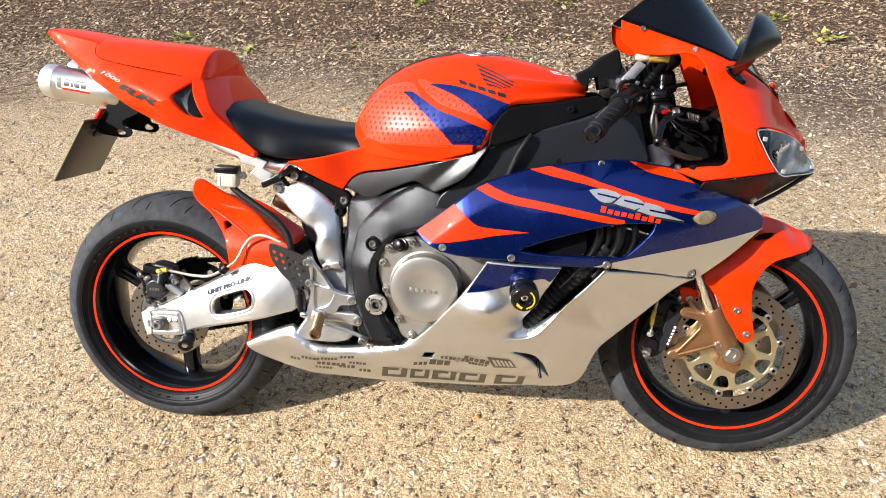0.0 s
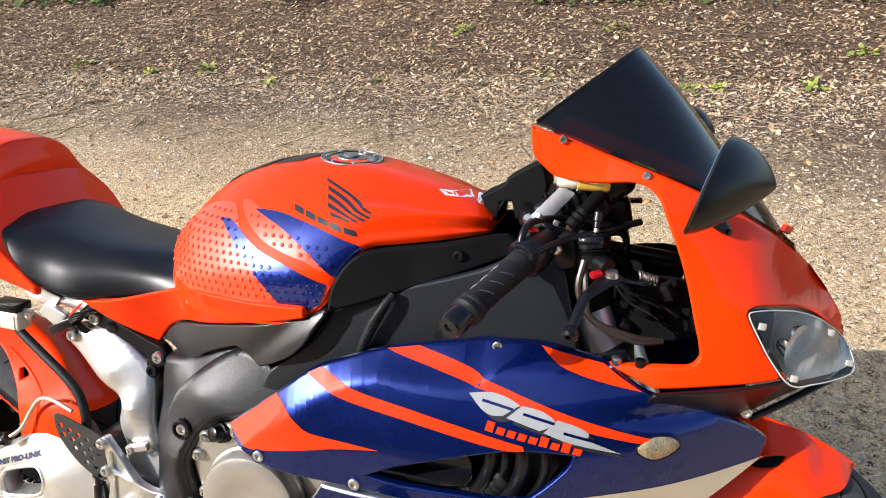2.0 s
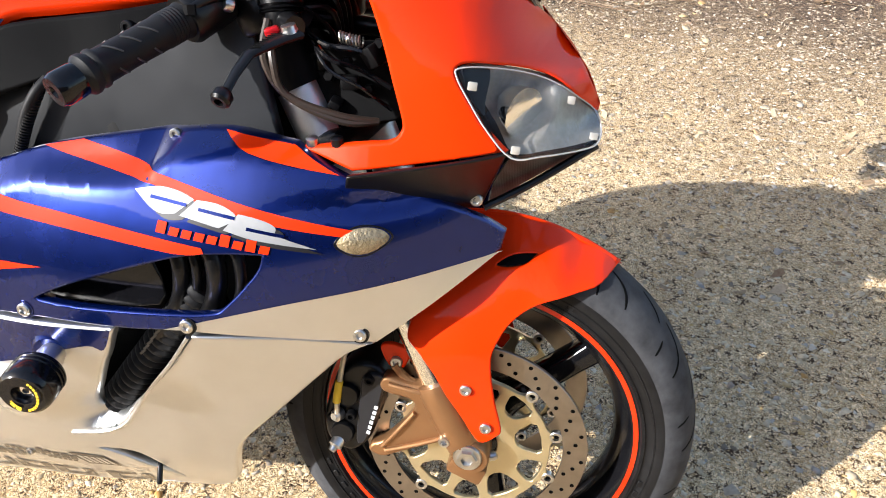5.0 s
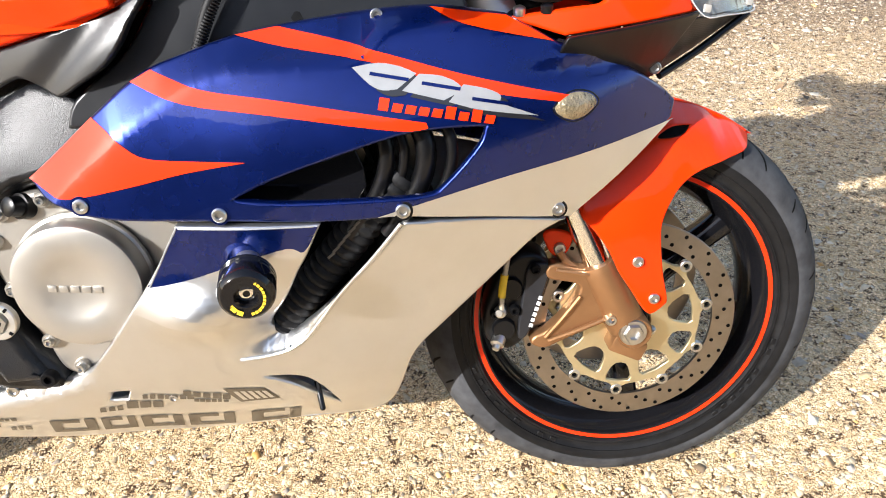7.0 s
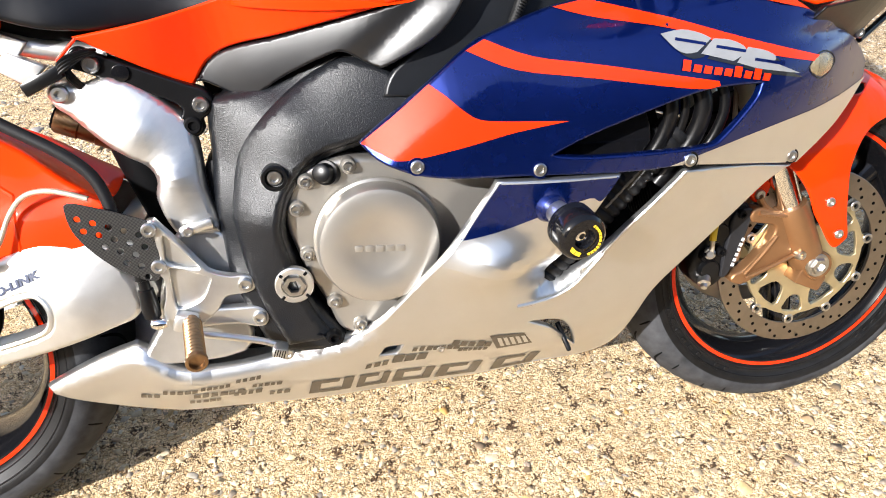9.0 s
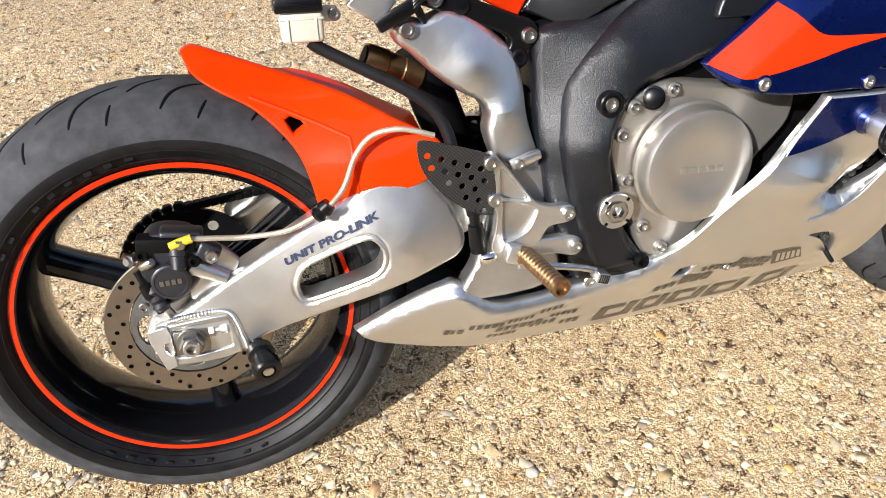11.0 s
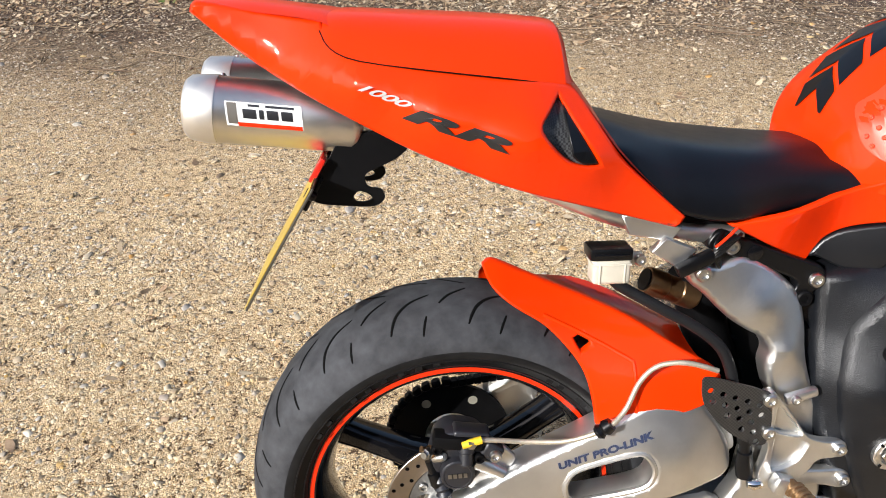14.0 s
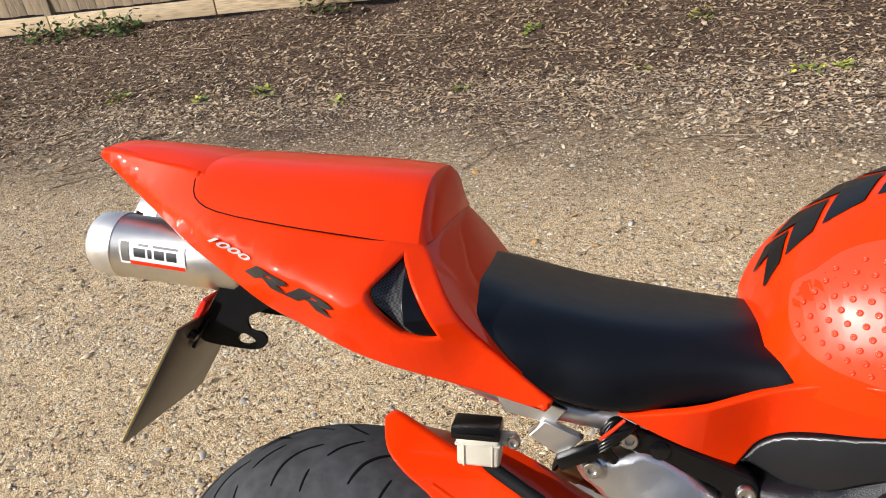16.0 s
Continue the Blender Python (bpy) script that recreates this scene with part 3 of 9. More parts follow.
lower = [(0.215, 0.256, 1), (0.282, 0.293), (0.345, 0.3215), (0.363, 0.322), (0.379, 0.308), (0.406, 0.285), (0.450, 0.277), (0.535, 0.283), (0.631, 0.307), (0.675, 0.324), (0.712, 0.360), (0.788, 0.452), (0.834, 0.518), (0.846, 0.5395, 1), (0.98, 0.534), (1.008, 0.5335, 1),
         (0.986, 0.491), (0.974, 0.472), (0.956, 0.438), (0.937, 0.409), (0.927, 0.392), (0.928, 0.380), (0.940, 0.3695), (0.958, 0.376), (0.985, 0.401), (1.021, 0.4365), (1.062, 0.479), (1.101, 0.5275, 1),
         (1.20, 0.518), (1.300, 0.4985, 1), (1.265, 0.481), (1.227, 0.4455), (1.184, 0.402), (1.144, 0.362), (1.113, 0.331), (1.097, 0.306), (1.086, 0.274), (1.075, 0.240), (1.060, 0.212), (1.034, 0.196), (0.994, 0.189), (0.944, 0.187), (0.708, 0.176), (0.451, 0.177), (0.370, 0.180), (0.256, 0.220)]
SQUARE = quad((0.696, 0.2865), (0.720, 0.288), (0.711, 0.270), (0.688, 0.271))
SLIT = [(0.905, 0.3055, 1), (0.935, 0.3025), (0.958, 0.294), (0.977, 0.268), (0.992, 0.228, 1), (0.966, 0.258), (0.938, 0.287)]
lower_ob = both("lower_fairing", panel(lower, low_depth, 0.014, [SQUARE, SLIT], 0.009, 0.004), SILVER, bike, "silver belly fairing with faded dark lettering and dirt")
print_on("blue_paint", [(0.806, 0.470, 1), (0.8345, 0.5165), (0.848, 0.5375, 1), (0.98, 0.5325), (1.005, 0.5315, 1), (0.985, 0.499), (0.966, 0.505), (0.906, 0.489), (0.855, 0.473), (0.801, 0.4625)], low_depth, BLUE, lower_ob, 0.0009, label="blue paint")
lip = [(p[0], low_depth(p[0], p[1]) - 0.0005, p[1]) for p in spline([(1.098, 0.527), (1.061, 0.480), (1.019, 0.4325), (0.985, 0.388), (0.965, 0.3645), (0.94, 0.349), (0.91, 0.343), (0.882, 0.3415)], 6, False)]
part("opening_lip", tube(lip, 0.0026, 8, 1), SILVER, lower_ob)
for run in ([(0.850, 0.5365), (0.92, 0.5340), (0.98, 0.5322), (1.000, 0.5316)], [(0.848, 0.5375), (0.8345, 0.5165), (0.818, 0.490), (0.801, 0.4625)]):
    part("pin_stripe", tube([(p[0], low_depth(p[0], p[1]) - 0.0008, p[1]) for p in spline(run, 6, False)], 0.0011, 6, 1), WHITE_D, lower_ob)
belly_bottom = loft([[(x, s * w, z) for s, z in ((-1, z0), (-0.5, z0 - 0.012), (0, z0 - 0.016), (0.5, z0 - 0.012), (1, z0))] for x, w, z0 in ((0.26, 0.095, 0.222), (0.37, 0.092, 0.184), (0.45, 0.1, 0.183), (0.70, 0.104, 0.180), (0.94, 0.108, 0.191), (0.99, 0.108, 0.194))], False)
part("belly_bottom", belly_bottom, SILVER, bike)

FADED = surface("faded_dark_print", (0.065, 0.052, 0.036), 0.45, 0.2, 0.6, 0.3, 90)


def bar_on(x0, z0, w, h, slope=0.0, lean=0.0, name="lettering"):
    return print_on(name, quad((x0, z0), (x0 + w, z0 + w * slope), (x0 + w + h * lean, z0 + w * slope + h), (x0 + h * lean, z0 + h)), low_depth, FADED, lower_ob, 0.001, 1, 0.02)


# plain faded bars where the belly carries lettering
for x0, x1 in ((0.577, 0.640), (0.648, 0.695), (0.703, 0.762), (0.770, 0.835), (0.858, 0.928)):
    z0 = 0.1945 - 0.010 * (x0 - 0.577)
    h, t = 0.034, 0.24 * (x1 - x0)
    for xa, xb in ((x0, x0 + t), (x1 - t, x1)):
        bar_on(xa, z0, xb - xa, h, -0.010, 0.25)
    bar_on(x0 + t, z0 + h * 0.76, x1 - x0 - 2 * t, h * 0.24, -0.010, 0.25)
    bar_on(x0 + t, z0, x1 - x0 - 2 * t, h * 0.24, -0.010, 0.25)
random.seed(4)
for x0, z0, n, h, slope in ((0.664, 0.243, 3, 0.013, 0.10), (0.703, 0.249, 3, 0.019, 0.02), (0.733, 0.272, 7, 0.0105, -0.05), (0.790, 0.277, 5, 0.013, -0.22), (0.800, 0.262, 6, 0.008, -0.12), (0.375, 0.236, 5, 0.011, 0.02), (0.415, 0.222, 6, 0.013, -0.03),
                            (0.470, 0.214, 4, 0.011, 0.02), (0.340, 0.226, 3, 0.010, 0.0), (0.430, 0.241, 5, 0.009, 0.02), (0.500, 0.232, 5, 0.009, -0.04), (0.480, 0.249, 4, 0.010, 0.05), (0.405, 0.205, 5, 0.010, 0.0), (0.520, 0.205, 3, 0.011, 0.0)):
    for k in range(n):
        w = h * random.uniform(0.6, 0.85)
        bar_on(x0 + k * h * 0.95, z0 + k * h * slope, w, h * random.uniform(0.8, 1.0), slope, 0.3)
print_on("badge_frame", quad((0.861, 0.2545), (0.915, 0.2575), (0.899, 0.2840), (0.846, 0.2890)), low_depth, FADED, lower_ob, 0.001, 1, 0.02)
for k in range(5):
    print_on("badge_gap", quad((0.8655 + k * 0.0092, 0.2600 + k * 0.0004), (0.8715 + k * 0.0092, 0.2602 + k * 0.0004), (0.8635 + k * 0.0092, 0.2810 - k * 0.0006), (0.8575 + k * 0.0092, 0.2815 - k * 0.0006)), low_depth, SILVER, lower_ob, 0.0016, 1, 0.02)
part("belly_pin", spun((0.962, -0.135, 0.272), (0.972, -0.166, 0.238), [(0, 0.004), (0.95, 0.004), (1, 0.0025), (1, 0.0002)], 10), BLACK_SATIN, lower_ob)

# ---- tank, seat and tail ----
def half_ring(x, pts, per=5, c=None):
    """A full cross-section from its right half: (half width, z) from the top down to the foot, splined and mirrored about the centre."""
    run = spline([(-pts[0][0] if pts[0][0] else 0, pts[0][1])] + [(-w, z) for w, z in pts[1:]], per, False)
    right = [(p[0], p[1]) for p in run]
    left = [(-p[0], p[1]) for p in right[:0:-1]]
    return [(x + (p[2] if len(p) > 2 else 0), p[0] + mid(p[1]), p[1]) for p in right + left]


tank_rows = [
    (0.512, 0.815, 0.05, 0.808, 0.082, 0.790, 0.085, 0.772), (0.528, 0.862, 0.062, 0.848, 0.108, 0.800, 0.112, 0.762), (0.555, 0.900, 0.072, 0.884, 0.136, 0.812, 0.140, 0.754),
    (0.600, 0.936, 0.084, 0.914, 0.162, 0.822, 0.166, 0.750), (0.660, 0.963, 0.096, 0.936, 0.182, 0.826, 0.184, 0.746), (0.730, 0.978, 0.106, 0.946, 0.195, 0.828, 0.194, 0.748),
    (0.790, 0.979, 0.114, 0.944, 0.198, 0.832, 0.196, 0.757), (0.830, 0.976, 0.118, 0.940, 0.190, 0.848, 0.193, 0.785), (0.858, 0.972, 0.119, 0.936, 0.178, 0.868, 0.180, 0.828),
    (0.885, 0.966, 0.119, 0.930, 0.162, 0.886, 0.166, 0.866), (0.930, 0.955, 0.112, 0.922, 0.142, 0.892, 0.146, 0.872), (0.980, 0.941, 0.100, 0.912, 0.120, 0.895, 0.124, 0.876),
    (1.025, 0.924, 0.082, 0.905, 0.094, 0.893, 0.097, 0.880), (1.046, 0.910, 0.066, 0.898, 0.076, 0.890, 0.078, 0.882)]


def tank_ring(row):
    x, ht, ws, hs, wm, hm, wb, hb = row
    return half_ring(x, [(0, ht), (ws * 0.55, ht - 0.006), (ws, hs), ((ws + wm) / 2 + 0.012, (hs + hm) / 2 + 0.012), (wm, hm), (wb, (hm + hb) / 2), (wb - 0.004, hb)], 5)


def smooth_rows(rows, per=3):
    return [tuple(p) for p in spline(rows, per, False)]


tank_rings = [tank_ring(r) for r in smooth_rows(tank_rows)]
tank = part("fuel_tank", loft(tank_rings), ORANGE, bike, "glossy orange fuel tank with blue flashes and dimpled clear knee pads", 50)


def tank_side(x, z, grow=0.0):
    """y of the tank's right face at x, z."""
    rows = np.array(smooth_rows(tank_rows))
    r = tuple(np.interp(x, rows[:, 0], rows[:, i]) for i in range(8))
    ring = tank_ring((x, *r[1:]))
    ring = [p for p in ring[:31]]
    zs, ys = [p[2] for p in ring][::-1], [p[1] for p in ring][::-1]
    return float(np.interp(z, zs, ys)) - grow


def knee_print(name, outline, material, lift, per=4, step=0.012, label=""):
    return part(name, panel(outline, lambda x, z: tank_side(x, z), 0, (), step, 0, per, lift), material, tank, label)


# filler cap, let into the tank's top
cap_c, cap_n = Vector((0.806, 0.002, 0.9735)), Vector((0.07, -0.115, 0.985)).normalized()
cap_u, cap_v = frame_at(cap_n)


def on_cap(r, a, h):
    return cap_c + (cap_u * math.cos(a) + cap_v * math.sin(a)) * r + cap_n * h


part("filler_rim", spun(on_cap(0, 0, -0.022), on_cap(0, 0, 0.004), [(0, 0.052), (0.85, 0.052), (0.97, 0.0505), (1, 0.0495), (1, 0.0465), (0.9, 0.046)], 56), BLACK_SATIN, tank, "dark ring round the filler cap")
part("rim_line", spun(on_cap(0, 0, 0.0035), on_cap(0, 0, 0.0048), [(0, 0.0500), (1, 0.0497), (1, 0.0482), (0, 0.0480)], 56), STEEL, tank, "bright thin ring")
part("filler_cap", spun(on_cap(0, 0, -0.010), on_cap(0, 0, 0.005), [(0, 0.046), (0.75, 0.046), (0.92, 0.044), (1, 0.042), (1, 0.036), (0.85, 0.035), (0.85, 0.024), (1.02, 0.023), (1.05, 0.018), (1.05, 0.002)], 56), BLACK_GLOSS, tank, "gloss black filler cap with small bolts")
part("cap_ring", spun(on_cap(0, 0, 0.0045), on_cap(0, 0, 0.0062), [(0, 0.0240), (1, 0.0235), (1, 0.0222), (0, 0.0220)], 40), STEEL, tank)
for k in range(7):
    a = 2 * math.pi * k / 7
    part("cap_bolt", spun(on_cap(0.0395, a, 0.002), on_cap(0.0395, a, 0.0066), [(0, 0.0042), (0.8, 0.0042), (1, 0.0031), (1, 0.0003)], 12), STEEL, tank)
part("cap_lock", spun(on_cap(0.004, 0.6, 0.004), on_cap(0.004, 0.6, 0.0085), [(0, 0.013), (0.8, 0.0125), (1, 0.011), (1, 0.0005)], 28), surface("grey_lock_cover", (0.10, 0.10, 0.10), 0.35), tank)


def inside(p, loop):
    c = False
    for a, b_ in zip(loop, loop[1:] + loop[:1]):
        if (a[1] > p[1]) != (b_[1] > p[1]) and p[0] < (b_[0] - a[0]) * (p[1] - a[1]) / (b_[1] - a[1]) + a[0]:
            c = not c
    return c


def dimples(bm, loop, pitch, want, rise):
    """Small ring-shaped knobs in rows over the part of the loop that want() picks."""
    row = 0
    z = min(p[1] for p in loop)
    while z < max(p[1] for p in loop):
        x = min(p[0] for p in loop) + (row % 2) * pitch / 2
        while x < max(p[0] for p in loop):
            q = (x + (z - 0.8) * 0.25, z)
            if want(q) and all(inside((q[0] + dx, q[1] + dz), loop) for dx, dz in ((0.005, 0), (-0.005, 0), (0, 0.005), (0, -0.005))):
                y0 = tank_side(*q) - rise
                gx = (tank_side(q[0] + 0.003, q[1]) - tank_side(q[0] - 0.003, q[1])) / 0.006
                gz = (tank_side(q[0], q[1] + 0.003) - tank_side(q[0], q[1] - 0.003)) / 0.006
                nv = Vector((gx, -1, gz)).normalized()
                c = Vector((q[0], y0, q[1]))
                joined(bm, spun(c, c + nv * 0.0020, [(0, 0.0034), (0.6, 0.0030), (1, 0.0022), (1.0, 0.0014), (0.6, 0.0010), (0.6, 0.0002)], 10))
            x += pitch
        z += pitch * 0.82
        row += 1
    return bm


# knee pads: clear film with rows of knobs over the orange and the blue
PAD_FILM = surface("clear_film_over_orange", (0.78, 0.048, 0.012), 0.34, 0.0, 0.3, 0.06, 60, 0.1, 300, spec=0.35)
BLUE_FILM = surface("clear_film_over_blue", (0.006, 0.020, 0.18), 0.26, 0.7, 1.0, 0.1, 60)
flash_low = [(0.645, 0.894, 1), (0.668, 0.893), (0.71, 0.868), (0.735, 0.855), (0.767, 0.845), (0.836, 0.817, 1), (0.825, 0.786, 1), (0.774, 0.769, 1), (0.738, 0.812), (0.69, 0.856)]
flash_up = [(0.702, 0.9115, 1), (0.745, 0.911), (0.80, 0.8995), (0.835, 0.8885), (0.883, 0.8695, 1), (0.847, 0.827, 1), (0.806, 0.861), (0.760, 0.890)]
pad_low = [(0.582, 0.897), (0.615, 0.910), (0.655, 0.914), (0.675, 0.902), (0.696, 0.870), (0.726, 0.851), (0.768, 0.836), (0.836, 0.817), (0.838, 0.808), (0.818, 0.779), (0.766, 0.761), (0.705, 0.760), (0.640, 0.770), (0.595, 0.782), (0.558, 0.792), (0.536, 0.808), (0.529, 0.832), (0.537, 0.858), (0.555, 0.876)]
pad_up = [(0.675, 0.914), (0.683, 0.921), (0.710, 0.913), (0.760, 0.891), (0.838, 0.878), (0.849, 0.857), (0.837, 0.835), (0.805, 0.847), (0.766, 0.858), (0.722, 0.876)]
for pad, flash in ((pad_low, flash_low), (pad_up, flash_up)):
    loop, blue = spline(pad, 6), soft_loop(flash, 4)
    sheet = panel(pad, lambda x, z: tank_side(x, z), 0, (), 0.010, 0.001, 5, 0.0012)
    part("knee_pad", dimples(sheet, loop, 0.0136, lambda q: not inside(q, blue), 0.0010), PAD_FILM, tank, "clear dimpled knee pad film")
    sheet = panel(flash, lambda x, z: tank_side(x, z), 0, (), 0.010, 0, 4, 0.0020)
    part("blue_flash", dimples(sheet, loop, 0.0136, lambda q: inside(q, blue), 0.0018), BLUE_FILM, tank, "blue paint under the clear film")
# plain dark wing of bars, and the row of blocks under it
wing_a = spline([(0.797, 0.956), (0.807, 0.944), (0.814, 0.932), (0.823, 0.919), (0.836, 0.907)], 20, False)
wing_b = spline([(0.889, 0.918), (0.888, 0.910), (0.880, 0.9055), (0.868, 0.904), (0.856, 0.9035)], 20, False)
for k in range(5):
    i, j = k * 16, k * 16 + 9
    (ax, az), (bx, bz), (cx, cz), (ex, ez) = wing_a[i], wing_b[i], wing_b[j], wing_a[j]
    knee_print("wing_bar", [(ax, az, 1), ((ax + bx) / 2 + 0.001, (az + bz) / 2 + 0.001), (bx, bz, 1), (cx, cz, 1), ((cx + ex) / 2 + 0.001, (cz + ez) / 2 + 0.001), (ex, ez, 1)], SHADOW_D, 0.0008, 4, 0.008)
for k in range(5):
    u0, u1 = k / 5 + 0.01, k / 5 + 0.17
    top = lambda u: (0.765 + 0.109 * u, 0.9225 - 0.0305 * u)
    bot = lambda u: (0.770 + 0.107 * u, 0.9145 - 0.0315 * u)
    (ax, az), (bx, bz), (cx, cz), (ex, ez) = top(u0), top(u1), bot(u1), bot(u0)
    knee_print("lettering", quad((ax, az), (bx, bz), (cx, cz), (ex, ez)), SHADOW_D, 0.0008, 1, 0.02)
# non-slip chevrons down the back of the tank
for k in range(5):
    t0 = 0.10 + k * 0.19
    rows = []
    for u in np.linspace(-1, 1, 13):
        row = []
        for v_ in (0, 1):
            s = t0 + 0.150 * v_ - abs(u) * 0.12
            idx = min(max(s, 0), 1) * 15 + 2
            i0 = int(idx)
            fr = idx - i0
            ra, rb = tank_rings[i0], tank_rings[i0 + 1]
            jf = abs(u) * 5.0
            j = int(jf)
            g = jf - j
            def at(ring, sgn):
                n = len(ring)
                a_, b_ = ring[(sgn * j) % n], ring[(sgn * (j + 1)) % n]
                return Vector(a_).lerp(Vector(b_), g)
            sg = 1 if u < 0 else -1
            p = at(ra, sg).lerp(at(rb, sg), fr)
            row.append(p + Vector((-0.7, 0, 0.7)) * 0.0022)
        rows.append(row)
    part("grip_chevron", loft(rows, False), VINYL, tank, "black textured grip pad")
# two small stickers on the front of the tank
knee_print("sticker", quad((0.963, 0.9405), (1.000, 0.9340), (1.012, 0.9270), (0.975, 0.9330)), WHITE, 0.0012, 1, 0.01, "white sticker")
knee_print("sticker", [(1.013, 0.9300), (1.028, 0.9240), (1.036, 0.9160), (1.022, 0.9200)], WHITE, 0.0012, 3, 0.01, "small white and red sticker")
knee_print("sticker_mark", [(1.018, 0.9270), (1.027, 0.9232), (1.031, 0.9185), (1.023, 0.9215)], RED, 0.0018, 3, 0.01)

# orange side skirt of the tank that runs back below the seat
skirt_f = field([(0.3571, 0.7308, -0.12), (0.4267, 0.6931, -0.11), (0.4796, 0.6595, -0.089), (0.509, 0.6865, -0.086), (0.5763, 0.6996, -0.1125), (0.7131, 0.7346, -0.1665), (0.8, 0.757, -0.194), (0.45, 0.75, -0.128), (0.535, 0.772, -0.118), (0.62, 0.78, -0.165), (0.72, 0.785, -0.192), (0.8, 0.785, -0.197)])
skirt = [(0.3589, 0.7297, 1), (0.4258, 0.6901), (0.483, 0.657, 1), (0.497, 0.678), (0.508, 0.690), (0.529, 0.7025), (0.560, 0.711), (0.593, 0.717), (0.659, 0.732), (0.722, 0.747), (0.762, 0.7575), (0.808, 0.770, 1), (0.808, 0.786, 1), (0.72, 0.784), (0.62, 0.784), (0.565, 0.778), (0.535, 0.765), (0.45, 0.744)]
both("tank_skirt", panel(skirt, skirt_f, 0.012, (), 0.016, 0.004), ORANGE, bike, "glossy orange side skirt")

# seat
seat_rows = [(0.184, 0.853, 0.085, 0.846, 0.108, 0.834), (0.190, 0.862, 0.100, 0.852, 0.126, 0.830), (0.208, 0.864, 0.108, 0.851, 0.144, 0.812), (0.25, 0.852, 0.108, 0.841, 0.156, 0.778), (0.295, 0.839, 0.104, 0.828, 0.148, 0.752), (0.35, 0.826, 0.102, 0.815, 0.146, 0.738),
             (0.42, 0.815, 0.094, 0.804, 0.122, 0.735), (0.48, 0.808, 0.080, 0.796, 0.114, 0.742), (0.535, 0.803, 0.068, 0.791, 0.118, 0.754), (0.560, 0.799, 0.060, 0.788, 0.104, 0.764)]
seat = part("seat", loft([half_ring(x, [(0, ht), (ws * 0.6, ht - 0.002), (ws, hs), ((ws + wb) / 2 + 0.010, (hs + hb) / 2 + 0.010), (wb, hb + 0.008), (wb - 0.006, hb)], 5) for x, ht, ws, hs, wb, hb in smooth_rows(seat_rows)]), VINYL, bike, "black vinyl rider seat", 60)

# tail
tail_raw = field([(-0.283, 1.024, -0.028), (-0.265, 1.03, -0.03), (-0.20, 1.015, -0.042), (-0.124, 1.003, -0.060), (-0.112, 0.976, -0.088), (-0.085, 0.960, -0.102), (0.0, 0.944, -0.116), (0.08, 0.930, -0.118), (0.152, 0.917, -0.112), (0.165, 0.905, -0.118),
                (-0.085, 0.934, -0.128), (0.0, 0.905, -0.158), (0.088, 0.873, -0.188), (0.11, 0.88, -0.182), (0.18, 0.84, -0.168), (0.206, 0.838, -0.150), (0.292, 0.756, -0.146), (0.283, 0.740, -0.136), (0.157, 0.781, -0.148), (0.023, 0.828, -0.132), (-0.108, 0.894, -0.094), (-0.213, 0.960, -0.048), (-0.06, 0.905, -0.126), (0.10, 0.84, -0.176)])


def tail_f(x, z):
    """The tail's face, drawn even between its stations."""
    ring = [(0.016 * math.cos(k * math.pi / 4), 0.016 * math.sin(k * math.pi / 4)) for k in range(8)]
    d = z - np.interp(x, [-0.28, -0.17, -0.02, 0.075, 0.13, 0.2], [1.03, 0.962, 0.915, 0.882, 0.868, 0.85])
    edge_ = 0.008 * math.exp(-math.sqrt(d * d + 0.000009) / 0.011) * min(1.0, max(0.0, (0.11 - x) / 0.05))
    return sum(tail_raw(x + a * s, z + c * s) for s in (0.5, 1.0) for a, c in ring) / 16 - edge_


tail = [(-0.285, 1.022, 1), (-0.213, 0.959), (-0.108, 0.895), (0.023, 0.829), (0.157, 0.781), (0.270, 0.7415), (0.286, 0.740), (0.293, 0.753, 1), (0.250, 0.794), (0.206, 0.840), (0.166, 0.908, 1), (0.150, 0.919), (0.08, 0.931), (0.0, 0.9455), (-0.085, 0.9615), (-0.114, 0.978), (-0.128, 1.003, 1), (-0.20, 1.017), (-0.262, 1.032), (-0.278, 1.032)]
tail_vent = [(0.112, 0.878), (0.124, 0.894), (0.139, 0.908, 1), (0.152, 0.880), (0.179, 0.832, 1), (0.160, 0.834), (0.138, 0.845)]
tail_ob = both("tail_panel", panel(tail, tail_f, 0.012, [tail_vent], 0.013, 0.005), ORANGE, bike, "glossy orange tail fairing")
part("tail_vent", panel(tail_vent, lambda x, z: tail_f(x, z) + 0.006 + 0.010 * max(0, 1 - abs(x - 0.128) / 0.03), 0.003, (), 0.01, 0.001), MESH_GRILLE, tail_ob, "black mesh grille")
part("vent_blade", panel([(0.143, 0.900, 1), (0.156, 0.874), (0.178, 0.833, 1), (0.158, 0.836), (0.146, 0.846, 1), (0.143, 0.870)], lambda x, z: tail_f(x, z) + 0.003, 0.003, (), 0.01, 0.002), BLACK_SATIN, tail_ob)
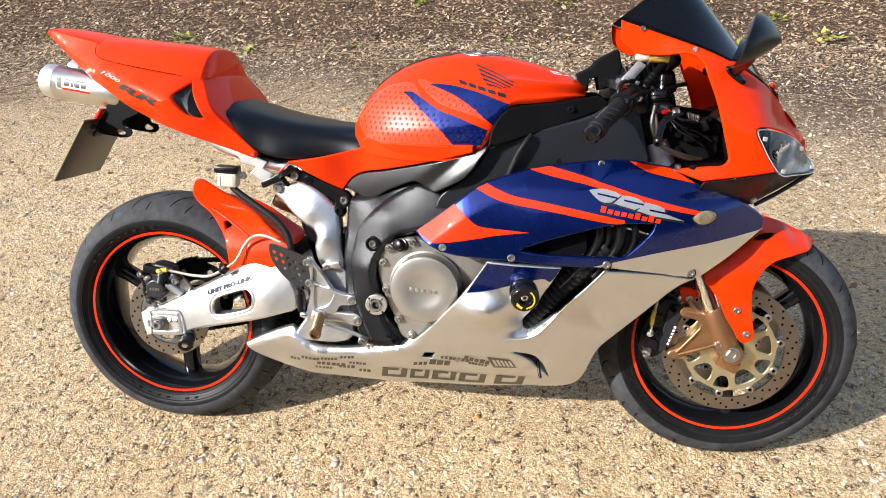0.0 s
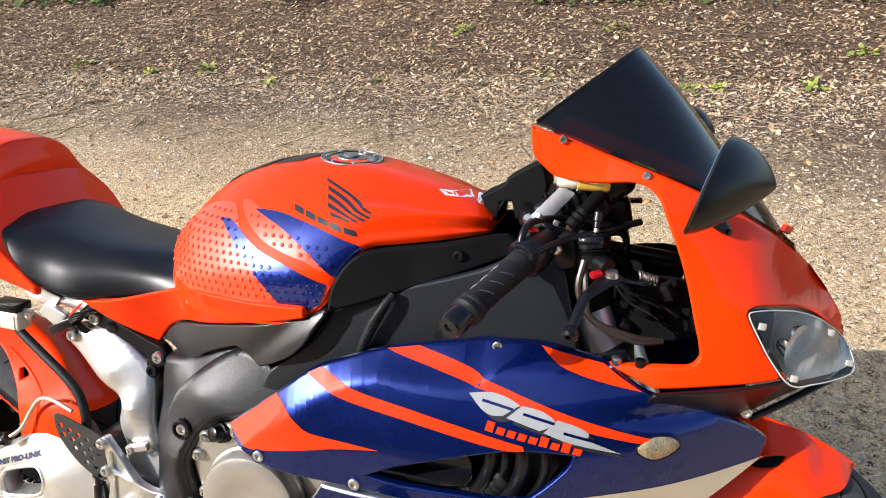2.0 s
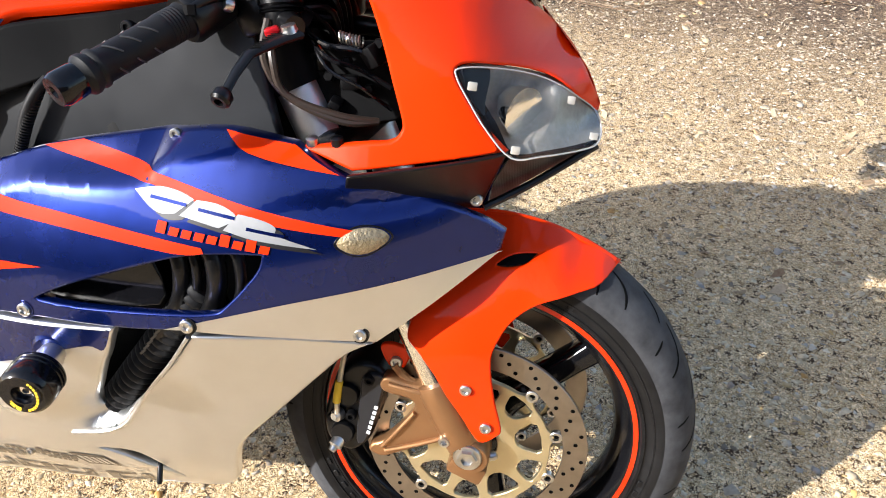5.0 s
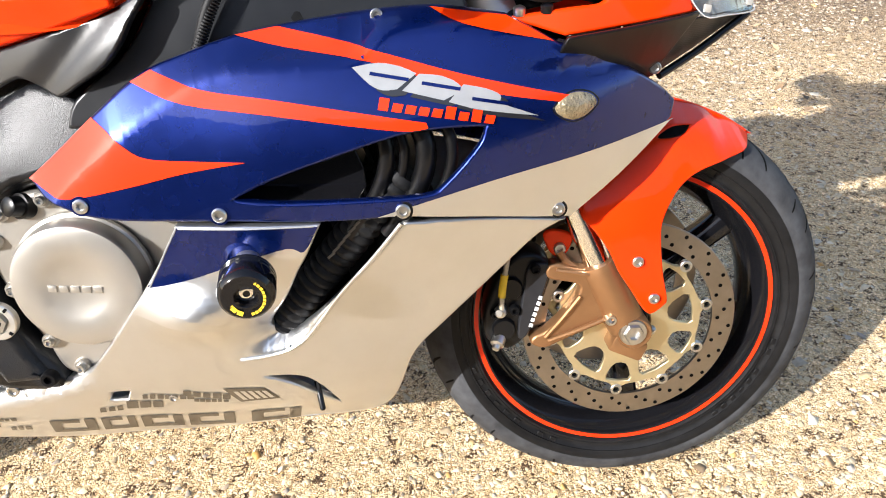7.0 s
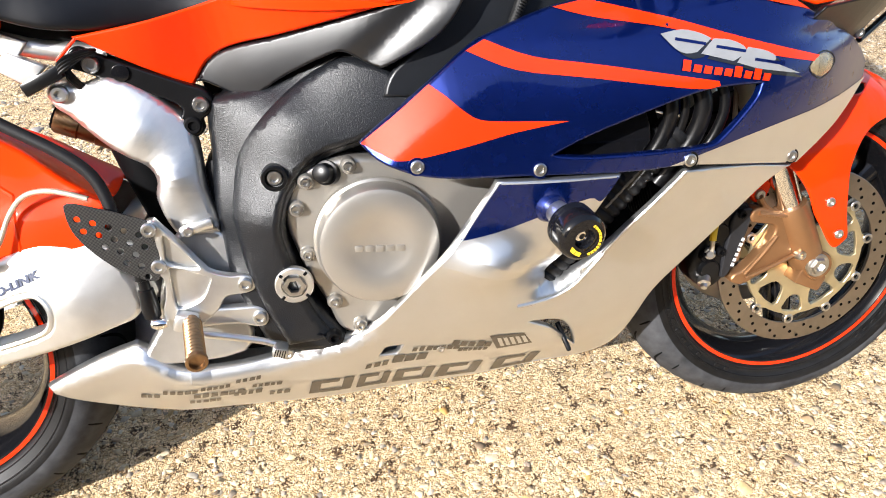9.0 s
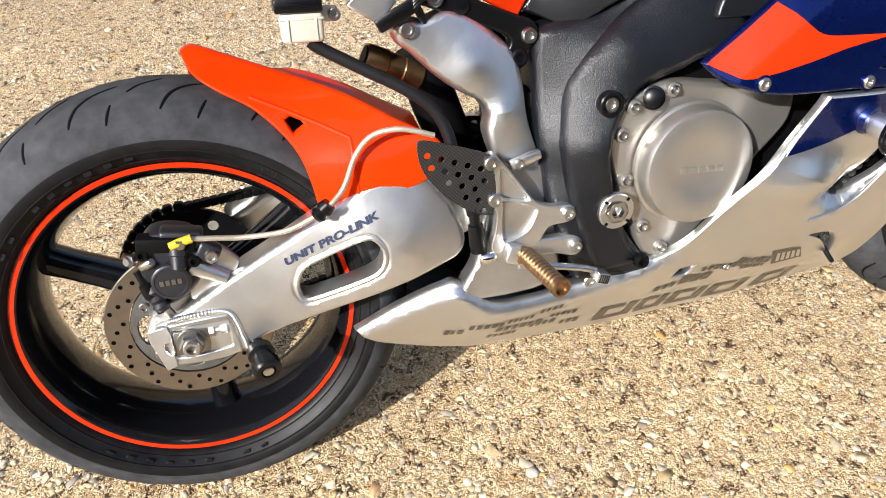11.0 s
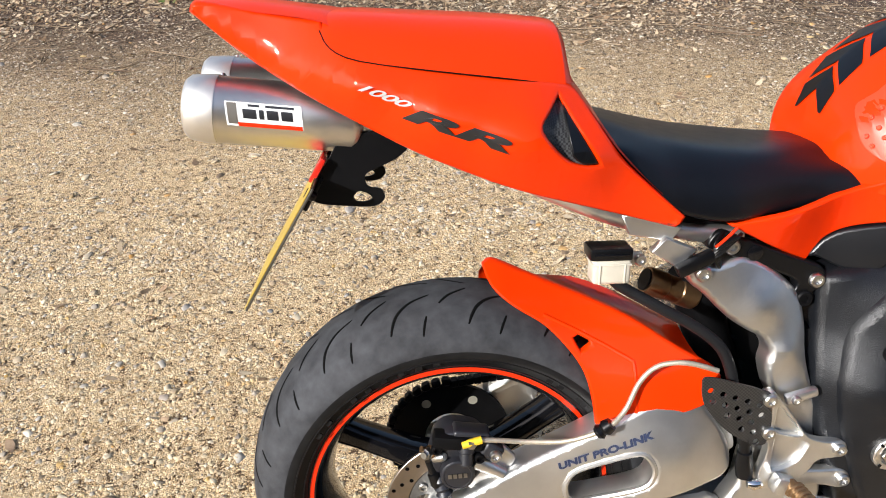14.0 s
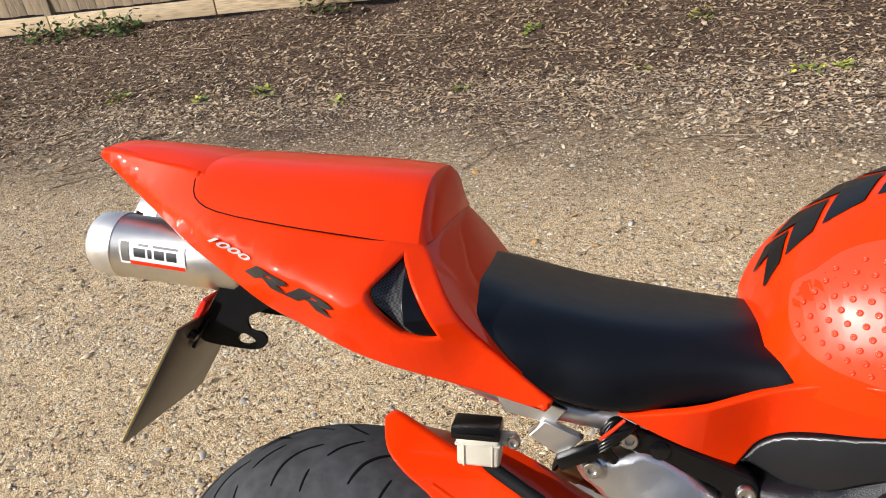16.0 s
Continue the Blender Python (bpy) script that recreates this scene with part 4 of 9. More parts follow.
# bridge over the tail
top_rows = [(-0.285, 0.028, 1.022, 1.030), (-0.275, 0.030, 1.030, 1.037), (-0.20, 0.045, 1.016, 1.030), (-0.128, 0.063, 1.002, 1.018), (-0.08, 0.085, 0.975, 1.008), (0.02, 0.10, 0.955, 0.99)]
part("tail_top", loft([[(x, mid(z0) + s * (w + 0.018), z0 + (z1 - z0) * (1 - abs(s) ** 2.2)) for s in np.linspace(-1, 1, 13)] for x, w, z0, z1 in smooth_rows(top_rows)], False), ORANGE, bike)
tail_under = loft([[(x, mid(z0) + s * w, z0 - 0.006 * (1 - s * s)) for s in np.linspace(-1, 1, 9)] for x, w, z0 in ((-0.275, 0.028, 1.016), (-0.2, 0.045, 0.955), (-0.1, 0.085, 0.895), (0.03, 0.12, 0.832), (0.15, 0.135, 0.79))], False)
part("tail_underside", tail_under, BLACK_MATT, bike)
# seat cowl
cowl_rows = [(-0.136, 0.044, 1.001, 1.0135), (-0.130, 0.066, 0.995, 1.0150), (-0.118, 0.091, 0.976, 1.0158), (-0.085, 0.104, 0.9610, 1.0145), (0.0, 0.118, 0.9460, 1.006), (0.08, 0.119, 0.9325, 0.998), (0.130, 0.113, 0.9225, 0.991), (0.1485, 0.109, 0.918, 0.987), (0.1515, 0.108, 0.918, 0.986)]


def cowl_ring(x, w, z0, z1):
    out = []
    for s in np.linspace(-1, 1, 25):
        z = z0 + (z1 - z0) * (1 - abs(s) ** 3.0)
        xx = x + (0.004 * (1 - abs(s) ** 2) if x > 0.13 else 0)
        out.append((xx, mid(z0) + s * (w + 0.021) * (1 + 0.02 * (1 - s * s)), z - 0.002))
    return out


cowl = part("seat_cowl", loft([cowl_ring(*r) for r in smooth_rows(cowl_rows)], False), ORANGE, bike, "orange solo seat cowl")
# thin black tube along the cowl's edge draws the seam's shadow line
seam = [cowl_ring(*r) for r in smooth_rows(cowl_rows)]
part("cowl_seam", tube([(r[0][0], r[0][1] - 0.0004, r[0][2]) for r in seam], 0.0008, 6, 1), BLACK_MATT, cowl, "dark gap under the cowl")
rim_ring = cowl_ring(*cowl_rows[-1])
face = [rim_ring, [(p[0] + 0.006, mid(0.93) + (p[1] - mid(0.93)) * 0.96, 0.919 + (p[2] - 0.919) * 0.9) for p in rim_ring], [(p[0] + 0.012, mid(0.93) + (p[1] - mid(0.93)) * 0.93, 0.918 + (p[2] - 0.918) * 0.02) for p in rim_ring]]
part("cowl_face", loft(face, False), ORANGE, cowl)
back_edge = spline([(0.152, 0.919), (0.160, 0.914), (0.176, 0.889), (0.200, 0.850), (0.228, 0.818), (0.262, 0.784)], 4, False)
part("seat_back", loft([[(x + 0.016 * (1 - s * s), mid(z) + s * (mid(z) - tail_f(x, z) - 0.001), z + 0.004 * (1 - s * s)) for s in np.linspace(-1, 1, 19)] for x, z in back_edge], False), ORANGE, bike, "orange scooped panel behind the seat")

# twin silencers under the tail, with brushed bodies and pale end caps
for y0, up in ((-0.022, 0.0), (0.082, 0.012)):
    p0, p1 = (-0.308, y0, 0.909 + up), (-0.081, y0, 0.874 + up)
    s_ob = part("silencer", spun(p0, p1, [(0.0, 0.028), (0.002, 0.036), (0.03, 0.0400), (0.10, 0.0418), (0.17, 0.0427), (0.175, 0.0421), (0.60, 0.0418), (0.90, 0.0410), (0.93, 0.037), (0.96, 0.028), (1.0, 0.026)], 56), BRUSHED, bike, "brushed titanium silencer with a pale end cap")
    part("end_cap", spun(p0, Vector(p0).lerp(Vector(p1), 0.17), [(0.0, 0.023), (-0.04, 0.028), (0.0, 0.0355), (0.15, 0.0405), (0.6, 0.0428), (0.95, 0.0436), (1.0, 0.0433)], 56), surface("bead_blasted_cap", (0.72, 0.69, 0.64), 0.42, 0.9, 0, 0.05), s_ob)
    part("outlet", spun(Vector(p0) - Vector((0.001, 0, 0)), Vector(p0).lerp(Vector(p1), 0.06), [(0, 0.024), (0.02, 0.021), (1, 0.02), (1, 0.001)], 32), DARK, s_ob)
    ax = (Vector(p1) - Vector(p0)).normalized()
    for sx in (0.055, 0.12):
        for ang in (200, 330):
            d = Vector((0, math.cos(radians(ang)), math.sin(radians(ang))))
            if sx < 0.1:
                c = Vector(p0) + ax * 0.045 - d * 0
                q = c + Vector((0, -math.sin(radians(ang)) * 0.8, 0.6)).normalized() * 0.0432
                part("rivet", spun(c, c + (q - c) * 1.06, [(0.95, 0.004), (1.02, 0.0038), (1.04, 0.002), (1.04, 0.0002)], 10), STEEL, s_ob)
    if y0 < 0:
        c0 = Vector(p0).lerp(Vector(p1), 0.42)

        def badge(u, v_, lift):
            a = radians(v_)
            n_ = Vector((0, -math.cos(a), math.sin(a)))
            return Vector(p0).lerp(Vector(p1), u) + n_ * (0.0423 + lift)
        def badge_sheet(u0, u1, a0, a1, lift):
            return loft([[badge(u0 + (u1 - u0) * i / 6, a0 + (a1 - a0) * j / 5, lift) for j in range(6)] for i in range(7)], False)
        part("badge", badge_sheet(0.24, 0.64, -14, 26, 0.0006), WHITE, s_ob, "white and red maker's badge")
        part("badge_bar", badge_sheet(0.30, 0.635, -14, -7, 0.0010), RED, s_ob)
        part("badge_mark", badge_sheet(0.25, 0.30, -10, 24, 0.0010), GREY_PRINT, s_ob)
        for u0, u1, a0, a1 in ((0.33, 0.40, 0, 15), (0.415, 0.44, 0, 15), (0.455, 0.515, 0, 15), (0.53, 0.59, 0, 15), (0.36, 0.42, 19, 23), (0.45, 0.60, 19, 23)):
            part("badge_bar", badge_sheet(u0, u1, a0, a1, 0.0010), SHADOW_D, s_ob)
part("link_pipe", tube([(-0.10, 0.02, 0.875), (-0.03, 0.02, 0.86), (0.08, 0.01, 0.83), (0.2, 0.0, 0.77)], 0.024, 16), BRUSHED, bike)

# number plate on its black hanger
hang = [(-0.122, 0.862, 1), (-0.166, 0.795, 1), (-0.160, 0.780), (-0.118, 0.772), (-0.085, 0.770), (-0.072, 0.780), (-0.076, 0.792), (-0.092, 0.797), (-0.094, 0.812), (-0.078, 0.820), (-0.05, 0.832), (-0.03, 0.85, 1), (-0.06, 0.87, 1)]
hole = [(-0.112, 0.784), (-0.105, 0.791), (-0.095, 0.788), (-0.088, 0.781), (-0.096, 0.777), (-0.108, 0.778)]
for y0 in (-0.052, 0.076):
    part("plate_hanger", panel(hang, y0, 0.004, [hole], 0.05, 0.0008), BLACK_SATIN, bike, "black bent-steel plate bracket")
part("plate_bracket", block((-0.163, 0.012, 0.792), (0.006, 0.135, 0.05), (0, 33, 0), 0.002), BLACK_SATIN, bike)
plate = part("number_plate", block((-0.2055, -0.021, 0.740), (0.003, 0.190, 0.184), (0, 34, 0), 0.001), PLATE_GREY, bike, "thin number plate seen from its grey-brown back")
part("plate_face", block((-0.2078, -0.021, 0.7416), (0.0012, 0.188, 0.182), (0, 34, 0), 0), surface("dull_yellow_face", (0.42, 0.29, 0.05), 0.5), plate, "yellow reflective face")
part("reflector", block((-0.153, -0.016, 0.825), (0.008, 0.10, 0.035), (0, 33, 0), 0.002), surface("red_reflector", (0.6, 0.02, 0.01), 0.2, 0, 1), bike, "red reflector")
for yy in (-0.07, 0.04):
    part("plate_bolt", spun((-0.170, yy, 0.800), (-0.158, yy, 0.792), [(0, 0.007), (0.8, 0.007), (1, 0.005), (1, 0.0005)], 12), BLACK_SATIN, plate)
# number and letters along the tail
def text_on(words, size, start, end, fld, material, parent, lift=0.0012, shear=0.3, name="lettering", offset=0.0):
    """Words laid on a shell from start to end (x, z)."""
    cu = bpy.data.curves.new("words", "FONT")
    cu.body, cu.size, cu.shear, cu.offset = words, size, shear, offset
    ob_ = bpy.data.objects.new("words", cu)
    me_ = bpy.data.meshes.new_from_object(ob_)
    bm_ = bmesh.new()
    bm_.from_mesh(me_)
    bmesh.ops.triangulate(bm_, faces=bm_.faces)
    bmesh.ops.subdivide_edges(bm_, edges=bm_.edges[:], cuts=1, use_grid_fill=True)
    wide = max(v.co.x for v in bm_.verts)
    d = Vector((end[0] - start[0], end[1] - start[1]))
    ln, d = d.length, d.normalized()
    for v in bm_.verts:
        u, w_ = v.co.x / wide * ln, v.co.y
        x_, z_ = start[0] + d.x * u - d.y * w_, start[1] + d.y * u + d.x * w_
        v.co = (x_, fld(x_, z_) - lift, z_)
    return part(name, bm_, material, parent)


text_on("1000", 0.0125, (-0.0935, 0.9320), (-0.032, 0.9062), tail_f, surface("grey_white_print", (0.42, 0.40, 0.38), 0.5), tail_ob, shear=0.5, offset=0.0003)
text_on("RR", 0.022, (-0.044, 0.8985), (0.074, 0.8565), tail_f, SHADOW_D, tail_ob, 0.0024, 0.25, offset=0.0010)

# ---- frame, engine and swingarm ----
frame_f = field([(0.497, 0.63, -0.105), (0.516, 0.645, -0.112), (0.584, 0.662, -0.110), (0.677, 0.697, -0.132), (0.764, 0.64, -0.155), (0.575, 0.555, -0.158), (0.52, 0.56, -0.128), (0.581, 0.405, -0.170), (0.50, 0.46, -0.140), (0.51, 0.40, -0.158), (0.623, 0.30, -0.168), (0.538, 0.306, -0.160), (0.63, 0.56, -0.164), (0.60, 0.62, -0.150), (0.545, 0.50, -0.168)])
frame_l = [(0.497, 0.632), (0.516, 0.646), (0.55, 0.652), (0.584, 0.664), (0.640, 0.689), (0.677, 0.700), (0.70, 0.697), (0.76, 0.672, 1), (0.80, 0.60, 1), (0.72, 0.590), (0.687, 0.579), (0.636, 0.563), (0.600, 0.531), (0.580, 0.485), (0.588, 0.428), (0.606, 0.366), (0.642, 0.312, 1), (0.634, 0.290), (0.538, 0.292, 1), (0.515, 0.360), (0.496, 0.422), (0.490, 0.502), (0.494, 0.569)]
both("main_frame", panel(frame_l, frame_f, 0.05, (), 0.013, 0.012), FRAME_PAINT, bike, "black textured aluminium beam frame")
band = [(0.512, 0.500, 1), (0.524, 0.560), (0.540, 0.592), (0.575, 0.630), (0.626, 0.668), (0.672, 0.690, 1), (0.700, 0.686), (0.755, 0.664, 1), (0.785, 0.606, 1), (0.72, 0.597), (0.687, 0.586), (0.632, 0.570), (0.595, 0.537), (0.575, 0.486), (0.583, 0.428), (0.600, 0.366), (0.630, 0.312, 1), (0.562, 0.305, 1), (0.540, 0.36), (0.520, 0.43)]
both("frame_band", panel(band, lambda x, z: frame_f(x, z) - 0.009, 0.014, (), 0.013, 0.012), FRAME_PAINT, bike, "raised outer band of the beam frame")
case_o = [(0.580, 0.500), (0.584, 0.530), (0.60, 0.548), (0.628, 0.560), (0.671, 0.566), (0.728, 0.556), (0.80, 0.545), (0.862, 0.540, 1), (0.862, 0.500), (0.848, 0.472), (0.80, 0.425), (0.730, 0.345), (0.690, 0.310), (0.655, 0.308), (0.634, 0.325), (0.622, 0.362), (0.600, 0.41), (0.592, 0.437), (0.583, 0.470)]
engine = part("engine_case", panel(case_o, -0.160, 0.06, (), 0.03, 0.008), CASE, bike, "silver painted clutch case of the engine")
cov = (0.699, 0.452)
part("clutch_cover", lathe([(0.0, 0.086), (-0.006, 0.086), (-0.008, 0.0825), (-0.026, 0.081), (-0.031, 0.078), (-0.033, 0.072), (-0.0335, 0.04), (-0.0325, 0.038), (-0.0325, 0.0005)], *cov, 96, -0.164), CASE, engine, "round silver clutch cover with raised lettering")
for k in range(5):
    part("lettering", block((cov[0] - 0.028 + k * 0.0135, -0.1972, cov[1] + 0.001 - k * 0.0011), (0.0105, 0.0012, 0.0085), (0, 5, 0), 0.0003), CASE, engine)
for x, z in ((0.596, 0.505), (0.612, 0.540), (0.604, 0.440), (0.632, 0.366), (0.664, 0.326), (0.668, 0.556)):
    part("bolt_boss", lathe([(0.010, 0.0105), (-0.004, 0.0105), (-0.006, 0.009), (-0.006, 0.0005)], x, z, 24, -0.161), CASE, engine)
    bolt(engine, x, -0.168, z, 0.0062, STEEL, 0.005)
part("oil_filler", spun((0.645, -0.150, 0.545), (0.632, -0.178, 0.553), [(0, 0.016), (0.5, 0.016), (0.52, 0.013), (0.95, 0.012), (1, 0.009), (1, 0.0005)], 20), BLACK_SATIN, engine, "black oil filler cap")
core = part("engine_block", block((0.80, 0, 0.45), (0.42, 0.26, 0.32), (0, -8, 0), 0.02), DARK, bike, "dark engine block behind the fairing")
part("cylinder_head", block((0.93, 0, 0.63), (0.26, 0.30, 0.18), (0, -30, 0), 0.015), DARK, core)
part("gearbox", block((0.60, 0, 0.42), (0.24, 0.22, 0.30), (0, 0, 0), 0.02), DARK, core)
rad = part("radiator", block((1.035, 0, 0.47), (0.035, 0.33, 0.27), (0, -14, 0), 0.006), DARK, core, "dark dusty radiator")
for k in range(9):
    part("fin", block((1.018 + k * 0.0066, 0, 0.372 + k * 0.0255), (0.038, 0.326, 0.004), (0, -14, 0), 0), BLACK_MATT, rad)
part("shock_linkage", block((0.44, 0.0, 0.36), (0.12, 0.12, 0.16), (0, 10, 0), 0.015), DARK, core)
part("airbox", block((0.86, mid(0.8), 0.79), (0.36, 0.20, 0.14), (0, -4, 0), 0.02), BLACK_MATT, bike)
# radiator with upright hoses behind the vents
rad = part("radiator", block((1.10, 0, 0.52), (0.03, 0.30, 0.26), (0, -18, 0), 0.004), DARK, bike, "dark finned radiator behind the fairing vents")
for k in range(24):
    part("fin", block((1.082, -0.145 + k * 0.0126, 0.52), (0.006, 0.002, 0.24), (0, -18, 0), 0), BLACK_SATIN, rad)
for xx, rr in ((1.085, 0.010), (1.105, 0.006), (1.13, 0.012), (1.16, 0.007)):
    part("coolant_hose", tube([(xx - 0.02, -0.195, 0.655), (xx, -0.205, 0.61), (xx - 0.01, -0.2, 0.56), (xx - 0.05, -0.19, 0.5)], rr, 10), BLACK_SATIN, rad)
ribs = [(0.0, 0.022)] + [(0.02 + 0.96 * k / 60, 0.0245 if k % 3 < 2 else 0.0215) for k in range(61)] + [(1.0, 0.022)]
hose_ob = part("water_hose", spun((1.105, -0.186, 0.575), (0.930, -0.158, 0.372), ribs, 28), GRIP, rad, "ribbed black rubber hose")
for k in range(7):
    part("hose_mark", block((1.052 - 0.007 * k, -0.2035 + 0.0012 * k, 0.527 - 0.0082 * k), (0.011, 0.0015, 0.003), (0, -40, 0), 0), GREY_PRINT, hose_ob)
part("heat_shield", panel([(0.90, 0.555), (0.97, 0.60), (1.04, 0.62), (1.05, 0.55)], -0.205, 0.003, (), 0.05, 0.002), BLACK_GLOSS, rad)

# ---- covers, swingarm, rear brake and foot controls ----


def cov_f(x, z):
    """y of the frame cover: an even sweep outwards to the front, slightly rounded from top to bottom."""
    u = x - 0.66
    ridge = 0.655 + 0.22 * (x - 0.5)
    s = x - (z - 0.697) / 0.84
    dip = 0.007 * math.exp(-((s - 0.712) / 0.026) ** 2)
    return dip - 1.6719 * u ** 4 + 4.0106 * u ** 3 + 0.1343 * u * u - 0.3987 * u - 0.152 + 2.2 * (z - ridge) ** 2 + 0.016 * math.exp(-((x - 0.48) / 0.06) ** 2)


cover_a = [(0.486, 0.662, 1), (0.497, 0.677), (0.508, 0.689), (0.528, 0.7005), (0.560, 0.7085), (0.593, 0.7145), (0.659, 0.730), (0.722, 0.7445), (0.762, 0.755), (0.800, 0.767), (0.838, 0.7845, 1), (0.8385, 0.776), (0.822, 0.7535), (0.808, 0.732), (0.785, 0.709), (0.753, 0.691), (0.7235, 0.6765), (0.715, 0.6765), (0.699, 0.6835), (0.685, 0.6925), (0.675, 0.696), (0.664, 0.695), (0.636, 0.684), (0.601, 0.668), (0.575, 0.652), (0.556, 0.643), (0.544, 0.6415), (0.526, 0.649), (0.498, 0.662)]
both("frame_cover", panel(cover_a, cov_f, 0.014, (), 0.005, 0.004), COVER, bike, "smooth satin grey-black frame cover")
cb_f = field([(0.75, 0.66, -0.168), (0.82, 0.70, -0.166), (0.84, 0.79, -0.160), (1.0, 0.83, -0.138), (1.1, 0.86, -0.120), (1.17, 0.86, -0.11), (1.17, 0.74, -0.13), (1.0, 0.73, -0.150), (0.92, 0.76, -0.158)])
cover_b = [(0.72, 0.64, 1), (0.735, 0.672), (0.80, 0.722), (0.836, 0.772), (0.85, 0.80), (0.94, 0.815), (1.05, 0.845), (1.10, 0.87), (1.16, 0.872, 1), (1.19, 0.74, 1), (1.04, 0.72), (0.9, 0.69), (0.80, 0.64)]
cb = both("side_cover", panel(cover_b, cb_f, 0.012, (), 0.02, 0.005), SIDE_COVER, bike, "smooth dark inner side cover")
cc_f = field([(0.839, 0.782, -0.186), (0.846, 0.818, -0.180), (0.883, 0.866, -0.160), (0.99, 0.878, -0.122), (1.075, 0.888, -0.082), (1.09, 0.866, -0.086), (1.06, 0.848, -0.104), (0.93, 0.80, -0.160), (0.95, 0.84, -0.140)])
cover_c = [(0.838, 0.778, 1), (0.843, 0.812), (0.858, 0.842), (0.880, 0.862), (0.915, 0.869), (0.99, 0.876), (1.06, 0.886), (1.082, 0.884), (1.098, 0.868), (1.07, 0.852), (0.93, 0.806)]
cc = both("tank_side_cover", panel(cover_c, cc_f, 0.012, (), 0.014, 0.005), BLACK_MATT, bike, "matt black panel along the tank's edge")
bolt(cc, 1.014, cc_f(1.014, 0.859) - 0.0005, 0.859, 0.008, BLACK_SATIN)
part("breather_hose", tube([(0.930, -0.160, 0.806), (0.918, -0.172, 0.79), (0.900, -0.176, 0.760), (0.882, -0.174, 0.715), (0.87, -0.165, 0.68)], 0.0062, 10), GRIP, bike, "ribbed black breather hose")
for k in range(26):
    p = Vector((0.924, -0.166, 0.800)).lerp(Vector((0.884, -0.176, 0.720)), k / 25) + Vector((0, -0.004 * math.sin(math.pi * k / 25), 0))
    part("hose_rib", spun(p, p + Vector((-0.0008, 0, -0.0014)), [(0, 0.0072), (1, 0.0072)], 12), GRIP, cb)

swing = [(-0.053, 0.316), (-0.047, 0.332), (-0.025, 0.341), (0.0, 0.351), (0.030, 0.3665), (0.065, 0.384), (0.10, 0.401), (0.14, 0.421), (0.18, 0.443), (0.22, 0.466), (0.269, 0.487), (0.318, 0.494), (0.345, 0.470), (0.372, 0.42), (0.378, 0.385), (0.365, 0.366), (0.334, 0.357), (0.224, 0.325), (0.098, 0.294), (0.068, 0.281), (0.024, 0.272), (-0.034, 0.2745)]
swing_hole = [(0.147, 0.352), (0.148, 0.367), (0.160, 0.385), (0.19, 0.399), (0.238, 0.416), (0.256, 0.414), (0.266, 0.398), (0.265, 0.380), (0.252, 0.363), (0.21, 0.348), (0.166, 0.337), (0.152, 0.340)]
sw_f = field([(-0.05, 0.32, -0.128), (0.05, 0.33, -0.134), (0.10, 0.42, -0.124), (0.10, 0.30, -0.136), (0.20, 0.46, -0.134), (0.20, 0.33, -0.146), (0.30, 0.49, -0.134), (0.30, 0.40, -0.160), (0.37, 0.39, -0.148), (0.25, 0.43, -0.150)])
sw = both("swingarm", panel(swing, sw_f, 0.045, [swing_hole], 0.010, 0.008), ALLOY, bike, "polished aluminium swingarm with an oval opening")
part("opening_lip", tube([(p[0], sw_f(p[0], p[1]) + 0.004, p[1]) for p in spline(swing_hole, 3)] + [(swing_hole[0][0], sw_f(*swing_hole[0]) + 0.004, swing_hole[0][1])], 0.0045, 8, 1), ALLOY, sw)
part("swingarm_bridge", block((0.36, 0, 0.42), (0.06, 0.24, 0.09), (0, -15, 0), 0.012), CAST, sw)
# the words along the swingarm
words = bpy.data.curves.new("words", "FONT")
words.body, words.size, words.extrude, words.shear, words.offset = "UNIT PRO-LINK", 0.0135, 0.0002, 0.15, 0.0006
words_ob = bpy.data.objects.new("words", words)
words_mesh = bpy.data.meshes.new_from_object(words_ob)
bm = bmesh.new()
bm.from_mesh(words_mesh)
span = max(v.co.x for v in bm.verts)
tilt = math.atan2(0.447 - 0.394, 0.268 - 0.137)
for v in bm.verts:
    u, w_, d = v.co.x / span * 0.138, v.co.y, v.co.z
    x = 0.138 + u * math.cos(tilt) - w_ * math.sin(tilt)
    z = 0.391 + u * math.sin(tilt) + w_ * math.cos(tilt)
    v.co = (x, sw_f(x, z) - 0.0012 - d, z)
part("lettering", bm, surface("navy_print", (0.02, 0.03, 0.07), 0.5), sw)
bpy.data.curves.remove(words)

# axle block and adjuster
AXLE_STEEL = surface("dull_axle_steel", (0.30, 0.29, 0.27), 0.36, 1.0, 0.0, 0.25, 80)
ax_ob = part("axle_block", panel([(-0.044, 0.332, 1), (-0.018, 0.336), (0.044, 0.339), (0.055, 0.332), (0.062, 0.286), (0.052, 0.279), (0.024, 0.2755), (-0.034, 0.277, 1)], lambda x, z: sw_f(x, z) - 0.003, 0.014, [[(-0.026, 0.290), (-0.026, 0.324), (0.042, 0.329), (0.050, 0.322), (0.050, 0.300), (0.044, 0.292)]], 0.03, 0.003), CAST, bike, "machined axle carrier with weld bead")
part("axle_plate", block((0.002, -0.129, 0.307), (0.046, 0.014, 0.036), (0, 4, 0), 0.0025), AXLE_STEEL, ax_ob, "grey sliding axle plate")
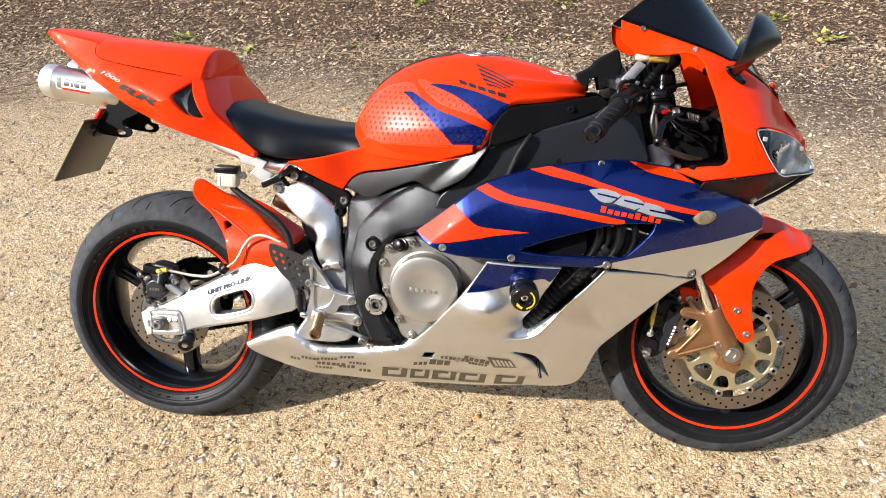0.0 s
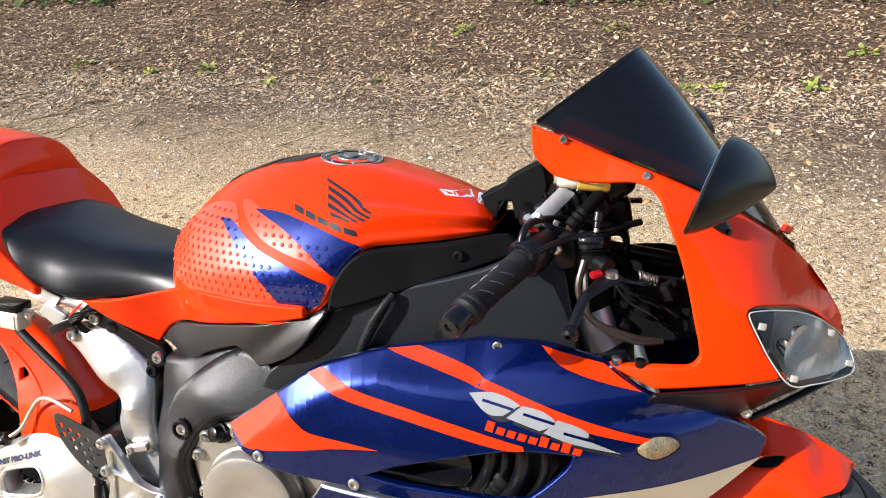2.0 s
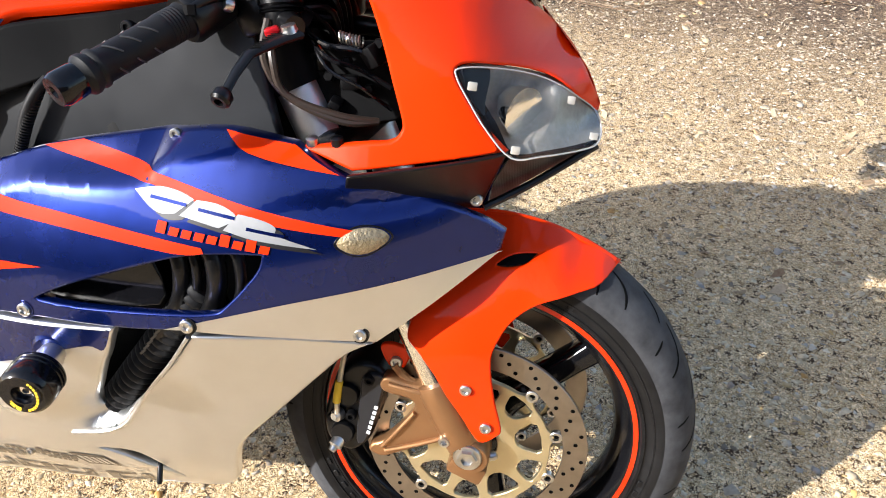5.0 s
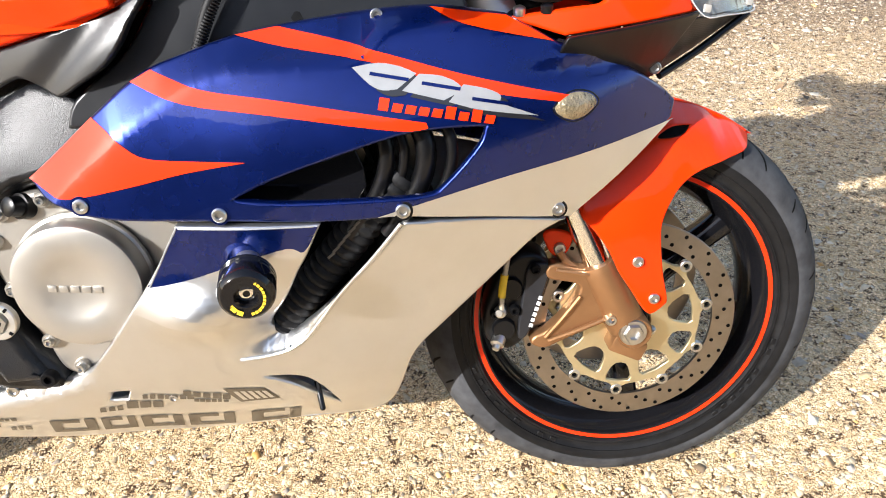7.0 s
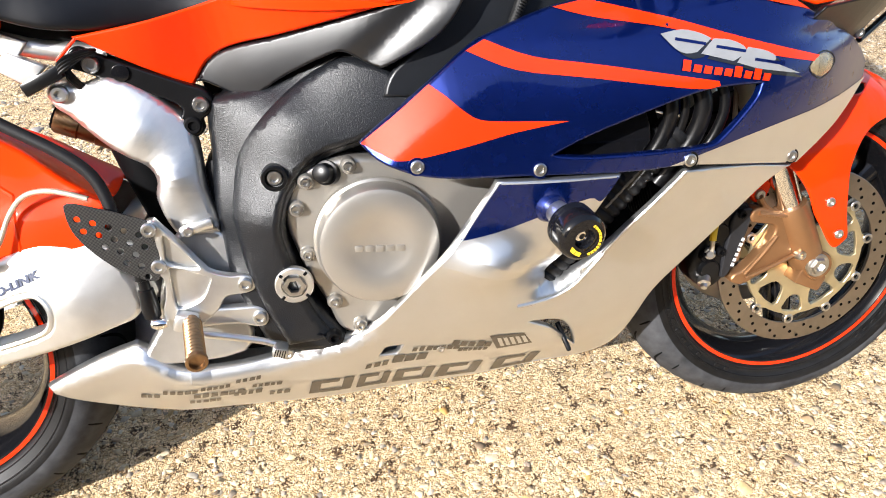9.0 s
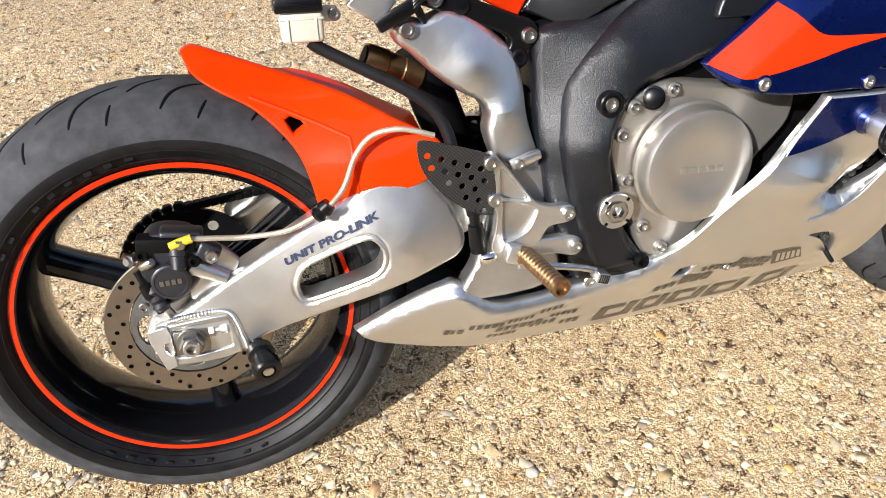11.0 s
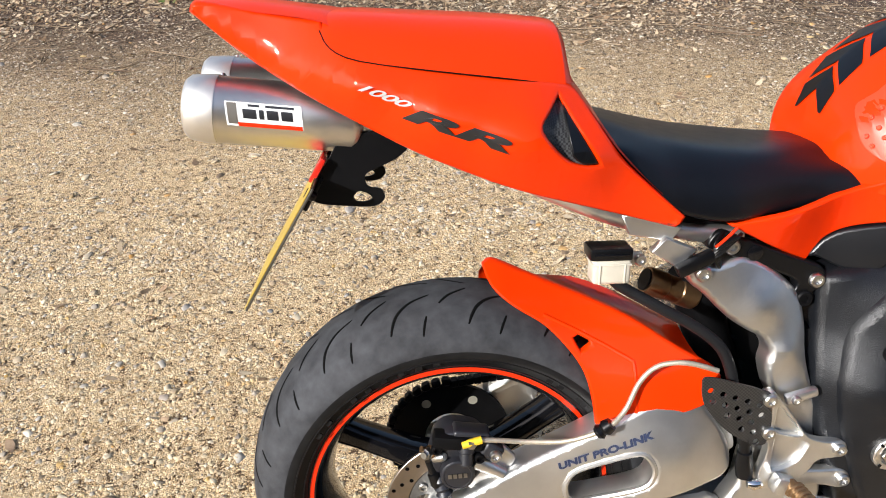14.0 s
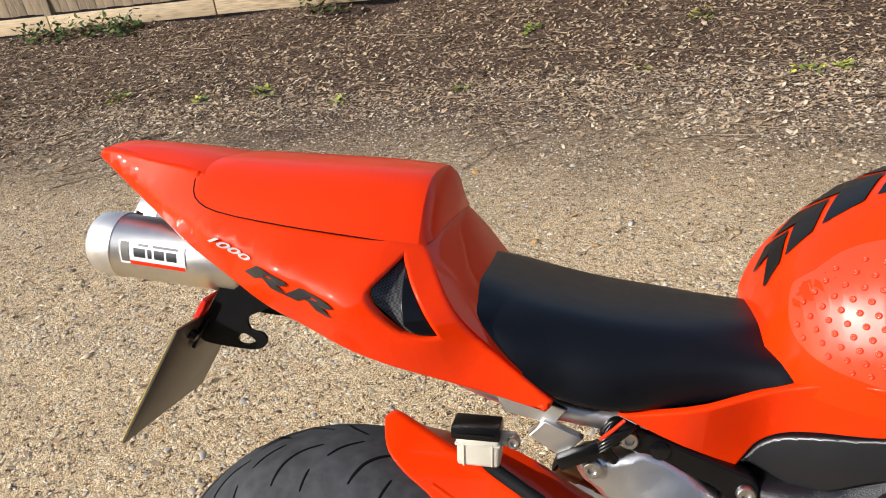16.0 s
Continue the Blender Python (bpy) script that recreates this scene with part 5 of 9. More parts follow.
part("end_cap", panel([(-0.0505, 0.332, 1), (-0.024, 0.3365, 1), (-0.0215, 0.318), (-0.0225, 0.278, 1), (-0.0365, 0.2735, 1), (-0.0490, 0.316, 1)], lambda x, z: sw_f(x, z) - 0.006, 0.026, [[(-0.0325, 0.3105), (-0.027, 0.3125), (-0.0225, 0.308), (-0.0225, 0.299), (-0.028, 0.296), (-0.0335, 0.301)]], 0.03, 0.0015), ALLOY, ax_ob, "bright folded end cap")
part("axle_washer", spun((0.002, -0.134, 0.308), (0.002, -0.1395, 0.308), [(0, 0.0195), (0.9, 0.0195), (1, 0.0175), (1, 0.01)], 32), AXLE_STEEL, ax_ob)
part("axle_nut", spun((0.002, -0.138, 0.308), (0.002, -0.151, 0.308), [(0, 0.0165), (0.8, 0.0165), (1, 0.0145), (1, 0.0105)], 6), AXLE_STEEL, ax_ob)
part("axle_end", spun((0.002, -0.140, 0.308), (0.002, -0.157, 0.308), [(0, 0.0110), (0.9, 0.0110), (1, 0.0098), (1, 0.0065), (0.5, 0.0060), (0.5, 0.0005)], 28), STEEL, ax_ob, "hollow axle end")
part("adjuster_bolt", spun((0.022, -0.1315, 0.3165), (0.052, -0.1335, 0.3185), [(0, 0.0035), (0.12, 0.0035), (0.12, 0.0075), (0.34, 0.0075), (0.34, 0.0035), (0.62, 0.0035), (0.62, 0.007), (0.9, 0.007), (1, 0.004)], 6), STEEL, ax_ob)
part("adjuster_seat", block((0.037, -0.120, 0.303), (0.022, 0.010, 0.018), (0, 8, 0), 0.002), CAST, ax_ob)
weld = [(-0.020, 0.3395), (0.005, 0.3425), (0.040, 0.3440), (0.056, 0.3385), (0.063, 0.320), (0.068, 0.292), (0.069, 0.284)]
wp = spline(weld, 8, False)
for k, p in enumerate(wp):
    part("weld_bead", spun((p[0], sw_f(p[0], p[1]) + 0.001, p[1]), (p[0] + 0.0005, sw_f(p[0], p[1]) - 0.0034, p[1]), [(0, 0.0046), (0.6, 0.0040), (1, 0.002), (1, 0.0002)], 10), CAST, ax_ob)
bob = part("paddock_bobbin", spun((0.080, -0.130, 0.286), (0.092, -0.188, 0.272), [(0, 0.009), (0.25, 0.009), (0.26, 0.017), (0.45, 0.018), (0.5, 0.014), (0.66, 0.014), (0.72, 0.0185), (0.95, 0.0185), (1, 0.016), (1, 0.010), (0.9, 0.009), (0.9, 0.0005)], 28), BLACK_SATIN, bike, "black paddock stand bobbin")
part("bobbin_screw", spun((0.0898, -0.178, 0.2745), (0.092, -0.189, 0.2718), [(0, 0.0075), (0.9, 0.0072), (1, 0.005), (1, 0.0005)], 12), STEEL, bob)

# rear brake
rd = part("rear_brake_disc", ring_plate(0.079, 0.110, -0.090, -0.085, *REAR, 96), DISC, rear_wheel, "drilled steel rear brake disc")
ring_c = [(REAR[0] + 0.0780 * math.cos(2 * math.pi * k / 48), REAR[1] + 0.0780 * math.sin(2 * math.pi * k / 48)) for k in range(48)]
slots_r = []
for k in range(5):
    c_, slot_ = radians(182 + 72 * k), []
    for dr, da in ((0.018, -0.28), (0.0205, 0), (0.018, 0.28), (0.006, 0.46), (-0.006, 0.42), (-0.014, 0), (-0.006, -0.42), (0.006, -0.46)):
        slot_.append((REAR[0] + (0.049 + dr) * math.cos(c_ + da), REAR[1] + (0.049 + dr) * math.sin(c_ + da)))
    slots_r.append(slot_)
part("disc_carrier", panel(ring_c, -0.0885, 0.006, slots_r, 0.03, 0.0012, 2), surface("grey_carrier", (0.16, 0.16, 0.155), 0.42, 0.7, 0.0, 0.25, 70), rd, "grey steel disc carrier with dark openings")
for k in range(5):
    a = radians(146 + 72 * k)
    bolt(rd, REAR[0] + 0.064 * math.cos(a), -0.089, REAR[1] + 0.064 * math.sin(a), 0.0072, AXLE_STEEL, 0.003)


# flat black discs on the steel; the holes' shade is only their colour
def drillings(parent, c, y, rows, n, r):
    for k in range(n):
        for j, rad_ in enumerate(rows):
            a = 2 * math.pi * (k + j / len(rows)) / n
            part("drilling", lathe([(-0.0004, r), (-0.0004, 0.0002)], c[0] + rad_ * math.cos(a), c[1] + rad_ * math.sin(a), 10, y), RECESS_SHADE, parent)


drillings(rd, REAR, -0.0902, (0.086, 0.095, 0.103), 15, 0.0032)
part("caliper_bracket", panel([(0.010, 0.360), (0.036, 0.352), (0.078, 0.392), (0.074, 0.412), (0.046, 0.438), (0.030, 0.440), (0.024, 0.410)], -0.112, 0.008, (), 0.03, 0.003), CAST, bike, "cast grey caliper bracket")
CAL_GREY = surface("worn_black_anodising", (0.016, 0.016, 0.019), 0.38, 0.0, 0.0, 0.35, 60, 0.25, 500, spec=0.5)
rc = part("rear_caliper", panel([(-0.040, 0.375), (-0.044, 0.40), (-0.038, 0.425), (-0.030, 0.448), (-0.010, 0.460), (0.026, 0.452), (0.040, 0.43), (0.040, 0.405), (0.020, 0.378), (-0.010, 0.360)], -0.124, 0.045, (), 0.03, 0.006), CAL_GREY, bike, "black rear brake caliper")
part("caliper_piston", spun((-0.004, -0.118, 0.398), (-0.004, -0.136, 0.398), [(0, 0.0245), (0.7, 0.0245), (0.92, 0.0235), (1, 0.0215), (1, 0.0195), (0.96, 0.019), (0.96, 0.0005)], 36), CAL_GREY, rc)
part("caliper_arm", spun((0.022, -0.115, 0.408), (0.062, -0.118, 0.382), [(0, 0.014), (0.5, 0.011), (1, 0.009)], 14), CAST, rc)
part("caliper_bridge", block((0.0, -0.118, 0.445), (0.070, 0.026, 0.020), (0, 10, 0), 0.004), BLACK_MATT, rc)
part("caliper_pin", spun((-0.042, -0.118, 0.415), (-0.026, -0.128, 0.355), [(0, 0.006), (0.3, 0.006), (0.32, 0.009), (0.6, 0.0095), (0.7, 0.006), (1, 0.005)], 14), BLACK_SATIN, rc)
for x, z in ((0.028, 0.418), (-0.030, 0.438)):
    bolt(rc, x, -0.126, z, 0.008, DARK, 0.005)
part("caliper_head", block((0.018, -0.110, 0.447), (0.052, 0.030, 0.022), (0, 12, 0), 0.005, 3), CAL_GREY, rc)
part("caliper_ear", block((0.046, -0.118, 0.424), (0.030, 0.020, 0.026), (0, 35, 0), 0.006, 3), CAL_GREY, rc)
bolt(rc, 0.050, -0.129, 0.421, 0.0085, STEEL, 0.006)
part("bleed_nipple", spun((-0.036, -0.118, 0.428), (-0.052, -0.124, 0.440), [(0, 0.009), (0.4, 0.009), (0.45, 0.005), (1, 0.004)], 12), BRASS, rc)
part("pad_pin", spun((-0.034, -0.120, 0.420), (-0.020, -0.130, 0.428), [(0, 0.007), (0.7, 0.007), (1, 0.005)], 12), STEEL, rc)
part("slider_boot", spun((-0.030, -0.122, 0.392), (-0.022, -0.128, 0.358), [(0, 0.007), (0.2, 0.011), (0.35, 0.008), (0.5, 0.0125), (0.65, 0.009), (0.8, 0.0125), (1, 0.007)], 18), CAL_GREY, rc)
for k in range(4):
    part("lettering", block((-0.015 + 0.0072 * k, -0.1364, 0.3985), (0.0050, 0.0008, 0.007), (0, 0, 0), 0), AXLE_STEEL, rc)
part("hose_union", spun((0.012, -0.122, 0.440), (0.008, -0.131, 0.410), [(0, 0.006), (0.05, 0.0115), (0.35, 0.0115), (0.40, 0.0095), (0.9, 0.0095), (1, 0.007), (1, 0.0005)], 20), CAL_GREY, rc)
part("banjo_bolt", spun((0.018, -0.126, 0.446), (0.017, -0.136, 0.4445), [(0, 0.0075), (0.8, 0.0075), (1, 0.006), (1, 0.0005)], 6), AXLE_STEEL, rc)
part("slider_rod", spun((-0.024, -0.124, 0.366), (-0.015, -0.116, 0.336), [(0, 0.005), (0.1, 0.0062), (1, 0.0062)], 12), STEEL, rc)
part("pad_spring", block((-0.020, -0.121, 0.4405), (0.020, 0.010, 0.005), (0, -28, 0), 0.0012), AXLE_STEEL, rc)
part("bridge_bolt", spun((-0.041, -0.121, 0.431), (-0.049, -0.132, 0.434), [(0, 0.008), (0.7, 0.008), (0.8, 0.006), (1, 0.005), (1, 0.0004)], 8), AXLE_STEEL, rc)
part("hose_end", tube([(0.032, -0.130, 0.4500), (0.018, -0.131, 0.4475), (0.005, -0.131, 0.4445)], 0.0056, 10), YELLOW, rc, "yellow hose sleeve")
part("rear_brake_hose", tube([(0.030, -0.128, 0.449), (0.06, -0.126, 0.443), (0.10, -0.128, 0.438), (0.150, -0.140, 0.443), (0.196, -0.154, 0.467), (0.224, -0.146, 0.487), (0.246, -0.138, 0.525), (0.270, -0.140, 0.548), (0.305, -0.148, 0.553), (0.345, -0.152, 0.540)], 0.0036, 10), HOSE, bike, "braided steel brake hose")
part("hose_clip", spun((0.186, -0.150, 0.458), (0.204, -0.154, 0.474), [(0, 0.008), (0.2, 0.011), (0.4, 0.008), (0.6, 0.011), (1, 0.009)], 14), BLACK_SATIN, bike, "black rubber hose clip")
# chain and sprocket on the far side
sp = part("rear_sprocket", lathe([(0.080, 0.045), (0.080, 0.100), (0.087, 0.100), (0.087, 0.045)], *REAR, 84, 0, True), DARK, rear_wheel, "dark rear sprocket with drillings")
for k in range(6):
    a = 2 * math.pi * k / 6
    part("sprocket_hole", lathe([(-0.0004, 0.008), (-0.0004, 0.0002)], REAR[0] + 0.078 * math.cos(a), REAR[1] + 0.078 * math.sin(a), 14, 0.0796), CREAM, sp)
chain_bm = bmesh.new()
for k in range(20):
    a = radians(92) + radians(176) * k / 19
    c = (REAR[0] + 0.106 * math.cos(a), 0.0835, REAR[1] + 0.106 * math.sin(a))
    joined(chain_bm, block(c, (0.0150, 0.018, 0.012), (0, 90 - math.degrees(a), 0), 0.003, 1))
for s in range(44):
    for za, zb in ((0.414, 0.455), (0.209, 0.33)):
        p = Vector((0.01, 0.0835, za)).lerp(Vector((0.56, 0.0835, zb)), s / 43)
        joined(chain_bm, block(p, (0.0135, 0.018, 0.012), (0, -4, 0), 0.002, 1))
part("chain", chain_bm, DARK, bike, "black drive chain")
part("chain_guard", panel([(0.06, 0.40), (0.10, 0.425), (0.20, 0.452), (0.20, 0.432), (0.12, 0.392), (0.07, 0.375)], 0.096, 0.004, (), 0.05, 0.001), ALLOY, bike)

# hugger over the rear tyre
hug_f = field([(0.058, 0.652, 0.0), (0.075, 0.625, -0.040), (0.134, 0.585, -0.072), (0.172, 0.54, -0.098), (0.182, 0.518, -0.108), (0.194, 0.445, -0.122), (0.235, 0.447, -0.136), (0.30, 0.468, -0.140), (0.342, 0.480, -0.140), (0.358, 0.545, -0.128), (0.29, 0.575, -0.092), (0.186, 0.618, -0.030), (0.10, 0.650, 0.0), (0.182, 0.559, -0.088), (0.25, 0.53, -0.122), (0.25, 0.58, -0.075)])
hugger_o = [(0.056, 0.653, 1), (0.066, 0.630), (0.095, 0.607), (0.134, 0.583), (0.166, 0.548), (0.182, 0.518), (0.190, 0.48), (0.193, 0.446, 1), (0.235, 0.446), (0.30, 0.465), (0.345, 0.482, 1), (0.358, 0.51), (0.352, 0.530), (0.31, 0.554), (0.25, 0.587), (0.16, 0.624), (0.11, 0.644), (0.072, 0.658)]
sq = quad((0.170, 0.5665), (0.1845, 0.5725), (0.1925, 0.5585), (0.178, 0.5510))
hugger = part("hugger", panel(hugger_o, hug_f, 0.010, [sq], 0.011, 0.004), ORANGE, bike, "glossy orange rear hugger")
crest = spline([(0.056, 0.653), (0.072, 0.658), (0.11, 0.644), (0.16, 0.624), (0.25, 0.587), (0.31, 0.554), (0.352, 0.530)], 5, False)
def hugger_row(p):
    """A strip across the hugger's top: level over the tyre, turned down at the far edge."""
    y0 = hug_f(p[0], p[1]) + 0.002
    row = []
    for k in range(15):
        u = k / 14
        scoop = 0.012 * math.sin(math.pi * min(1.0, u / 0.7)) * min(1.0, max(0.0, (p[0] - 0.14) / 0.08))
        row.append((p[0], y0 + (0.075 - y0) * u, p[1] - 0.002 - scoop - 0.040 * u * min(1.0, max(0.0, (0.20 - p[0]) / 0.10)) - 0.040 * max(0.0, (u - 0.7) / 0.3) ** 1.4))
    return row


part("hugger_top", loft([hugger_row(p) for p in crest], False), ORANGE, hugger)
for a, bq in (((0.132, 0.596), (0.245, 0.540)), ((0.245, 0.540), (0.245, 0.470))):
    pts = [(a[0] + (bq[0] - a[0]) * k / 8, a[1] + (bq[1] - a[1]) * k / 8) for k in range(9)]
    part("hugger_rib", tube([(p[0], hug_f(*p) + 0.0026, p[1]) for p in pts], 0.0038, 8, 2), ORANGE, hugger)

# shock reservoir, brake fluid pot and its hose
shock = part("shock_reservoir", spun((0.288, -0.022, 0.620), (0.366, -0.016, 0.583), [(0, 0.012), (0.0, 0.019), (0.04, 0.0205), (0.35, 0.0205), (0.37, 0.019), (0.62, 0.019), (0.64, 0.0205), (0.95, 0.0205), (1, 0.016)], 28), BRASS, bike, "gold anodised shock reservoir")
part("reservoir_cap", spun((0.286, -0.022, 0.621), (0.290, -0.022, 0.619), [(0, 0.0165), (1, 0.0165), (1, 0.002)], 24), DARK, shock)
part("shock_body", spun((0.36, 0, 0.62), (0.43, 0, 0.40), [(0, 0.03), (0.3, 0.034), (0.9, 0.034), (1, 0.02)], 20), DARK, shock)
pot = part("brake_fluid_pot", block((0.2070, -0.114, 0.6820), (0.049, 0.030, 0.034), (0, 3, 0), 0.005, 3), CREAM, bike, "clouded plastic brake fluid pot with a black lid")
part("lid", block((0.2055, -0.114, 0.7065), (0.055, 0.036, 0.016), (0, 3, 0), 0.003), BLACK_SATIN, pot)
part("lid_ridge", block((0.2055, -0.1325, 0.7065), (0.044, 0.002, 0.003), (0, 3, 0), 0.0005), BLACK_GLOSS, pot)
part("pot_band", block((0.2070, -0.114, 0.6920), (0.051, 0.032, 0.003), (0, 3, 0), 0.001), CREAM, pot)
for dx in (-0.016, 0.016):
    part("pot_rib", block((0.207 + dx, -0.1295, 0.680), (0.002, 0.002, 0.026), (0, 3, 0), 0.0005), CREAM, pot)
part("pot_ear", block((0.2390, -0.112, 0.6930), (0.022, 0.008, 0.018), (0, 3, 0), 0.003), CREAM, pot)
bolt(pot, 0.246, -0.117, 0.692, 0.0075, STEEL, 0.005)
part("pot_hose", tube([(0.214, -0.114, 0.664), (0.226, -0.116, 0.654), (0.268, -0.124, 0.628), (0.320, -0.134, 0.596), (0.352, -0.140, 0.566), (0.366, -0.146, 0.530), (0.368, -0.150, 0.500)], 0.0078, 12), GRIP, bike, "thick black rubber hose")

# subframe, hanger casting and black plate
hang_f = field([(0.317, 0.664, -0.112), (0.34, 0.675, -0.112), (0.42, 0.66, -0.108), (0.47, 0.62, -0.106), (0.476, 0.55, -0.122), (0.48, 0.48, -0.134), (0.43, 0.48, -0.136), (0.42, 0.56, -0.126), (0.36, 0.61, -0.118), (0.41, 0.61, -0.128), (0.45, 0.55, -0.138)])
hanger = [(0.312, 0.664), (0.320, 0.676), (0.336, 0.678), (0.352, 0.672), (0.372, 0.678), (0.392, 0.680), (0.424, 0.664), (0.456, 0.636), (0.474, 0.612), (0.480, 0.575), (0.482, 0.53), (0.492, 0.490, 1), (0.492, 0.470), (0.440, 0.470, 1), (0.428, 0.492), (0.420, 0.525), (0.424, 0.548), (0.414, 0.566), (0.392, 0.580), (0.366, 0.600), (0.334, 0.634), (0.320, 0.646)]
ha = part("subframe_casting", panel(hanger, hang_f, 0.03, (), 0.010, 0.009), ALLOY, bike, "polished aluminium subframe casting with dust and scratches")
bolt(ha, 0.331, -0.1165, 0.664, 0.0105, STEEL, 0.005, "cross-head screw")
part("casting_lug", block((0.466, -0.146, 0.487), (0.045, 0.012, 0.014), (0, -14, 0), 0.004), CAST, ha)
bolt(ha, 0.456, -0.153, 0.484, 0.0065, STEEL, 0.004)
plate_o = [(0.350, 0.700), (0.356, 0.716), (0.370, 0.722), (0.40, 0.708), (0.44, 0.690), (0.490, 0.668), (0.508, 0.660), (0.517, 0.644), (0.512, 0.630), (0.500, 0.622), (0.500, 0.608), (0.488, 0.600), (0.474, 0.606), (0.470, 0.622), (0.476, 0.640), (0.44, 0.660), (0.40, 0.676), (0.372, 0.690)]
plate_o = [(x - 0.010, z - 0.005) for x, z in plate_o]
sb = both("subframe_plate", panel(plate_o, -0.104, 0.02, (), 0.05, 0.004), BLACK_SATIN, bike, "black subframe bracket with bright bolts")
for x, z in ((0.371, 0.695), (0.491, 0.637)):
    bolt(sb, x, -0.1045, z, 0.0105, STEEL, 0.006)
bolt(sb, 0.477, -0.1045, 0.611, 0.0115, DARK, 0.005)
part("plate_blank", lathe([(0, 0.0105), (-0.002, 0.0105), (-0.0024, 0.0095), (-0.0024, 0.0005)], 0.403, 0.683, 20, -0.1045), BLACK_GLOSS, sb)
part("subframe_tube", tube([(0.39, -0.085, 0.705), (0.32, -0.085, 0.715), (0.22, -0.09, 0.745), (0.10, -0.075, 0.80)], 0.014, 12), ALLOY, bike, "aluminium subframe rail")
part("subframe_gusset", panel([(0.255, 0.748, 1), (0.225, 0.748, 1), (0.235, 0.722, 1), (0.29, 0.708, 1), (0.305, 0.726, 1)], -0.105, 0.012, (), 0.05, 0.002), ALLOY, bike)
part("connector_block", block((0.318, -0.120, 0.682), (0.052, 0.016, 0.016), (0, -24, 0), 0.003), BLACK_SATIN, bike, "black connector with a red cable")
part("aluminium_plate", panel([(0.281, 0.717, 1), (0.322, 0.697, 1), (0.297, 0.674, 1), (0.262, 0.699, 1)], -0.114, 0.012, (), 0.05, 0.002), ALLOY, bike, "bright bare aluminium plate")
for k in range(4):
    part("loom_wire", tube([(0.332 + 0.002 * k, -0.124, 0.684 + 0.004 * k), (0.346, -0.126, 0.694 + 0.004 * k), (0.362 + 0.003 * k, -0.120, 0.704 + 0.003 * k), (0.380, -0.108, 0.712)], 0.0026, 8), BLACK_SATIN, bike)
part("red_cable", tube([(0.340, -0.126, 0.704), (0.353, -0.127, 0.716), (0.366, -0.126, 0.728)], 0.0021, 8), RED, bike)
for k in range(3):
    part("cable", tube([(0.36, -0.10, 0.715 - k * 0.004), (0.345, -0.115, 0.70 - k * 0.006), (0.352, -0.112, 0.68 - k * 0.004), (0.36, -0.10, 0.665)], 0.003, 8), BLACK_SATIN, bike)
part("seat_base", panel([(0.265, 0.752), (0.30, 0.752), (0.36, 0.744), (0.44, 0.756), (0.50, 0.762), (0.50, 0.74), (0.44, 0.70), (0.37, 0.72), (0.29, 0.73)], -0.094, 0.01, (), 0.05, 0.003), BLACK_MATT, bike)
part("seat_pan", block((0.36, mid(0.75), 0.765), (0.36, 0.19, 0.04), (0, 0, 0), 0.01), BLACK_MATT, bike)

# lower aluminium pivot plate, rearset, heel guard, peg and pedal
both("pivot_plate", panel([(0.438, 0.475), (0.49, 0.475), (0.512, 0.43), (0.515, 0.36), (0.50, 0.295), (0.365, 0.292), (0.372, 0.318), (0.39, 0.345), (0.398, 0.38), (0.41, 0.42)], field([(0.44, 0.47, -0.132), (0.49, 0.47, -0.130), (0.51, 0.36, -0.142), (0.37, 0.30, -0.150), (0.50, 0.30, -0.150), (0.41, 0.40, -0.142)]), 0.03, (), 0.012, 0.008), CAST, bike, "cast aluminium pivot plate")
tri_o = [(0.404, 0.497), (0.408, 0.506), (0.418, 0.508), (0.426, 0.498), (0.448, 0.470), (0.470, 0.442), (0.482, 0.430), (0.510, 0.421), (0.532, 0.420), (0.543, 0.411), (0.541, 0.399), (0.528, 0.394), (0.500, 0.392), (0.486, 0.376), (0.468, 0.362), (0.447, 0.352), (0.425, 0.352), (0.410, 0.362), (0.408, 0.380), (0.414, 0.40), (0.417, 0.425), (0.410, 0.436), (0.410, 0.446), (0.417, 0.456), (0.414, 0.475)]
t1 = [(0.424, 0.468), (0.427, 0.486), (0.448, 0.461), (0.466, 0.441), (0.462, 0.436), (0.426, 0.447)]
t2 = [(0.426, 0.433), (0.430, 0.440), (0.476, 0.424), (0.478, 0.414), (0.462, 0.392), (0.432, 0.382), (0.425, 0.39)]
tri_o, t1, t2 = ([(x - 0.012 * min(1.0, max(0.0, (x - 0.44) / 0.08)), z) for x, z in run] for run in (tri_o, t1, t2))
rs = both("rearset", panel(tri_o, -0.166, 0.014, [t1, t2], 0.03, 0.002), CAST, bike, "machined aluminium rearset bracket")
part("rearset_pocket", panel(t2, -0.1590, 0.004, (), 0.03, 0.001), CAST, rs)
part("rearset_pocket", panel(t1, -0.1575, 0.004, (), 0.03, 0.002), CAST, rs)
part("rearset_arm", panel([(0.430, 0.368), (0.455, 0.376), (0.50, 0.374), (0.529, 0.372), (0.541, 0.362), (0.541, 0.348), (0.529, 0.340), (0.50, 0.348), (0.46, 0.350), (0.43, 0.350)], -0.165, 0.014, (), 0.03, 0.004), CAST, rs)
for x, z, y in ((0.412, 0.497, -0.167), (0.415, 0.446, -0.167), (0.518, 0.408, -0.167), (0.530, 0.356, -0.166)):
    bolt(rs, x, y, z, 0.0095, STEEL, 0.005)
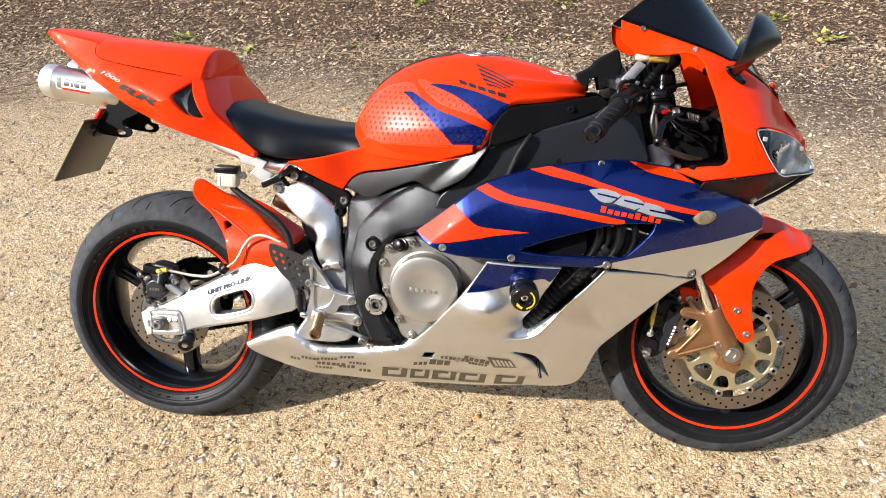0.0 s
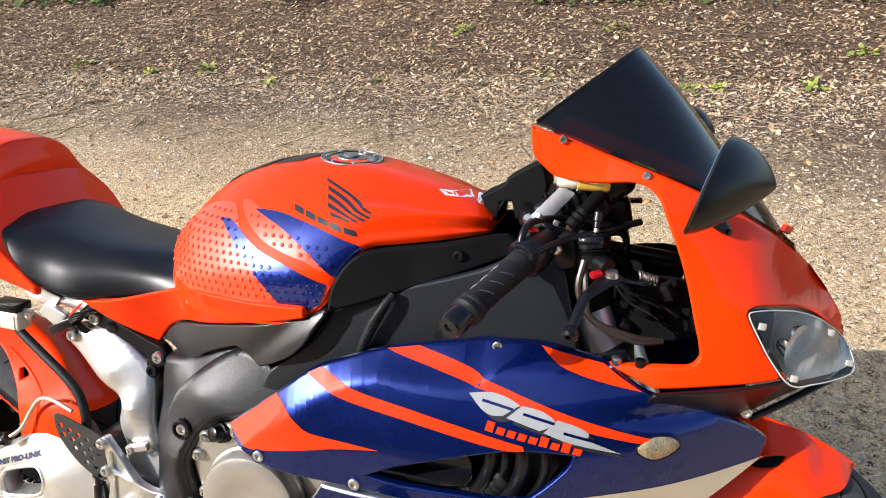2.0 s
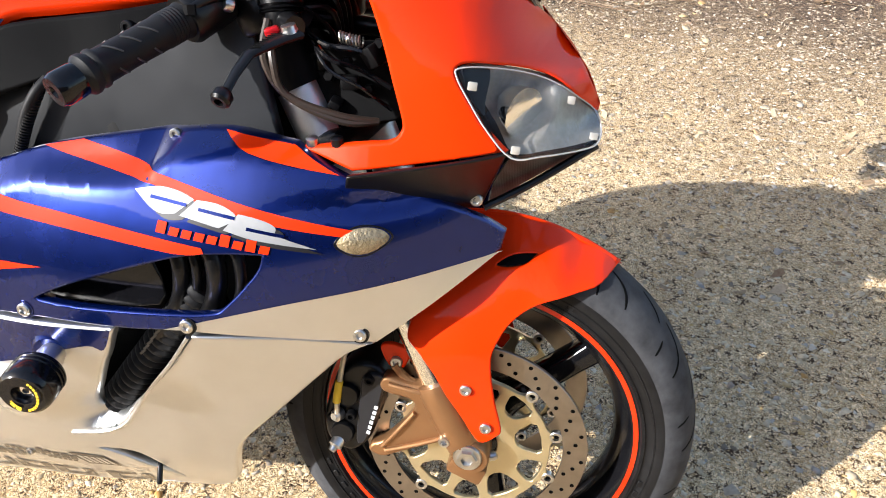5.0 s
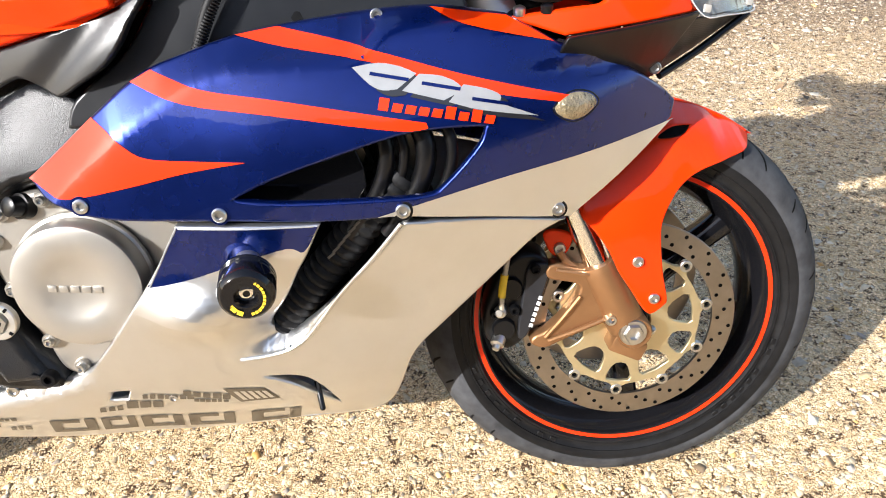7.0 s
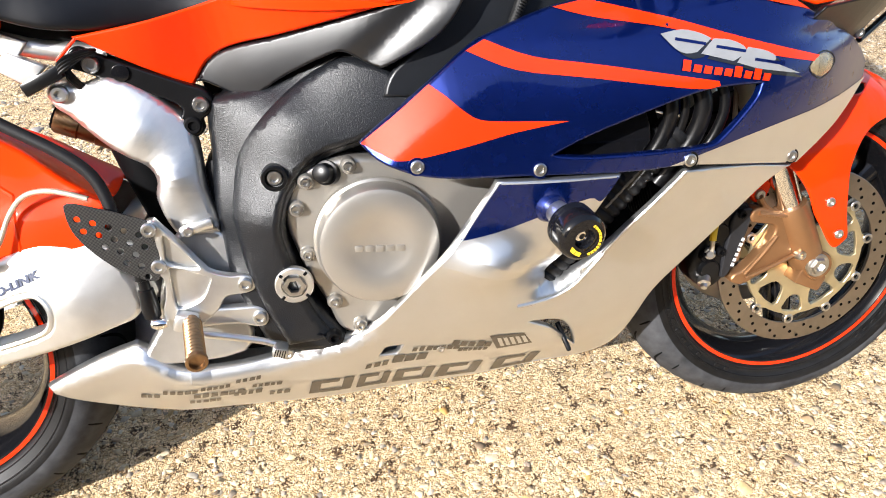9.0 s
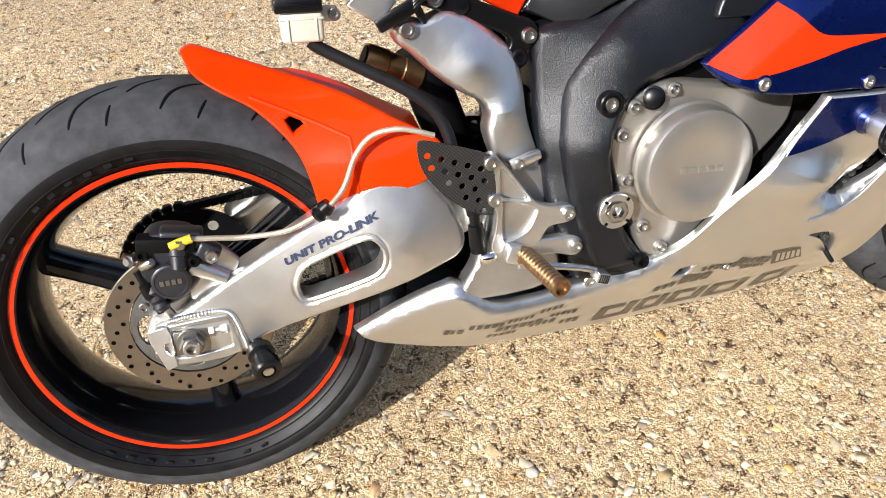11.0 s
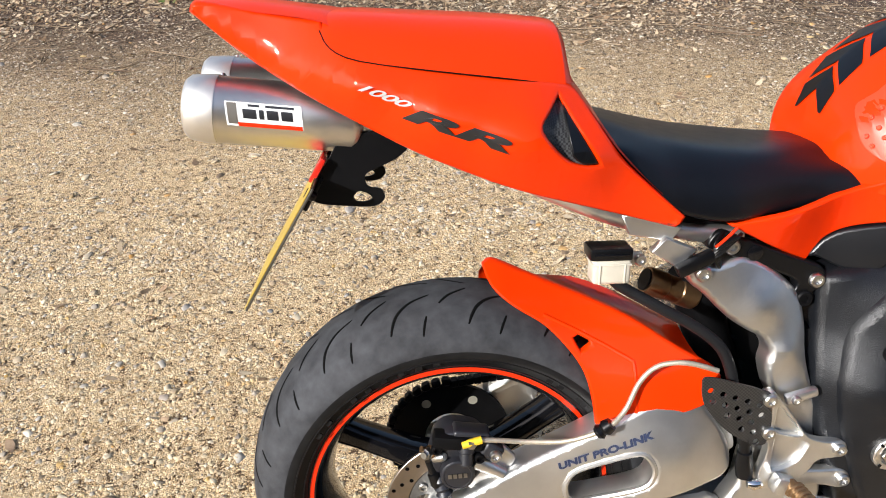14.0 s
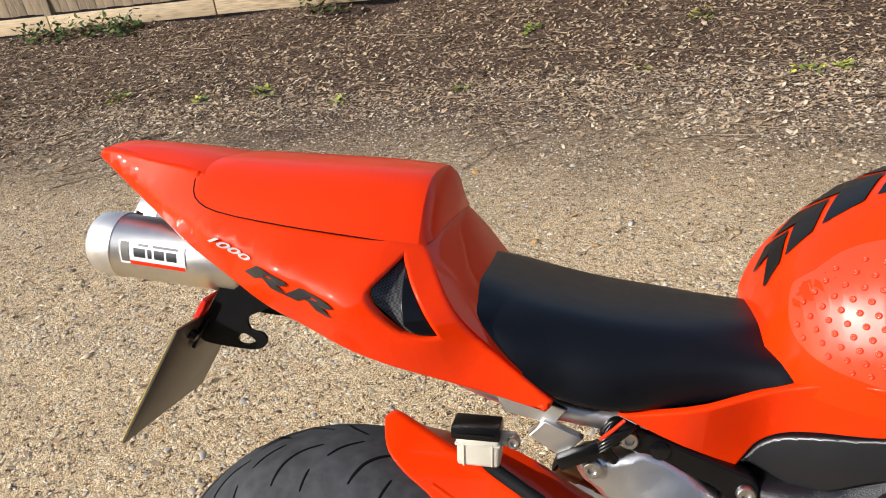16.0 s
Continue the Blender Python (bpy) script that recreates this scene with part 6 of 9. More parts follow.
part("heel_guard", panel([(0.319, 0.528), (0.323, 0.540), (0.35, 0.533), (0.404, 0.512), (0.415, 0.500), (0.418, 0.455), (0.412, 0.428), (0.392, 0.430), (0.360, 0.452), (0.334, 0.482), (0.322, 0.505)], -0.166, 0.003,
     [[(0.331 + 0.017 * i + 0.004 * j + 0.0042 * math.cos(a), 0.519 - 0.0165 * j - 0.007 * i + 0.0042 * math.sin(a)) for a in np.linspace(0, 2 * math.pi, 7)[:-1]] for i, j in ((0, 0), (1, 0), (2, 0), (3, 0), (4, 0), (0, 1), (1, 1), (2, 1), (3, 1), (4, 1), (1, 2), (2, 2), (3, 2), (2, 3), (3, 3), (3.1, 3.9))], 0.05, 0.0006, 3), CARBON, bike, "perforated carbon heel guard")
part("brake_master", spun((0.388, -0.156, 0.440), (0.392, -0.158, 0.372), [(0, 0.010), (0.2, 0.010), (0.22, 0.007), (0.4, 0.0075), (0.42, 0.010), (0.8, 0.012), (1, 0.011)], 16), BLACK_SATIN, bike, "black rear brake cylinder")
part("rod_end", spun((0.392, -0.168, 0.366), (0.412, -0.172, 0.366), [(0, 0.006), (0.4, 0.009), (0.9, 0.006), (1, 0.004)], 14), CHROME, bike)
peg = part("foot_peg", spun((0.445, -0.182, 0.372), (0.462, -0.276, 0.360), [(0, 0.0085), (0.10, 0.0085), (0.11, 0.0125)] + [(0.12 + 0.8 * k / 44, 0.0125 if k % 4 < 2 else 0.0108) for k in range(45)] + [(0.93, 0.0138), (0.99, 0.0135), (1.0, 0.0115), (1.0, 0.0095), (0.94, 0.009), (0.94, 0.0005)], 28), BRASS, bike, "bronze anodised ribbed foot peg")
part("peg_mount", block((0.437, -0.178, 0.368), (0.030, 0.022, 0.026), (0, 20, 0), 0.005), CAST, peg)
part("peg_clevis", block((0.446, -0.188, 0.366), (0.018, 0.012, 0.020), (0, 20, 0), 0.004), BRASS, peg)
ped = part("brake_pedal", tube([(0.44, -0.182, 0.352), (0.48, -0.186, 0.345), (0.53, -0.190, 0.333), (0.548, -0.192, 0.326)], 0.0048, 10), CAST, bike, "alloy brake pedal")
part("pedal_tip", block((0.553, -0.196, 0.320), (0.020, 0.026, 0.014), (0, 20, 0), 0.003), CAST, ped)
for k in range(5):
    part("pedal_groove", block((0.547 + k * 0.003, -0.2085, 0.3215 - k * 0.001), (0.0012, 0.003, 0.012), (0, 20, 0), 0), DARK, ped)

# bolts along frame and fairings
fb = bpy.data.objects["main_frame"]
for x, z in ((0.575, 0.551),):
    part("bolt_seat", lathe([(0.002, 0.017), (-0.010, 0.017), (-0.0115, 0.0155), (-0.0115, 0.012), (-0.004, 0.0115), (-0.004, 0.0005)], x, z, 28, frame_f(x, z) - 0.006), BLACK_SATIN, fb)
    bolt(fb, x, frame_f(x, z) - 0.010, z, 0.0105, STEEL, 0.006)
part("pivot_nut", lathe([(0.004, 0.0255), (-0.004, 0.0255), (-0.0055, 0.024), (-0.0055, 0.017), (0.0, 0.0165), (0.0, 0.0125), (0.006, 0.0125), (0.006, 0.0005)], 0.582, 0.405, 36, frame_f(0.582, 0.405) - 0.008), ALLOY, fb, "notched aluminium pivot nut")
part("pivot_hex", lathe([(0.002, 0.015), (-0.008, 0.015), (-0.008, 0.0095), (0.0, 0.0095)], 0.582, 0.405, 6, frame_f(0.582, 0.405) - 0.009, True), STEEL, fb)
for k in range(4):
    a = math.pi / 4 + k * math.pi / 2
    part("pivot_notch", block((0.582 + 0.0225 * math.cos(a), frame_f(0.582, 0.405) - 0.0135, 0.405 + 0.0225 * math.sin(a)), (0.005, 0.003, 0.0035), (0, -math.degrees(a), 0), 0), DARK, fb)
bolt(fb, 0.626, frame_f(0.626, 0.318) - 0.007, 0.318, 0.011, DARK, 0.008)
for x, z in ((0.748, 0.567), (0.899, 0.551), (1.101, 0.543), (1.287, 0.516)):
    part("fastener_ring", lathe([(0.002, 0.0115), (-0.0012, 0.0115), (-0.0012, 0.0075), (0.002, 0.0075)], x, z, 24, side_field(x, z), True), BLACK_SATIN if x > 1 else BLUE, upper_ob)
    bolt(upper_ob, x, side_field(x, z) - 0.0005, z, 0.0085, STEEL, 0.004, "bright socket bolt")
bolt(upper_ob, 1.083, side_field(1.083, 0.750) - 0.0005, 0.749, 0.007, STEEL, 0.003)
bolt(lower_ob, 0.558, low_depth(0.558, 0.287) - 0.0005, 0.287, 0.0095, STEEL, 0.004)
bolt(lower_ob, 0.775, low_depth(0.775, 0.272) - 0.0005, 0.272, 0.006, STEEL, 0.003)

# crash bobbin
slid = part("crash_bobbin", spun((0.9275, -0.270, 0.488), (0.9335, -0.312, 0.4815), [(0, 0.018), (0.02, 0.028), (0.12, 0.031), (0.20, 0.031), (0.23, 0.0295), (0.26, 0.031), (0.34, 0.031), (0.37, 0.0295), (0.40, 0.031), (0.80, 0.031), (0.93, 0.0295), (1.0, 0.026), (1.0, 0.0130), (0.80, 0.0120), (0.80, 0.0005)], 48), BLACK_GLOSS, bike, "black plastic crash bobbin with yellow print")
part("bobbin_post", spun((0.918, -0.225, 0.497), (0.9285, -0.274, 0.4875), [(0, 0.015), (0.4, 0.015), (0.5, 0.0165), (1, 0.0165)], 24), ALLOY, slid)
part("post_collar", spun((0.914, -0.226, 0.500), (0.918, -0.2425, 0.497), [(0, 0.024), (0.6, 0.022), (1, 0.018)], 28), BLUE, slid)
part("bobbin_screw", spun((0.931, -0.298, 0.4835), (0.9325, -0.305, 0.4825), [(0, 0.0095), (0.8, 0.0095), (1, 0.007), (1, 0.004), (0.3, 0.0038), (0.3, 0.0003)], 20), CHROME, slid)
fc = Vector((0.9336, -0.3127, 0.4814))
for k in range(18):
    big = k < 3
    a = radians(200 + k * 22) if big else radians(285 + (k - 3) * 13)
    d = (Vector((math.cos(a), 0, math.sin(a))))
    c = fc + d * 0.0195
    part("print_bar", block(c, (0.0065 if big else 0.0032, 0.0006, 0.0052 if big else 0.0030), (0, 90 - math.degrees(a), 0), 0), YELLOW, slid)

# ---- front end ----
RAKE = Vector((-0.403, 0, 0.915)).normalized()
fork_foot = Vector((1.405, 0, 0.305))


def along(y, s):
    p = fork_foot + RAKE * s + Vector((0.012, 0, 0)) * min(1, max(0, (s - 0.2) / 0.2))
    return (p.x, y + mid(p.z), p.z)


for sgn in (-1, 1):
    y = sgn * 0.093
    fk = part("fork_leg", spun(along(y, 0.10), along(y, 0.34), [(0, 0.0205), (1, 0.0205)], 32), CHROME, bike, "chromed fork stanchion")
    part("fork_tube", spun(along(y, 0.24), along(y, 0.655), [(0, 0.0295), (0.05, 0.030), (0.95, 0.030), (1, 0.028)], 32), ALLOY, fk, "satin aluminium upper fork tube")
    part("fork_cap", spun(along(y, 0.650), along(y, 0.672), [(0, 0.024), (0.5, 0.024), (0.55, 0.018), (1, 0.016), (1, 0.001)], 24), BLACK_SATIN, fk)
    part("fork_shroud", spun(along(y, 0.53), along(y, 0.652), [(0, 0.033), (0.1, 0.034), (0.9, 0.034), (1, 0.031)], 28), BLACK_MATT, fk)
    low = part("fork_lower", spun(along(y, -0.015), along(y, 0.112), [(0, 0.018), (0.05, 0.0255), (0.25, 0.028), (0.70, 0.0285), (0.93, 0.0285), (0.97, 0.0275), (1.0, 0.0265), (1.0, 0.021)], 36), BRONZE, fk, "bronze cast fork foot")
    part("axle_boss", spun((1.412, y + sgn * 0.024, 0.303), (1.412, y - sgn * 0.024, 0.303), [(0, 0.0225), (0.08, 0.025), (0.9, 0.025), (1, 0.02)], 32), BRONZE, low)
    part("axle_clamp", block((1.405, y, 0.278), (0.052, 0.040, 0.030), (0, 25, 0), 0.005), BRONZE, low)
    part("caliper_lug", panel([(1.375, 0.385), (1.36, 0.398), (1.33, 0.402), (1.297, 0.412), (1.286, 0.402), (1.292, 0.388), (1.325, 0.380), (1.333, 0.368), (1.318, 0.340), (1.290, 0.310), (1.270, 0.300), (1.266, 0.288), (1.285, 0.280), (1.310, 0.290), (1.345, 0.305), (1.385, 0.322), (1.40, 0.335)], y + sgn * 0.012, 0.022, (), 0.02, 0.005, side=sgn), BRONZE, low)
    for a_, b_ in (((1.290, 0.294), (1.376, 0.327)), ((1.286, 0.300), (1.334, 0.362)), ((1.300, 0.403), (1.365, 0.392))):
        part("lug_rib", tube([(a_[0], y + sgn * 0.013, a_[1]), ((a_[0] + b_[0]) / 2, y + sgn * 0.0155, (a_[1] + b_[1]) / 2), (b_[0], y + sgn * 0.014, b_[1])], 0.0035, 8), BRONZE, low)
    cal = part("front_caliper", panel([(1.204, 0.294), (1.222, 0.279), (1.241, 0.277), (1.262, 0.296), (1.276, 0.328), (1.296, 0.388), (1.288, 0.416), (1.262, 0.427), (1.240, 0.418), (1.222, 0.398), (1.206, 0.356), (1.199, 0.321)], y + sgn * 0.002, 0.046, (), 0.02, 0.008, side=sgn), BLACK_SATIN, bike, "black front brake caliper")
    part("caliper_face", panel([(1.292, 0.398), (1.284, 0.412), (1.262, 0.405), (1.256, 0.372), (1.250, 0.330), (1.248, 0.298), (1.260, 0.300), (1.273, 0.332)], y + sgn * 0.0085, 0.012, (), 0.02, 0.003, side=sgn), surface("dark_grey_caliper", (0.016, 0.016, 0.018), 0.36, 0.0, 0.0, 0.2, 60, 0.1, 700, spec=0.3) if sgn < 0 else bpy.data.materials["dark_grey_caliper"], cal)
    part("caliper_piston", lathe([(0.006, 0.017), (0, 0.017), (-0.004 * -sgn, 0.015), (-0.004 * -sgn, 0.0005)], 1.228, 0.312, 24, y + sgn * 0.006), BLACK_SATIN, cal)
    part("caliper_piston", lathe([(0.006, 0.017), (0, 0.017), (-0.004 * -sgn, 0.015), (-0.004 * -sgn, 0.0005)], 1.238, 0.375, 24, y + sgn * 0.006), BLACK_SATIN, cal)
    if sgn < 0:
        for k in range(6):
            u = k / 5
            part("lettering", block((1.266 + u * 0.013, y - 0.0092, 0.318 + u * 0.042), (0.0050, 0.0008, 0.0055), (0, 18, 0), 0), WHITE, cal)
        for x, z in ((1.272, 0.404), (1.243, 0.343), (1.216, 0.338)):
            bolt(cal, x, y - 0.008, z, 0.0075, DARK, 0.006)
        part("bleed_nipple", spun((1.222, y - 0.004, 0.298), (1.214, y - 0.020, 0.288), [(0, 0.010), (0.6, 0.010), (0.7, 0.006), (1, 0.005)], 14), STEEL, cal)
        part("banjo", spun((1.226, y - 0.004, 0.342), (1.220, y - 0.018, 0.344), [(0, 0.009), (0.7, 0.009), (0.8, 0.006), (1, 0.005)], 14), STEEL, cal)
        part("front_brake_hose", tube([(1.224, y - 0.014, 0.345), (1.226, y - 0.012, 0.375), (1.234, y - 0.006, 0.42), (1.250, y + 0.004, 0.50), (1.25, y + 0.01, 0.60)], 0.0038, 8), HOSE, bike, "braided front brake hose with a yellow sleeve")
        part("hose_sleeve", tube([(1.2245, y - 0.0135, 0.366), (1.2265, y - 0.011, 0.382), (1.2295, y - 0.009, 0.398)], 0.0055, 10), YELLOW, cal)
        part("front_axle", spun((1.408, -0.108, 0.306), (1.408, -0.1255, 0.306), [(0, 0.0150), (0.7, 0.0150), (0.78, 0.0140), (1, 0.0132), (1, 0.0085), (0.5, 0.009), (0.5, 0.0005)], 6), STEEL, low, "zinc-plated axle bolt")
        part("axle_flange", spun((1.408, -0.108, 0.306), (1.408, -0.1205, 0.306), [(0, 0.0200), (0.8, 0.0200), (1, 0.0185), (1, 0.013)], 36), STEEL, low)
        bolt(low, 1.376, -0.112, 0.327, 0.0085, STEEL, 0.008)
        part("pinch_bolt", spun((1.446, -0.098, 0.300), (1.436, -0.098, 0.297), [(0, 0.004), (0.4, 0.007), (1, 0.007)], 12), STEEL, low)
        part("fender_stay", tube([(1.305, -0.092, 0.425), (1.32, -0.090, 0.405), (1.35, -0.091, 0.385)], 0.006, 8), BRONZE, low)
    # floating disc with a gold carrier
    dy = sgn * 0.078
    fd = part("front_brake_disc", ring_plate(0.122, 0.155, dy - 0.0025, dy + 0.0025, *FRONT, 120), DISC, front_wheel, "drilled steel front brake disc on a gold carrier")
    drillings(fd, FRONT, dy - 0.0027 if sgn < 0 else dy + 0.0031, (0.130, 0.139, 0.148), 22, 0.0030)
    rim_c, slots_c = [], []
    for k in range(80):
        a = 2 * math.pi * k / 80
        rad = 0.1045 + 0.0075 * max(0, math.cos(10 * (a - 0.2))) ** 2
        rim_c.append((FRONT[0] + rad * math.cos(a), FRONT[1] + rad * math.sin(a)))
    for k in range(5):
        a0 = 2 * math.pi * k / 5 + 0.2
        for off, half, r0, r1 in ((0.0, 0.27, 0.060, 0.094), (math.pi / 5, 0.20, 0.070, 0.099)):
            slots_c.append([(FRONT[0] + r_ * math.cos(a0 + off + w_), FRONT[1] + r_ * math.sin(a0 + off + w_)) for r_, w_ in ((r0, -half * 0.55), (r0, half * 0.55), ((r0 + r1) / 2, half * 0.95), (r1, half * 0.85), (r1, -half * 0.85), ((r0 + r1) / 2, -half * 0.95))])
    slots_c.append([(FRONT[0] + 0.032 * math.cos(2 * math.pi * k / 24), FRONT[1] + 0.032 * math.sin(2 * math.pi * k / 24)) for k in range(24)])
    part("disc_carrier", panel(rim_c, dy + sgn * 0.003, 0.006, slots_c, 0.05, 0.0015, 2, side=sgn), GOLD, fd, "gold anodised disc carrier with openings")
    for k in range(10):
        a = 2 * math.pi * k / 10 + 0.2
        cb_ = (FRONT[0] + 0.1140 * math.cos(a), FRONT[1] + 0.1140 * math.sin(a))
        part("disc_bobbin", lathe([(0.003, 0.0042), (0.003, 0.0088), (-0.0035, 0.0088), (-0.0042, 0.0080), (-0.0042, 0.0047), (-0.001, 0.0042)], *cb_, 20, dy, True), STEEL, fd)
        # black disc coloured as the shaded bore
        part("bobbin_hole", lathe([(0, 0.0043), (0, 0.0002)], *cb_, 14, dy - 0.0005), RECESS_SHADE, fd)

# front mudguard
fen_f = field([(1.592, 0.557, 0.004), (1.54, 0.586, 0.002), (1.49, 0.606, 0.0), (1.44, 0.616, 0.0), (1.39, 0.617, 0.0), (1.34, 0.610, 0.0), (1.566, 0.549, -0.058), (1.515, 0.578, -0.056), (1.46, 0.590, -0.058), (1.54, 0.543, -0.075), (1.476, 0.527, -0.096), (1.50, 0.555, -0.082), (1.43, 0.54, -0.098), (1.436, 0.467, -0.118), (1.406, 0.417, -0.1235), (1.433, 0.359, -0.1215), (1.45, 0.35, -0.1205), (1.386, 0.396, -0.1235), (1.332, 0.482, -0.118), (1.336, 0.51, -0.108), (1.37, 0.56, -0.080), (1.40, 0.47, -0.124)])
fender = [(1.594, 0.556, 1), (1.568, 0.5475), (1.53, 0.540), (1.492, 0.530), (1.462, 0.510), (1.444, 0.483), (1.437, 0.455), (1.443, 0.40), (1.452, 0.358), (1.447, 0.347), (1.430, 0.338), (1.418, 0.345), (1.40, 0.374), (1.382, 0.402), (1.366, 0.435), (1.345, 0.465), (1.330, 0.482), (1.334, 0.505), (1.35, 0.545), (1.34, 0.611, 1), (1.39, 0.618), (1.44, 0.617), (1.49, 0.607), (1.545, 0.585)]
fender_slot = [(1.437, 0.572), (1.458, 0.584), (1.487, 0.583, 1), (1.470, 0.574)]
fen = part("front_mudguard", panel(fender, fen_f, 0.004, [fender_slot], 0.012, 0.0025), ORANGE, bike, "glossy orange front mudguard")
far_half = panel(fender, fen_f, 0.004, (), 0.012, 0.0)
for v in far_half.verts:
    v.co.y = 0.002 - v.co.y
bmesh.ops.reverse_faces(far_half, faces=far_half.faces)
part("mudguard_far_half", far_half, ORANGE, fen)
part("mudguard_crest", tube([(x, 0.001, z - 0.0035) for x, z in ((1.35, 0.610), (1.39, 0.617), (1.44, 0.616), (1.49, 0.606), (1.545, 0.584), (1.585, 0.560))], 0.006, 10), ORANGE, fen)
# black sheet behind the slot supplies the shade inside it
part("slot_dark", panel(fender_slot, lambda x, z: fen_f(x, z) + 0.008, 0, (), 0.03, 0), RECESS_SHADE, fen)
for x, z in ((1.406, 0.417), (1.432, 0.360)):
    bolt(fen, x, fen_f(x, z) - 0.0005, z, 0.0078, STEEL, 0.004)
tab = part("mudguard_tab", panel([(1.300, 0.455), (1.325, 0.445), (1.318, 0.420), (1.305, 0.414), (1.293, 0.424), (1.285, 0.448)], -0.088, 0.006, (), 0.03, 0.003), ORANGE, bike)
bolt(tab, 1.307, -0.0885, 0.428, 0.0085, STEEL, 0.005)

# nose fairing
nose_f = field([(1.112, 1.045, -0.118), (1.139, 1.035, -0.124), (1.25, 1.0, -0.124), (1.30, 0.978, -0.124), (1.366, 0.949, -0.104), (1.437, 0.905, -0.062), (1.475, 0.875, -0.018), (1.497, 0.85, 0.012), (1.522, 0.819, 0.013), (1.550, 0.763, 0.012), (1.545, 0.79, -0.012),
                (1.118, 1.0, -0.112), (1.15, 0.977, -0.116), (1.252, 0.974, -0.136), (1.279, 0.957, -0.144), (1.31, 0.886, -0.152), (1.324, 0.845, -0.156), (1.343, 0.769, -0.166), (1.30, 0.752, -0.172), (1.234, 0.741, -0.166), (1.285, 0.703, -0.188), (1.37, 0.715, -0.172),
                (1.40, 0.823, -0.148), (1.43, 0.823, -0.126), (1.50, 0.797, -0.074), (1.458, 0.73, -0.142), (1.417, 0.785, -0.150), (1.55, 0.735, -0.060), (1.36, 0.86, -0.148), (1.41, 0.87, -0.116), (1.37, 0.79, -0.160), (1.36, 0.91, -0.130)])
nose = [(1.110, 1.046, 1), (1.139, 1.036), (1.25, 0.999), (1.31, 0.976), (1.366, 0.949), (1.437, 0.905), (1.475, 0.874), (1.499, 0.850, 1), (1.524, 0.818), (1.541, 0.787), (1.552, 0.762, 1), (1.545, 0.757), (1.506, 0.797), (1.470, 0.815), (1.428, 0.8255), (1.404, 0.827), (1.398, 0.818), (1.410, 0.795), (1.430, 0.762), (1.453, 0.736, 1), (1.41, 0.7315), (1.373, 0.727), (1.291, 0.7185, 1), (1.226, 0.740, 1), (1.300, 0.748), (1.331, 0.7505), (1.342, 0.760), (1.343, 0.772), (1.333, 0.81), (1.323, 0.848), (1.310, 0.888), (1.290, 0.935), (1.277, 0.962), (1.250, 0.977), (1.20, 0.974), (1.150, 0.977), (1.128, 0.990), (1.113, 1.008)]
ns = both("nose_fairing", panel(nose, nose_f, 0.010, (), 0.012, 0.004), ORANGE, bike, "glossy orange nose fairing")
for x, z, m_ in ((1.242, 0.7455, STEEL), (1.272, 0.7475, BLACK_SATIN)):
    part("screw", spun((x, nose_f(x, z) + 0.004, z - 0.004), (x, nose_f(x, z) + 0.0015, z + 0.006), [(0, 0.007), (0.8, 0.007), (1, 0.004), (1, 0.0003)], 14), m_, ns)
for x, z in ((1.154, 1.0285), (1.262, 0.9870)):
    bolt(ns, x, nose_f(x, z) - 0.0008, z, 0.0055, STEEL, 0.004)
# black air duct below the headlight
chin_f = field([(1.285, 0.70, -0.186), (1.37, 0.712, -0.170), (1.452, 0.726, -0.140), (1.415, 0.665, -0.106), (1.36, 0.683, -0.146), (1.55, 0.725, -0.058), (1.50, 0.715, -0.085), (1.44, 0.68, -0.098)])
both("chin_panel", panel([(1.283, 0.7005, 1), (1.290, 0.7180, 1), (1.373, 0.7265), (1.454, 0.7355, 1), (1.434, 0.69), (1.420, 0.657, 1), (1.40, 0.657), (1.36, 0.678)], chin_f, 0.01, (), 0.016, 0.003), BLACK_SATIN, bike, "satin black chin panel")
both("intake_grille", panel([(1.455, 0.7265, 1), (1.55, 0.726, 1), (1.49, 0.690), (1.425, 0.655, 1), (1.434, 0.688)], lambda x, z: chin_f(x, z) + 0.012, 0.01, (), 0.02, 0.002), MESH_GRILLE, bike, "black mesh intake below the headlamp")
part("intake_lip", tube([(1.424, -0.102, 0.658), (1.48, -0.075, 0.683), (1.55, -0.05, 0.724)], 0.005, 8), BLACK_SATIN, bike)
bolt(bpy.data.objects["chin_panel"], 1.416, chin_f(1.416, 0.669) - 0.001, 0.669, 0.0075, STEEL, 0.004)
# headlamp
lamp_o = [(1.402, 0.824), (1.43, 0.8225), (1.470, 0.812), (1.506, 0.795), (1.540, 0.764), (1.553, 0.745), (1.551, 0.732), (1.535, 0.728), (1.49, 0.7285), (1.458, 0.730), (1.432, 0.760), (1.412, 0.793), (1.400, 0.816)]
glass = both("headlamp", panel(lamp_o, lambda x, z: nose_f(x, z) - 0.002, 0.003, (), 0.012, 0.003), LENS, bike, "clear headlamp lens")
glass.visible_shadow = False
part("lens_edge", tube([(p[0], nose_f(p[0], p[1]) - 0.003, p[1]) for p in spline(lamp_o, 4)] + [(lamp_o[0][0], nose_f(*lamp_o[0]) - 0.003, lamp_o[0][1])], 0.0009, 8, 1), surface("clouded_lens_edge", (0.45, 0.44, 0.42), 0.2, 0.0, 0.5), glass)
part("lamp_bowl", panel([(p[0], p[1]) for p in lamp_o], lambda x, z: nose_f(x, z) + 0.020 + 0.035 * max(0, 1 - ((x - 1.45) / 0.05) ** 2 - ((z - 0.777) / 0.04) ** 2), 0, (), 0.01, 0), surface("lamp_inside", (0.24, 0.23, 0.21), 0.35, 0.4, 0.0, 0.25, 200), glass, "dull grey lamp housing")
